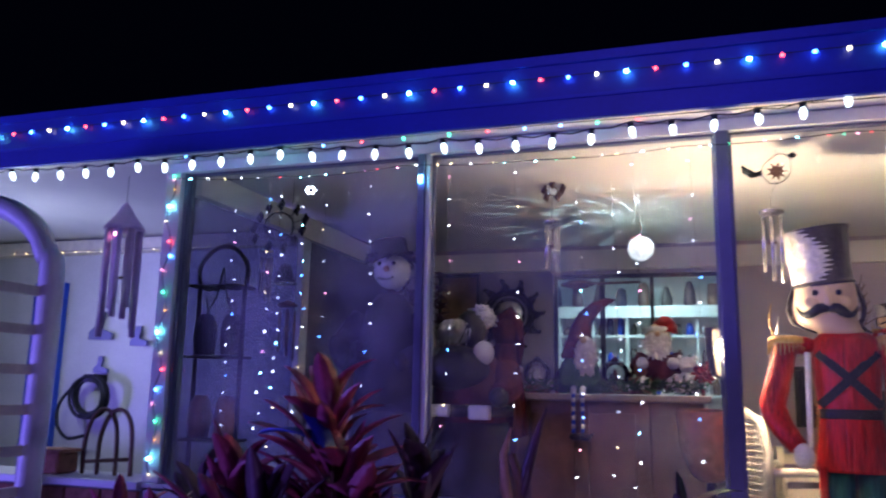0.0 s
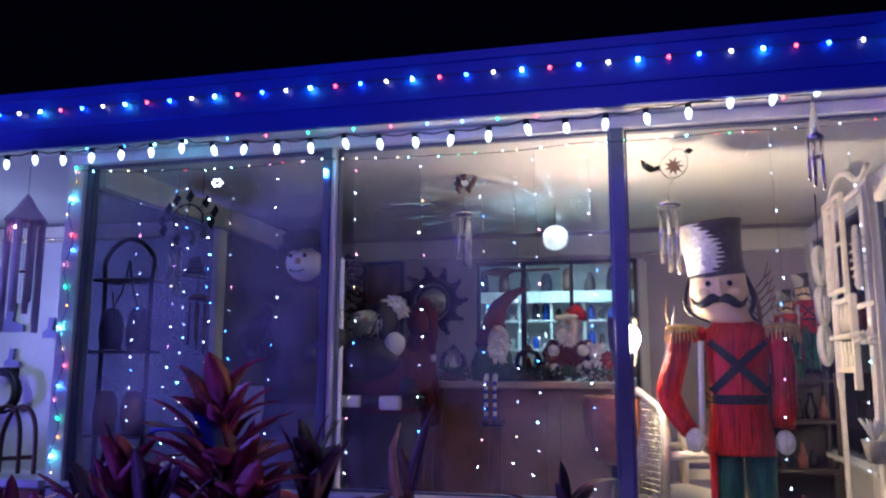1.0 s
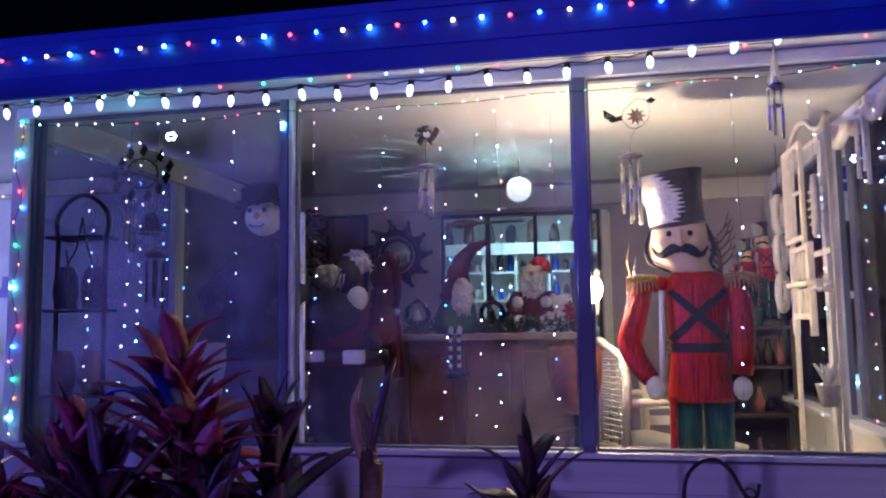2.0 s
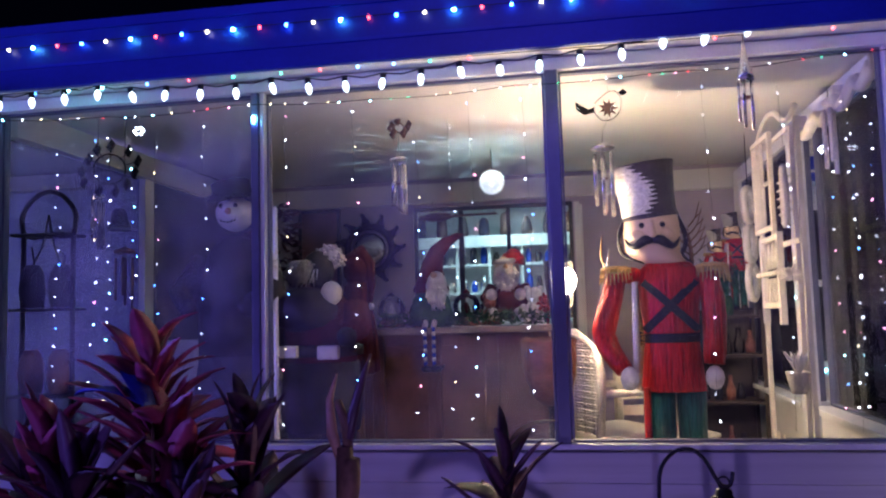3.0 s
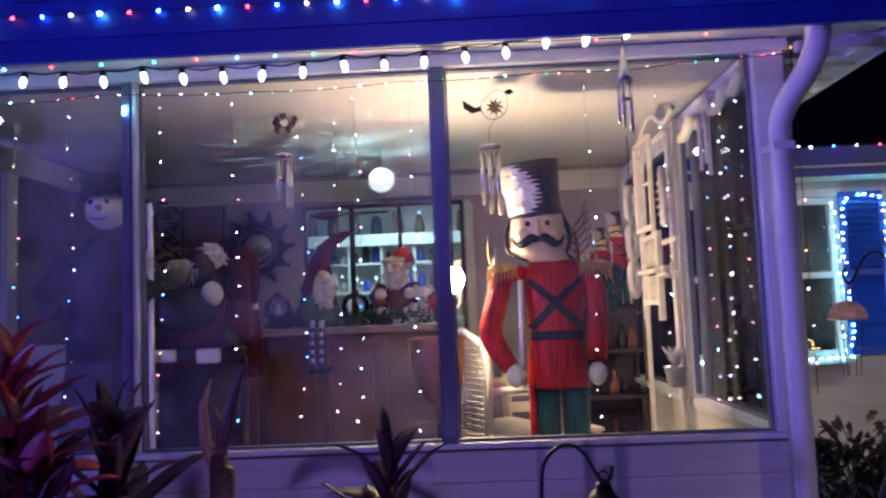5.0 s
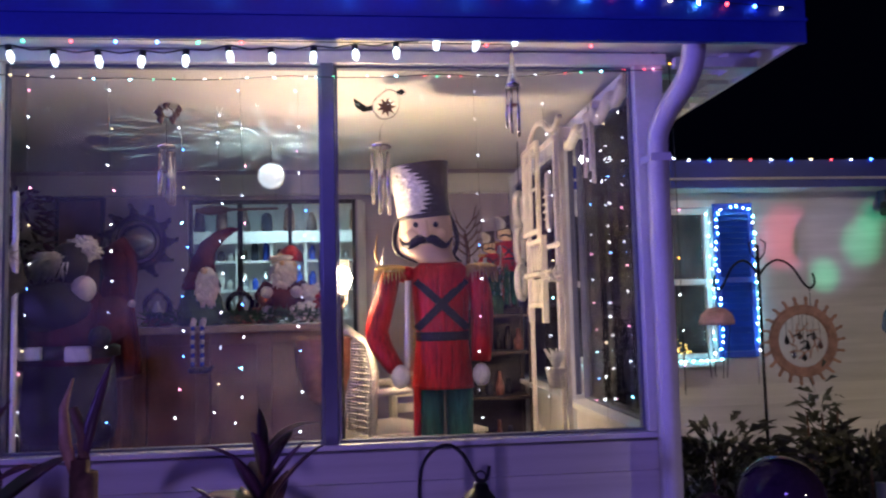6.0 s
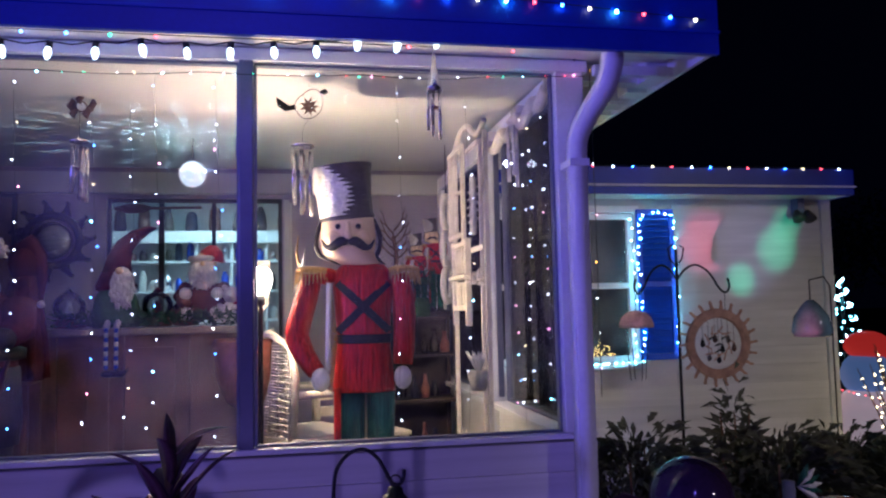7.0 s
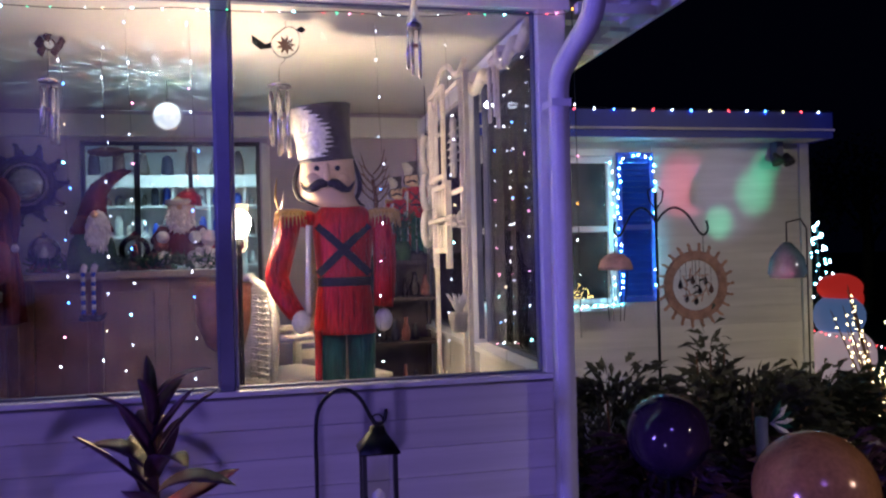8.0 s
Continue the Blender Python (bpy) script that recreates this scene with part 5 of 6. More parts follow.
sun_ornament((-2.92, 3.06, 2.23), 0.30, IRON, 11, "dark metal sun ornament with a mirrored disc on the wall", CHROME)
for x, z, w, h, m in ((-3.35, 2.1, 0.3, 0.9, BARW), (-0.62, 1.6, 0.3, 0.4, BLUEC)):
    p = thing("wall_panel", "framed dark panel on the back wall", "wall panel", (x, 3.09, z))
    solid("panel", m, p, span(-w / 2, w / 2, -0.02, 0.0, -h / 2, h / 2))
    solid("frame", DARKFR if m != WALLP else CEIL, p, span(-w / 2 - 0.03, -w / 2 - 0.001, -0.03, 0, -h / 2, h / 2), span(w / 2 + 0.001, w / 2 + 0.03, -0.03, 0, -h / 2, h / 2), span(-w / 2 - 0.03, w / 2 + 0.03, -0.03, 0, h / 2 + 0.001, h / 2 + 0.03))
wd = thing("door_casing", "narrow white painted casing beside the kitchen window", "door casing", (-1.235, 3.095, 0.6))
solid("jamb", WHITE, wd, span(-0.022, 0.022, -0.03, 0, 0, 1.94))
solid("stop", WHITE, wd, span(0.024, 0.04, -0.015, 0, 0, 1.92))

# branching metal tree on the back wall
ta = thing("tree_ornament", "dark metal branching tree ornament on the back wall", "wall ornament", (-0.40, 3.07, 2.14))
bm = bmesh.new()
tube(bm, smooth([(0, 0, -0.25), (0.015, 0, -0.05), (-0.01, 0, 0.12)], 4), [0.02 - 0.001 * k for k in range(9)], seg=6)
part("trunk", bm, COPPER, ta)
for k in range(9):
    sd = -1 if k % 2 else 1
    z0, ln = -0.08 + k * 0.03, 0.19 - 0.008 * k
    bm = bmesh.new()
    tube(bm, smooth([(0, 0, z0), (sd * ln * 0.45, -0.004, z0 + 0.07), (sd * ln * 0.75, 0, z0 + 0.2)], 3), [0.007, 0.0065, 0.006, 0.005, 0.004, 0.003, 0.002], seg=5)
    tube(bm, [(sd * ln * 0.45, -0.004, z0 + 0.07), (sd * ln * 0.9, -0.004, z0 + 0.12)], [0.006, 0.002], seg=5)
    part("branch", bm, COPPER, ta)

# bow tie ornament and paddle in the kitchen window, plant pot in the left corner
pd = thing("wooden_paddle", "dark wooden paddle hung across the kitchen window", "paddle", (-2.28, 3.0, 2.46))
bm = bmesh.new()
tube(bm, [(-0.2, 0, 0), (-0.1, 0, 0), (0.0, 0, 0.002), (0.06, 0, 0.005), (0.42, 0, 0.01)], [0.012, 0.04, 0.035, 0.012, 0.01], seg=10)
part("paddle", bm, BARW, pd)
bm = bmesh.new()
tube(bm, [(-0.1, 0, 0.04), (-0.1, 0, 0.14)], 0.002, seg=4)
tube(bm, [(0.4, 0, 0.02), (0.4, 0, 0.14)], 0.002, seg=4)
part("cord", bm, IRON, pd)

# kitchen shelves
ks = thing("kitchen_shelf", "white cube shelving filled with jars", "shelf", (-2.0, 4.7, 0.45))
solid("back", WHITE, ks, span(-1.1, 0.9, 0.28, 0.30, 0.0, 2.02))
for k in range(7):
    x = -1.1 + k * 0.33
    solid("divider", WHITE, ks, span(x - 0.012, x + 0.012, 0, 0.279, 0, 2.02))
for k in range(8):
    z = k * 0.285
    solid("shelf_board", WHITE, ks, span(-1.112, 0.90, -0.002, 0.279, z + 0.001, z + 0.024))
solid("valance", WHITE, ks, span(-1.3, 1.1, -0.05, -0.004, 1.90, 2.0))
rng = random.Random(3)
for zi in range(3, 7):
    for k in range(6):
        for j in range(3):
            x = -3.1 + 0.06 + k * 0.33 + j * 0.10
            h = rng.uniform(0.08, 0.2)
            r = rng.uniform(0.025, 0.042)
            bm = bmesh.new()
            lathe(bm, [(r, 0), (r, h * 0.75), (r * 0.6, h * 0.85), (r * 0.6, h)], seg=10)
            o = new("jar", mesh("jar", bm, rng.choice([CHROME, FUR, BLUEC, HATG, HATG, COPPER, SHUT])))
            o.location = (x, 4.82 + rng.uniform(-0.04, 0.04), 0.45 + zi * 0.285 + 0.025)
            tagged(o, "small jar or mug on the white kitchen shelf", "jar", "kitchen jars")
for k in range(9):
    x = -3.05 + k * 0.22
    bm = bmesh.new()
    lathe(bm, [(0.05, 0), (0.06, 0.05), (0.05, 0.12 + 0.05 * (k % 3)), (0.02, 0.2 + 0.05 * (k % 2))], seg=12)
    o = new("vase", mesh("vase", bm, (HATG, BLUEC, COPPER)[k % 3]))
    o.location = (x, 4.85, 0.45 + 2.021)
    tagged(o, "dark vase on top of the kitchen shelf", "vase", "kitchen vases")

# ---------- left opening ----------
ir = thing("iron_rack", "tall black iron rack with an arched top", "rack", (-3.735, 0.19, 0.6))
for x in (-0.13, 0.13):
    bm = bmesh.new()
    tube(bm, [(x, 0, 0), (x, 0, 1.5)], 0.012)
    part("upright", bm, IRON, ir)
bm = bmesh.new()
tube(bm, smooth([(-0.13, 0, 1.5), (-0.14, 0, 1.6), (-0.08, 0, 1.68), (0, 0, 1.71), (0.08, 0, 1.68), (0.14, 0, 1.6), (0.13, 0, 1.5)]), 0.012)
part("arch", bm, IRON, ir)
for z in (0.3, 0.75, 1.15, 1.5):
    bm = bmesh.new()
    for y in (-0.08, -0.03, 0.03, 0.08):
        tube(bm, [(-0.13, y, z), (0.13, y, z)], 0.006, seg=5)
    tube(bm, [(-0.13, -0.09, z), (-0.13, 0.09, z)], 0.008, seg=5)
    tube(bm, [(0.13, -0.09, z), (0.13, 0.09, z)], 0.008, seg=5)
    part("shelf", bm, IRON, ir)
for k in range(4):
    bm = bmesh.new()
    s = -1 if k % 2 else 1
    tube(bm, [(0.02 * s, 0, 1.15), (0.09 * s, 0, 1.3 + 0.05 * k), (0.03 * s, 0, 1.45), (0.0, 0, 1.6)], 0.005, seg=5)
    part("scroll", bm, IRON, ir)
for z, m in ((0.762, STONE), (1.162, BLUEC), (0.312, COPPER)):
    for x in (-0.08, 0.07):
        bm = bmesh.new()
        lathe(bm, [(0.045, 0), (0.06, 0.08), (0.05, 0.16), (0.03, 0.2)], seg=12)
        o = new("pot", mesh("pot", bm, m))
        o.location = (-3.735 + x, 0.19, 0.6 + z)
        tagged(o, "dark glazed pot on the iron rack", "pot", "rack pots")

# dark bell under the petal mobile
bl = thing("hanging_bell", "dark metal bell hung below the petal mobile", "bell", (-3.50, 0.40, 2.14))
bm = bmesh.new()
lathe(bm, [(0.062, 0.0), (0.058, 0.012), (0.04, 0.05), (0.034, 0.09), (0.018, 0.105), (0.004, 0.11)], seg=18)
part("bell", bm, IRON, bl)
bm = bmesh.new()
torus(bm, (0, 0, 0.0), 0.06, 0.005)
part("rim", bm, CHROME, bl)
bm = bmesh.new()
tube(bm, [(0, 0, 0.11), (0, 0, 0.2)], 0.0015, seg=4)
part("cord", bm, IRON, bl)

# slim white pole behind the middle mullion
wp = thing("white_pole", "slim white pole stand with a silver tinsel knot", "pole", (-2.727, 0.5, 0.6))
bm = bmesh.new()
lathe(bm, [(0.09, 0), (0.09, 0.012), (0.015, 0.03), (0.0125, 0.05), (0.0125, 1.62), (0.006, 1.63)], seg=14)
part("pole", bm, WHITE, wp)
bm = bmesh.new()
rng = random.Random(51)
for k in range(40):
    d = Vector((rng.uniform(-1, 0.3), rng.uniform(-1, 0.2), rng.uniform(-1, 1))).normalized() * rng.uniform(0.03, 0.07)
    tube(bm, [(-0.02, -0.01, 1.35), Vector((-0.02, -0.01, 1.35)) + d], [0.006, 0.002], seg=4)
part("tinsel", bm, SILVER, wp)

# dark draped plant in the back-left corner
bm = bmesh.new()
rng = random.Random(41)
for k in range(420):
    a, z = rng.uniform(0, 6.28), rng.uniform(0, 1)
    c = Vector((-3.35 + 0.22 * math.cos(a) * (1 - z * 0.4), 1.95 + 0.2 * math.sin(a), 1.5 + z * 0.95))
    d = Vector((math.cos(a), math.sin(a), rng.uniform(-0.8, 0.4))).normalized() * rng.uniform(0.06, 0.12)
    tube(bm, [c, c + d * 0.5, c + d], [0.002, 0.014, 0.001], seg=4)
tube(bm, [(-3.35, 1.95, 0.9), (-3.35, 1.95, 2.3)], 0.03)
lathe(bm, [(0.14, 0.602), (0.18, 0.9), (0.16, 0.92)], (-3.35, 1.95, 0))
tagged(new("potted_tree", mesh("potted_tree", bm, LEAFD)), "dark leafy potted plant in the sunroom corner", "plant")

# entry: house wall, shutter, door light board, brick ledge
structure("wall_entry", "pale blue-white entry wall", "wall", SIDING, span(-9.0, -3.96, 1.7, 1.8, 0.0, 2.62))
structure("trim_frieze", "cream frieze board above the entry wall", "trim", WOODW, span(-9.0, -3.97, 1.60, 1.695, 2.60, 2.70))
structure("ceiling_entry", "painted entry porch ceiling", "ceiling", CEIL, span(-9.0, -3.965, -0.01, 3.2, 2.722, 2.76))
structure("floor_entry", "grey concrete entry floor", "floor", PLANK, span(-9.0, -3.965, 0.3, 1.7, 0.4, 0.5))
structure("wall_end", "plain white end wall of the entry", "wall", SIDING, span(-9.1, -9.0, 0.0, 1.8, 0.0, 2.7))
# these added bulbs glow and warm the frieze board
light_string("string_light", "dark string of small glowing warm bulbs added on the frieze", [(-6.6, 1.59, 2.62), (-5.4, 1.59, 2.61), (-4.6, 1.59, 2.62)], 0.12, ["warm"], MINI)
st = thing("blue_shutter", "royal blue louvred shutter on the entry wall", "shutter", (-6.25, 1.68, 1.05))
solid("stile", SHUT, st, span(-0.16, -0.12, -0.03, 0.015, 0, 1.33), span(0.09, 0.13, -0.03, 0.015, 0, 1.33), span(-0.12, 0.09, -0.03, 0.015, 1.28, 1.33), span(-0.12, 0.09, -0.03, 0.015, 0, 0.05))
for k in range(28):
    bm = bmesh.new()
    box(bm, (-0.015, -0.008, 0.075 + k * 0.043), (0.205, 0.048, 0.006), rot=(62, 0, 0))
    part("slat", bm, SHUT, st)

hs = thing("garden_hose", "coiled black garden hose hung on the wall", "hose", (-5.72, 1.6, 1.52))
for k in range(6):
    bm = bmesh.new()
    torus(bm, (0.012 * math.sin(k * 2), -0.012 * k, 0.01 * math.cos(k * 3)), 0.135 + 0.012 * math.sin(k * 1.7), 0.012, rot=(90, 0, 0), seg=28)
    part("coil", bm, HOSE, hs)
bm = bmesh.new()
tube(bm, smooth([(-0.12, -0.05, 0.08), (-0.24, -0.05, -0.05), (-0.25, -0.05, -0.2), (-0.15, -0.05, -0.3), (0.0, -0.05, -0.28)]), 0.012)
part("loose_end", bm, HOSE, hs)
solid("bracket", IRON, hs, span(-0.04, 0.04, -0.06, 0.095, 0.10, 0.16))

for at, s in (((-5.75, 1.66, 2.02), 1.0), ((-5.4, 1.66, 1.95), 0.7), ((-5.72, 1.66, 1.74), 0.6)):
    o = thing("wall_plaque", "small dark metal scroll plaque on the wall", "wall ornament", at, "wall plaques")
    bm = bmesh.new()
    plate(bm, [(-0.11 * s, -0.08 * s), (0.1 * s, -0.08 * s), (0.1 * s, -0.03 * s), (0.0, 0.0), (0.02 * s, 0.13 * s), (-0.05 * s, 0.13 * s), (-0.06 * s, 0.02 * s), (-0.11 * s, -0.02 * s)], 0.02)
    part("scroll", bm, POSTM, o)

af = thing("iron_plant_stand", "rust-brown arched iron plant stand", "plant stand", (-4.25, 0.12, 1.165))
for dx in (-0.09, 0.0):
    bm = bmesh.new()
    tube(bm, smooth([(dx - 0.09, 0, 0), (dx - 0.085, 0, 0.18), (dx - 0.03, 0, 0.30), (dx + 0.05, 0, 0.31), (dx + 0.10, 0, 0.22), (dx + 0.11, 0, 0)]), 0.011)
    part("hoop", bm, COPPER, af)
bm = bmesh.new()
tube(bm, [(-0.16, 0.0, 0.06), (0.1, 0.0, 0.08)], 0.01)
part("crossbar", bm, COPPER, af)
pl = thing("planter_box", "red-brown clay planter box on the ledge", "planter", (-4.62, 0.10, 1.165))
bm = bmesh.new()
box(bm, (0, 0, 0.05), (0.24, 0.14, 0.10), bevel=0.012)
part("box", bm, BRICK, pl)
solid("rim", BRICK, pl, span(-0.13, 0.13, -0.08, 0.08, 0.101, 0.118))

pg = chime((-4.29, 0.1, 2.70), 0.27, 8, 0.55, 0.016, "lilac pagoda-topped wind chime with long tubes", m=LILAC, cap=0.105, shape="bell", cap_m=LILAC)
pk = bmesh.new()
ball(pk, (0.02, -0.08, -0.335), 0.012, seg=8)
part("light", pk, COOL["pink"], pg, "small glowing pink light")

# white garden arch at the path
ab = thing("garden_arch", "white painted garden arch with lattice sides", "garden arch", (-4.06, -0.6, 0))
for y in (0.0, -0.45):
    bm = bmesh.new()
    tube(bm, smooth([(0.0, y, 0), (0.01, y, 1.0), (0.02, y, 2.0), (-0.02, y, 2.14), (-0.10, y, 2.26), (-0.28, y, 2.36), (-0.55, y, 2.40), (-0.82, y, 2.36), (-1.0, y, 2.26), (-1.08, y, 2.14), (-1.12, y, 2.0), (-1.11, y, 1.0), (-1.1, y, 0)], 4), 0.05, seg=10)
    part("arch", bm, WHITE, ab)
for k in range(12):
    solid("slat", WOODW, ab, span(-0.012, 0.012, -0.41, -0.04, 0.2 + k * 0.16, 0.24 + k * 0.16))
    solid("slat", WOODW, ab, span(-1.11, -1.09, -0.41, -0.04, 0.2 + k * 0.16, 0.24 + k * 0.16))


# ---------- plants ----------
def leaf_mesh(name, length, width, droop, m, fold=0.25, seg=7):
    """A strap leaf with a folded midrib that starts at the origin and runs along x, rising then drooping."""
    bm = bmesh.new()
    rows = []
    for k in range(seg + 1):
        t = k / seg
        x = length * t * (1 - 0.15 * t)
        z = length * (0.35 * t - droop * t * t)
        w = width * (math.sin(math.pi * min(1, 0.12 + 0.88 * t)) ** 0.7) * (1 if t < 1 else 0.05) * 0.5 + 0.001
        rows.append([bm.verts.new((x, -w, z + w * fold)), bm.verts.new((x, 0, z)), bm.verts.new((x, w, z + w * fold)), bm.verts.new((x, 0, z - 0.003))])
    fs = []
    for a, b in zip(rows, rows[1:]):
        for i, j in ((0, 1), (1, 2), (2, 3), (3, 0)):
            fs.append(bm.faces.new((a[i], a[j], b[j], b[i])))
    paint(fs, 0)
    return mesh(name, bm, m)


LEAVES = {m: [leaf_mesh("strap_leaf", 0.30, w, d, m) for w, d in ((0.075, 0.35), (0.085, 0.6), (0.07, 0.1), (0.06, 0.25))] for m in (LEAFR, LEAFD, LEAFG, NAVY)}
bpyrng = random.Random(77)


def rosette(name, label, at, height, n, size, mats, spread=1.0, stem_r=0.018, tiers=1, cat="plant", group=""):
    p = thing(name, label, cat, at, group)
    bm = bmesh.new()
    tube(bm, [(0, 0, 0), (0.01, 0, height * 0.5), (0, 0.01, height)], [stem_r * 1.3, stem_r, stem_r * 0.8])
    part("stem", bm, STEM, p)
    for k in range(n):
        f = k / max(n - 1, 1)
        z = height * (1 - 0.45 * f * (tiers > 1) - 0.08 * f)
        up = 78 - 95 * f * spread + bpyrng.uniform(-10, 10)
        s = size / 0.30 * (0.75 + 0.4 * math.sin(math.pi * f)) * bpyrng.uniform(0.85, 1.15)
        m = mats[0] if f < 0.45 or len(mats) == 1 else mats[1 + k % (len(mats) - 1)]
        piece("leaf", bpyrng.choice(LEAVES[m]), p, (0, 0, z), (bpyrng.uniform(-20, 20), -up + 18, k * 137.5 + bpyrng.uniform(-15, 15)), (s, s, s))
    return p


for x, y, h, n, size, mats, lab in (
        (-2.60, -0.85, 1.54, 50, 0.34, [LEAFR, LEAFR, LEAFD], "tall burgundy ti plant with strap leaves"),
        (-2.68, -0.75, 1.44, 44, 0.34, [LEAFR, LEAFD, LEAFR], "tall burgundy ti plant with strap leaves"),
        (-2.50, -0.95, 1.34, 44, 0.33, [LEAFR, LEAFD, LEAFD], "tall burgundy ti plant with strap leaves"),
        (-2.32, -0.78, 1.32, 44, 0.33, [LEAFD, LEAFD, LEAFR], "dark purple ti plant with strap leaves"),
        (-2.88, -0.95, 1.30, 44, 0.33, [LEAFR, LEAFD], "dark purple ti plant with strap leaves"),
        (-2.70, -1.10, 1.22, 44, 0.32, [LEAFD, LEAFR, LEAFD], "low dark ti plant with strap leaves"),
        (-2.40, -1.05, 1.14, 40, 0.30, [LEAFD, LEAFD, LEAFR], "low dark ti plant with strap leaves"),
        (-3.10, -0.75, 1.22, 42, 0.32, [LEAFD, LEAFR], "dark purple ti plant with strap leaves"),
        (-3.05, -1.10, 1.12, 40, 0.31, [LEAFR, LEAFD], "low dark ti plant with strap leaves"),
        (-3.42, -0.80, 1.10, 40, 0.30, [LEAFR, LEAFD], "dark purple ti plant with strap leaves"),
        (-1.53, -0.62, 1.21, 34, 0.28, [LEAFD, LEAFR, LEAFD], "small burgundy ti plant under the middle window")):
    rosette("ti_plant", lab, (x, y, 0), h, n, size, mats, 1.1, tiers=2, group="ti plants")
bl = thing("blue_foil_leaf", "royal blue foil leaf stuck among the ti plants", "ornament", (-2.52, -1.0, 0))
bm = bmesh.new()
tube(bm, smooth([(0, 0, 0), (0.01, 0, 0.8), (0, 0, 1.42)], 4), 0.006)
part("stem", bm, STEM, bl)
piece("leaf", LEAVES[NAVY][0], bl, (0, 0, 1.42), (0, -8, 170), (1.15, 1.3, 1.15))
piece("leaf", LEAVES[NAVY][3], bl, (0, 0, 1.40), (0, -30, 150), (0.9, 1.1, 0.9))

# brown curled stalk plant
ps = thing("palm_stump", "brown cut palm stalk with curled dry leaves", "plant", (-2.0, -0.8, 0))
bm = bmesh.new()
tube(bm, [(0, 0, 0), (0, 0, 0.6), (0.0, 0, 1.28)], [0.034, 0.03, 0.028])
part("stem", bm, STEM, ps)
for pts, m in (([(0, 0, 1.2), (-0.035, -0.01, 1.32), (-0.045, 0, 1.42), (-0.02, 0, 1.50)], RUST), ([(0.01, 0, 1.22), (0.01, 0, 1.34), (-0.02, 0, 1.42)], STEM), ([(0.0, 0, 1.25), (0.03, 0, 1.38), (0.06, 0, 1.48), (0.09, 0, 1.56)], LEAFD)):
    bm = bmesh.new()
    tube(bm, pts, [0.014, 0.018, 0.012, 0.003][: len(pts)], seg=8)
    part("leaf", bm, m, ps)
bm = bmesh.new()
tube(bm, [(0.0, 0, 1.05), (0.012, 0, 1.17), (0.02, -0.002, 1.245)], [0.03, 0.036, 0.03], seg=9)
part("sheath", bm, STEM, ps, "dry split leaf sheath")

# crook with lantern
ck = thing("garden_crook", "black iron shepherd's crook in the front bed", "garden hook", (-1.045, -0.5, 0))
bm = bmesh.new()
tube(bm, [(0, 0, 0)] + smooth([(0, 0, 1.0), (0, 0, 1.08), (0.01, 0, 1.16), (0.05, 0, 1.21), (0.10, 0, 1.222), (0.145, 0, 1.19), (0.18, 0, 1.125), (0.20, 0, 1.105), (0.222, 0, 1.112), (0.23, 0, 1.15)]), 0.0065, seg=8)
part("rod", bm, IRON, ck)
lt = thing("lantern", "black metal lantern hung from the crook", "lantern", (-0.845, -0.5, 0.765))
solid("base", IRON, lt, span(-0.06, 0.06, -0.06, 0.06, 0, 0.02), bevel=0.004)
for x in (-0.05, 0.05):
    for y in (-0.05, 0.05):
        solid("post", IRON, lt, span(x - 0.007, x + 0.007, y - 0.007, y + 0.007, 0.02, 0.25))
bm = bmesh.new()
lathe(bm, [(0.09, 0.25), (0.092, 0.258), (0.05, 0.30), (0.035, 0.31), (0.03, 0.33), (0.012, 0.335)], seg=4, rot=(0, 0, 45))
lroof = part("roof", bm, IRON, lt)
bm = bmesh.new()
torus(bm, (0, 0, 0.352), 0.018, 0.003, rot=(90, 0, 0))
part("ring", bm, IRON, lroof)
g = solid("glass", CLEAR, lt, span(-0.042, 0.042, -0.042, 0.042, 0.021, 0.249))
g.visible_shadow = False
bm = bmesh.new()
lathe(bm, [(0.022, 0.022), (0.022, 0.11), (0.004, 0.125)], seg=12)
part("candle", bm, FUR, lt)

# ---------- right-hand garden ----------
def shrub(at, w, d, h, n, m, seed, label):
    rng = random.Random(seed)
    verts, faces = [], []
    for k in range(n):
        a, u = rng.uniform(0, 6.28), rng.random() ** 0.5
        zz = rng.random()
        shape = 1 - zz ** 2.5 * 0.6
        c = Vector((w * u * math.cos(a) * shape, d * u * math.sin(a) * shape, 0.08 + zz * h * (0.75 + 0.25 * noise.noise((a * 2, u * 3, seed)))))
        dr = Vector((math.cos(a) * u, math.sin(a) * u - 0.2, rng.uniform(-0.1, 1.0))).normalized()
        ln, wd = rng.uniform(0.07, 0.16), rng.uniform(0.012, 0.024)
        sd = dr.cross(Vector((rng.uniform(-1, 1), rng.uniform(-1, 1), rng.uniform(-1, 1)))).normalized() * wd
        i = len(verts)
        tip = c + dr * ln - Vector((0, 0, 0.03))
        mid = c + dr * ln * 0.5
        verts += [tuple(c), tuple(mid + sd), tuple(tip), tuple(mid - sd), tuple(mid + dr.cross(sd) * 0.3)]
        faces += [(i, i + 1, i + 4), (i + 1, i + 2, i + 4), (i + 2, i + 3, i + 4), (i + 3, i, i + 4)]
    data = bpy.data.meshes.new("shrub_leaves")
    data.from_pydata(verts, [], faces)
    data.materials.append(m)
    p = thing("shrub", label, "shrub", at)
    o = part("foliage", data, m, p)
    o["kind"] = "stuff"
    for k in range(6):
        bm = bmesh.new()
        a = k * 1.05
        tube(bm, [(0, 0, 0), (w * 0.3 * math.cos(a), d * 0.3 * math.sin(a), h * 0.4), (w * 0.55 * math.cos(a), d * 0.55 * math.sin(a), h * 0.8)], [0.016, 0.01, 0.004], seg=6)
        part("branch", bm, STEM, p)


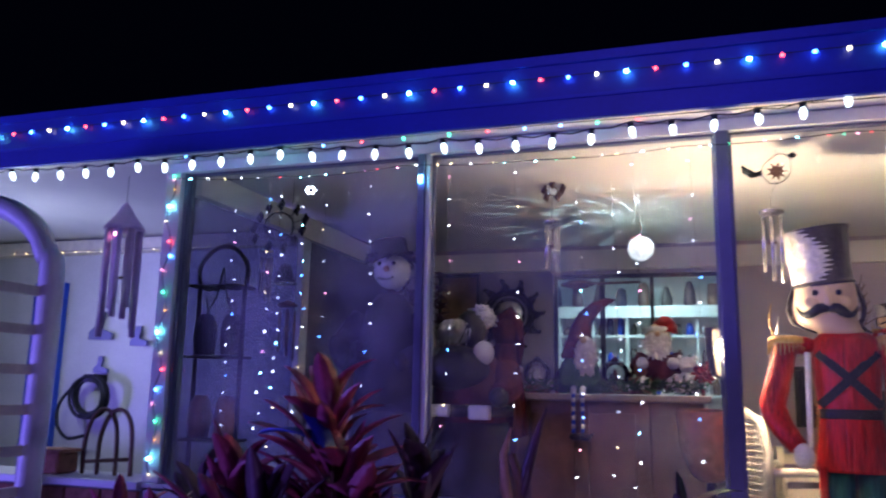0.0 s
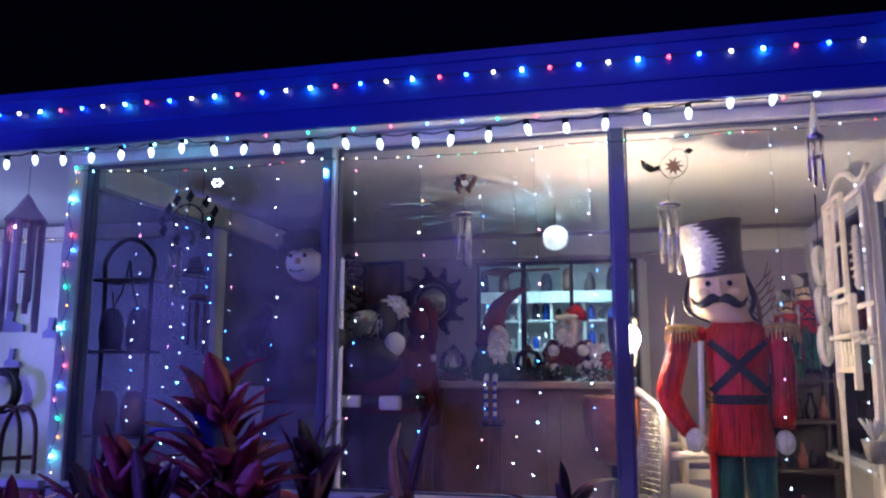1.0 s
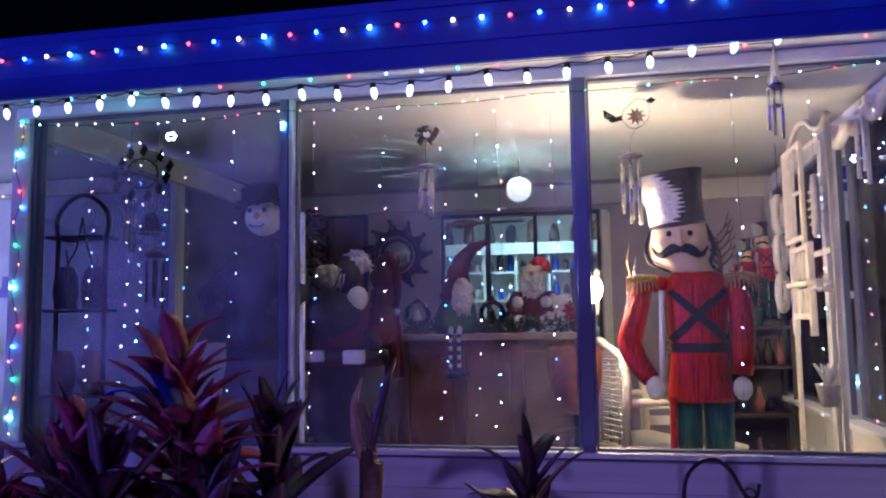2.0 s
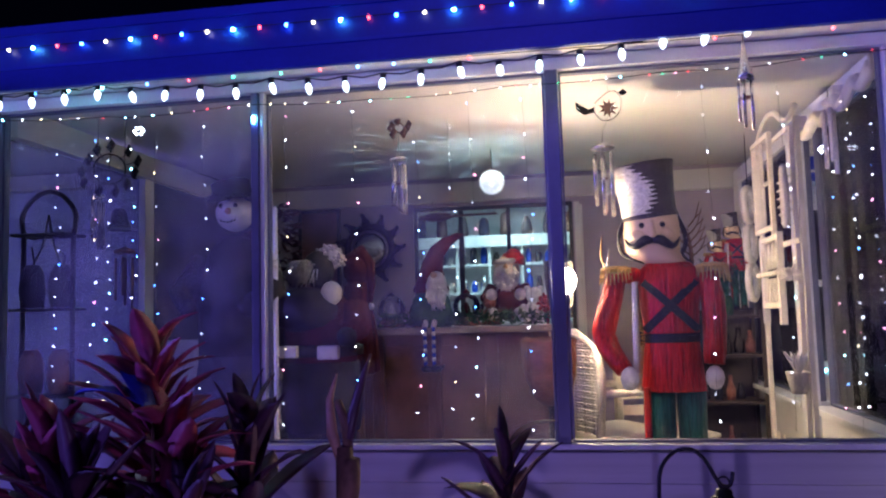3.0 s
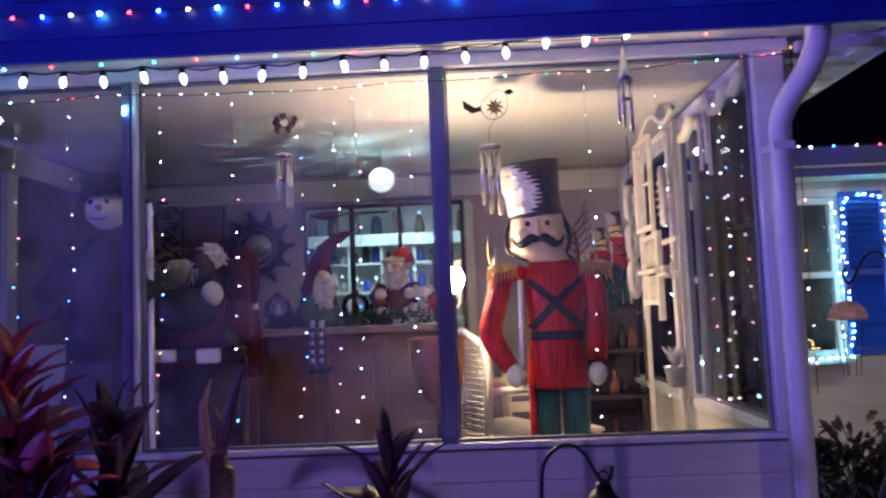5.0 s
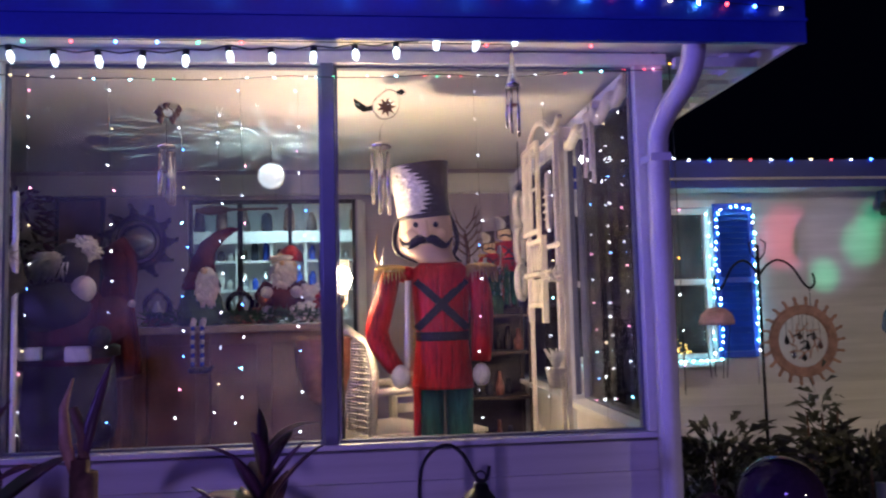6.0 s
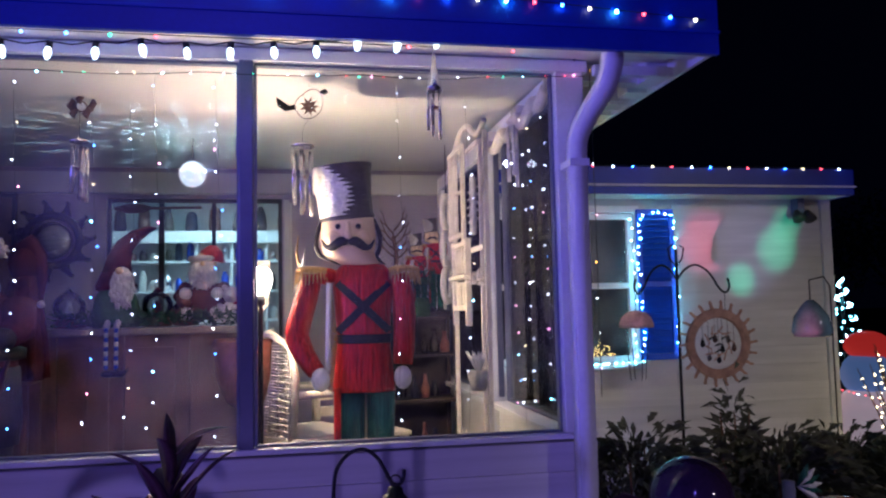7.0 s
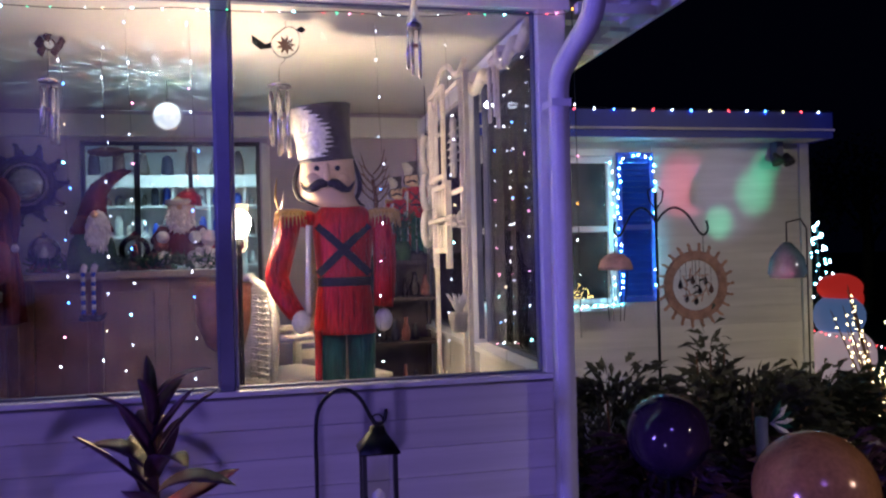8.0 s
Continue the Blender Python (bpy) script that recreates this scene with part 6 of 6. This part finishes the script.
shrub((0.55, 0.75, 0), 0.55, 0.5, 1.15, 2600, LEAFG, 1, "dark olive shrub beside the sunroom corner")
shrub((1.35, 0.75, 0), 0.6, 0.5, 1.08, 2600, LEAFG, 2, "dark olive shrub below the sun ornament")
shrub((2.1, 1.2, 0), 0.6, 0.5, 0.98, 2200, LEAFG, 3, "dark olive shrub at the wing's corner")
shrub((0.45, 0.1, 0), 0.35, 0.35, 0.9, 1500, LEAFD, 4, "dark purple shrub by the downspout")
shrub((1.3, 0.15, 0), 0.6, 0.4, 0.75, 1800, LEAFD, 5, "low dark shrub behind the gazing globes")
shrub((2.9, 0.6, 0), 0.6, 0.5, 0.7, 1600, LEAFD, 6, "low dark shrub by the path")
shrub((1.25, 1.0, 0), 0.16, 0.16, 1.32, 500, LEAFG, 7, "tuft of olive spiky leaves under the sun ornament")


def gazing_globe(at, r, m, label, stake=True):
    g = thing("gazing_globe", label, "gazing globe", at, "gazing globes")
    bm = bmesh.new()
    ball(bm, (0, 0, 0), r, seg=32)
    part("globe", bm, m, g)
    bm = bmesh.new()
    lathe(bm, [(r * 0.3, -r * 1.02), (r * 0.35, -r * 0.9), (r * 0.25, -r * 0.88)][::-1], seg=16)
    tube(bm, [(0, 0, -r), (0, 0, -at[2])], 0.012)
    part("stake", bm, IRON, g)
    return g


gazing_globe((0.345, -0.2, 0.915), 0.162, ORBP, "dark purple glass gazing globe on a stake")
gazing_globe((0.685, -0.62, 0.785), 0.212, ORBO, "large amber glass gazing globe on a stake")
tp = thing("glass_flower", "pale green glass flower on a metal tube", "garden ornament", (1.03, 0.2, 0))
bm = bmesh.new()
tube(bm, [(0, 0, 0), (0, 0, 0.86)], 0.028, seg=10)
part("pole", bm, POSTM, tp)
for k in range(6):
    bm = bmesh.new()
    a = -0.6 + k * 0.35
    tube(bm, [(0.03, -0.02, 0.84), (0.03 + 0.06 * math.cos(a), -0.04, 0.84 + 0.06 * math.sin(a)), (0.03 + 0.11 * math.cos(a), -0.04, 0.84 + 0.11 * math.sin(a))], [0.006, 0.018, 0.003], seg=6)
    part("petal", bm, TEAL if k % 2 else FUR, tp)

# double crook with the large sun and a dish
dc = thing("double_crook", "tall black iron double garden hook", "garden hook", (1.04, 1.2, 0.07))
bm = bmesh.new()
tube(bm, [(0, 0, -0.07), (0, 0, 1.92)], 0.009)
rod = part("rod", bm, IRON, dc)
for s, e in ((1, 1.0), (-1, 0.8)):
    bm = bmesh.new()
    tube(bm, smooth([(0, 0, 1.74), (s * 0.05 * e, 0, 1.80), (s * 0.12 * e, 0, 1.83), (s * 0.20 * e, 0, 1.79), (s * 0.27 * e, 0, 1.69), (s * 0.31 * e, 0, 1.665), (s * 0.335 * e, 0, 1.70), (s * 0.325 * e, 0, 1.75)]), 0.007)
    part("arm", bm, IRON, rod)
    bm = bmesh.new()
    tube(bm, [(0, 0, 1.82), (s * 0.04, 0, 1.87), (s * 0.05, 0, 1.93), (s * 0.02, 0, 1.95)], 0.005)
    part("curl", bm, IRON, rod)
sun_ornament((1.275, 1.18, 1.435), 0.25, RUST, 22, "large rusty metal sun ornament hung from a garden hook", face=True)
hk = thing("ornament_hanger", "thin wire that holds the sun ornament", "hanger", (1.335, 1.19, 1.71))
bm = bmesh.new()
tube(bm, [(0, 0, 0.03), (0, 0, -0.09)], 0.002, seg=4)
part("wire", bm, IRON, hk)
jf = thing("jellyfish_chime", "pink and white domed garden spinner with trailing wires", "garden ornament", (0.775, 1.2, 1.54))
bm = bmesh.new()
lathe(bm, [(0.098, 0.0), (0.1, 0.02), (0.085, 0.06), (0.05, 0.09), (0.005, 0.10)], seg=20)
part("dome", bm, mat("pink_white_glass", (0.65, 0.38, 0.36), 0.25, vary=0.4, scale=14), jf)
bm = bmesh.new()
tube(bm, [(0, 0, 0.1), (0, 0, 0.17)], 0.002, seg=4)
part("hanger", bm, IRON, jf)
for k in range(4):
    bm = bmesh.new()
    tube(bm, [(0.08 * math.cos(k * 1.6), 0.08 * math.sin(k * 1.6), 0.03), (0.045 * math.cos(k * 1.6), 0.04 * math.sin(k * 1.6), -0.30)], 0.0025, seg=4)
    part("wire", bm, IRON, jf)
bs = thing("glass_bell", "grey-green glass bell hung on a garden pole", "garden ornament", (1.905, 1.2, 1.46))
bm = bmesh.new()
lathe(bm, [(0.10, 0.0), (0.115, 0.03), (0.10, 0.12), (0.05, 0.19), (0.02, 0.22)], seg=18)
part("bell", bm, mat("grey_green_glass", (0.12, 0.2, 0.2), 0.12, 0.2, vary=0.4), bs)
bm = bmesh.new()
tube(bm, [(0, 0, 0.22), (0, 0, 0.34), (0.1, 0, 0.36), (0.14, 0, 0.3), (0.14, 0, -1.46)], 0.005, seg=6)
part("hook", bm, IRON, bs)

# ---------- wing of the house ----------
wing = structure("wall_wing", "white sided wing of the house behind the garden", "wall", SIDING,
                 span(0.05, 0.2, 2.6, 2.75, 0, 2.56), span(1.41, 3.1, 2.6, 2.75, 0, 2.56), span(0.2, 1.41, 2.6, 2.75, 0, 1.2), span(0.2, 1.41, 2.6, 2.75, 2.39, 2.56), span(2.95, 3.1, 2.75, 5.5, 0, 2.56))
# added backdrop: the dark of the unlit room is put into its colour
structure("wall_wing_inside", "lone near-black sheet added behind the wing window", "wall", BLUEC, span(0.14, 2.9, 3.6, 3.7, 0.3, 2.6))
wr = structure("roof_wing", "flat wing roof with a blue fascia", "roof", ROOFM, span(0.1, 3.1, 2.32, 5.6, 2.665, 2.695))
solid("fascia", BLUE, wr, span(0.1, 3.12, 2.29, 2.315, 2.49, 2.69), label="royal blue painted fascia board")
solid("fascia", BLUE, wr, span(3.101, 3.125, 2.32, 5.6, 2.49, 2.69))
solid("gutter", WHITE, wr, span(0.1, 3.12, 2.265, 2.288, 2.545, 2.56))
solid("soffit", WHITE, wr, span(0.1, 3.10, 2.317, 2.599, 2.495, 2.51))
structure("trim_wing_corner", "white corner trim of the wing", "trim", WHITE, span(3.03, 3.115, 2.575, 2.599, 0.0, 2.493))
wv = window("window_7", "dark double-hung window of the wing", 0.2, 1.41, 1.24, 2.38, "x", 2.63, WHITE, 0.045)
solid("window_frame", WHITE, wv, span(0.245, 1.365, 2.615, 2.65, 1.80, 1.845))
solid("window_sill", WHITE, wv, span(0.15, 1.455, 2.53, 2.65, 1.19, 1.235))
solid("window_trim", WHITE, wv, span(0.15, 1.455, 2.585, 2.60, 2.385, 2.44))
ws = thing("blue_shutter", "royal blue louvred shutter edged with cyan lights", "shutter", (1.575, 2.585, 1.25))
solid("stile", SHUT, ws, span(-0.15, -0.115, -0.03, 0.0, 0, 1.16), span(0.115, 0.15, -0.03, 0.0, 0, 1.16), span(-0.115, 0.115, -0.03, 0.0, 1.115, 1.16), span(-0.115, 0.115, -0.03, 0.0, 0, 0.045), span(-0.115, 0.115, -0.03, 0.0, 0.56, 0.60))
for k in range(24):
    bm = bmesh.new()
    box(bm, (0, -0.012, 0.07 + k * 0.0445), (0.229, 0.048, 0.006), rot=(62, 0, 0))
    part("slat", bm, SHUT, ws)
light_string("string_light", "cyan-white lights round the blue shutter", [(1.425, 2.54, 1.25), (1.435, 2.54, 1.6), (1.42, 2.54, 2.0), (1.445, 2.54, 2.36), (1.575, 2.54, 2.40), (1.715, 2.54, 2.37), (1.73, 2.54, 2.0), (1.72, 2.54, 1.5), (1.725, 2.54, 1.3)], 0.062, ["cyan", "cyan", "mini"], LED, jitter=0.012)
light_string("string_light", "cyan-white lights along the window sill", [(0.2, 2.52, 1.25), (0.8, 2.52, 1.24), (1.40, 2.52, 1.25)], 0.05, ["cyan", "mini", "cyan"], LED, jitter=0.012)
light_string("string_light", "cyan-white lights hung beside the window", [(1.37, 2.55, 2.34), (1.385, 2.55, 1.8), (1.37, 2.55, 1.27)], 0.085, ["cyan", "mini"], LED, jitter=0.012)
light_string("string_light", "red and white lights along the wing roof edge", [(0.2, 2.28, 2.70), (3.1, 2.28, 2.70)], 0.155, ["warm", "red", "mini", "blue"], LED)
bm = bmesh.new()
rng = random.Random(8)
for k in range(80):
    a, b = rng.uniform(0, 6.28), rng.random() ** 0.5
    p = Vector((1.19 + 0.11 * b * math.cos(a), 2.75 + 0.05 * math.sin(a), 1.25 + 0.17 * rng.random() * (1.1 - b)))
    lathe(bm, [(0.0025, 0), (0.0035, 0.005), (0.001, 0.008)], tuple(p), seg=4)
yt = thing("light_bundle", "small mound of warm fairy lights inside the window", "string lights", kind="stuff")
part("bulbs", bm, mat("golden_bulb", (0.9, 0.7, 0.3), 0.3, emit=(1.0, 0.66, 0.18), strength=5), yt)
structure("trim_ledge", "window ledge inside the wing", "trim", WHITE, span(0.2, 1.40, 2.66, 2.95, 1.21, 1.238))
sl = thing("security_light", "grey twin security floodlight under the eave", "floodlight", (2.80, 2.5, 2.30))
solid("bracket", POSTM, sl, span(-0.03, 0.03, 0.0, 0.09, 0.06, 0.2))
for x in (-0.05, 0.05):
    bm = bmesh.new()
    lathe(bm, [(0.02, 0.06), (0.045, 0.0), (0.047, -0.03), (0.03, -0.03)], (x, -0.03, 0.04), seg=14, rot=(-30, 0, 0))
    part("lamp_head", bm, HATG, sl)
bm = bmesh.new()
box(bm, (0, 0, 0), (1, 1, 1))
BOARD = mesh("board", bm, SIDING)
for k in range(17):
    z = 0.12 + k * 0.142
    below, above = z + 0.07 < 1.18, z - 0.07 > 2.44
    if below:
        piece("board", BOARD, wing, (1.56, 2.593, z), (3, 0, 0), (2.93, 0.010, 0.14))
    else:
        piece("board", BOARD, wing, (2.375, 2.593, z), (3, 0, 0), (1.29, 0.010, 0.14))
        if above:
            piece("board", BOARD, wing, (0.89, 2.593, z), (3, 0, 0), (1.67, 0.010, 0.14))

# siding boards of the front wall and bricks of the entry wall
for k in range(10):
    z = 1.125 - 0.058 - k * 0.116
    piece("board", BOARD, wall_front, (-1.955, -0.008, z), (3, 0, 0), (3.99, 0.010, 0.1145))
ledge = structure("wall_entry_low", "low brick wall with a white ledge at the entry", "wall", MORTAR, span(-9.0, -3.97, 0.0, 0.2, 0.0, 1.125))
solid("ledge", WHITE, ledge, span(-9.0, -3.97, -0.04, 0.26, 1.127, 1.163), bevel=0.005)
bm = bmesh.new()
box(bm, (0, 0, 0), (0.20, 0.03, 0.06), bevel=0.004)
BR = mesh("brick", bm, BRICK)
for r in range(5):
    for k in range(8):
        x = -4.08 - k * 0.212 - (0.106 if r % 2 else 0)
        piece("brick", BR, ledge, (x, -0.006, 1.085 - r * 0.072))

# ---------- far yard ----------
lc = thing("light_tree", "tall cone tree of cyan-white lights", "light tree", (5.8, 6.0, 0.02))
bm = bmesh.new()
tube(bm, [(0, 0, 0), (0, 0, 2.0)], 0.02)
part("pole", bm, IRON, lc)
for k in range(70):
    t = k / 70
    a = k * 0.62
    r = 0.30 * (1 - t) + 0.02
    piece("bulb", LED["cyan" if k % 3 else "mini"], lc, (r * math.cos(a), r * math.sin(a), 0.75 + 1.22 * t), (0, 0, 0), (1.9, 1.9, 1.9))
bm = bmesh.new()
tube(bm, [(0.32 * (1 - k / 70) * math.cos(k * 0.62), 0.32 * (1 - k / 70) * math.sin(k * 0.62), 0.75 + 1.22 * k / 70) for k in range(70)], 0.004, seg=4)
part("wire", bm, WIRE, lc)


def inflatable(at, s, lobes, label):
    bm = bmesh.new()
    for c, r, mi in lobes:
        ball(bm, c, r, mi, 18)
    o = new("inflatable_figure", mesh("inflatable_figure", bm, [INFW, INFR, INFB, INFO]))
    o.matrix_basis = pose(*at) @ Matrix.Diagonal((s, s, s, 1))
    return tagged(o, label, "yard inflatable")


inflatable((5.3, 5.0, 0), 1.0, [((0, 0, 0.35), (0.42, 0.35, 0.36), 0), ((0, 0, 0.82), (0.30, 0.27, 0.27), 2), ((0.02, 0, 1.15), (0.26, 0.24, 0.17), 1), ((0.16, -0.05, 1.02), (0.12, 0.1, 0.16), 1)], "blue and white yard inflatable with a red hat")
inflatable((4.82, 5.2, 0), 1.0, [((0, 0, 0.35), (0.2, 0.2, 0.36), 3), ((-0.02, 0, 0.85), (0.14, 0.14, 0.26), 3), ((0.05, -0.1, 0.45), (0.2, 0.12, 0.12), 1)], "glowing orange yard figure with red wrap")
light_string("string_light", "red and white lights round the yard figures", [(4.6, 4.7, 0.75), (5.0, 4.6, 0.62), (5.5, 4.5, 0.5), (5.9, 4.5, 0.6)], 0.07, ["red", "mini", "red", "red"], LED, jitter=0.02)

wt = thing("lit_shrub", "bare shrub wrapped in warm white lights", "lit shrub", (3.28, 2.0, 0))
rng = random.Random(15)
for k in range(26):
    a = k * 2.4
    tip = Vector((0.48 * math.cos(a) * rng.uniform(0.4, 1), 0.35 * math.sin(a), rng.uniform(0.45, 1.35)))
    bm = bmesh.new()
    mid = tip * 0.5 + Vector((0, 0, 0.1))
    tube(bm, [(0, 0, 0), mid, tip], [0.014, 0.008, 0.003], seg=5)
    part("branch", bm, STEM, wt)
    for j in range(11):
        t = 0.2 + 0.8 * j / 11
        p = (mid * (2 * t) if t < 0.5 else mid.lerp(tip, 2 * t - 1)) + Vector((rng.uniform(-0.02, 0.02), rng.uniform(-0.02, 0.02), 0))
        piece("bulb", LED["warm"], wt, tuple(p), (rng.uniform(0, 90), 0, 0), (1.15, 1.15, 1.15))

# dark trees beyond the yard
for at, h, seed in (((9.5, 12, 0), 3.6, 3), ((12.5, 13, 0), 4.4, 4), ((15.5, 11, 0), 3.8, 5)):
    rng = random.Random(seed)
    t = thing("tree", "dark leafy tree beyond the yard at night", "tree", at, "far trees")
    bm = bmesh.new()
    tube(bm, [(0, 0, 0), (0.05, 0, h * 0.4), (0, 0.05, h * 0.75)], [0.16, 0.12, 0.05])
    for k in range(6):
        a = k * 1.1
        tube(bm, [(0, 0, h * (0.35 + 0.05 * k)), (0.9 * math.cos(a), 0.9 * math.sin(a), h * (0.6 + 0.05 * k))], [0.06, 0.015], seg=6)
    part("trunk", bm, STEM, t)
    verts, faces = [], []
    for k in range(1500):
        q = Vector((rng.gauss(0, 1), rng.gauss(0, 1), rng.gauss(0, 0.7))).normalized() * rng.random() ** 0.4 * (1.3 + 0.5 * noise.noise((k * 0.01, seed, 0)))
        c = q + Vector((0, 0, h * 0.72))
        d1 = Vector((rng.uniform(-1, 1), rng.uniform(-1, 1), rng.uniform(-1, 1))).normalized() * 0.13
        d2 = d1.orthogonal().normalized() * 0.05
        i = len(verts)
        verts += [tuple(c), tuple(c + d1 * 0.5 + d2), tuple(c + d1), tuple(c + d1 * 0.5 - d2)]
        faces += [(i, i + 1, i + 2, i + 3)]
    data = bpy.data.meshes.new("crown")
    data.from_pydata(verts, [], faces)
    data.materials.append(LEAFG)
    part("crown", data, LEAFG, t)["kind"] = "stuff"
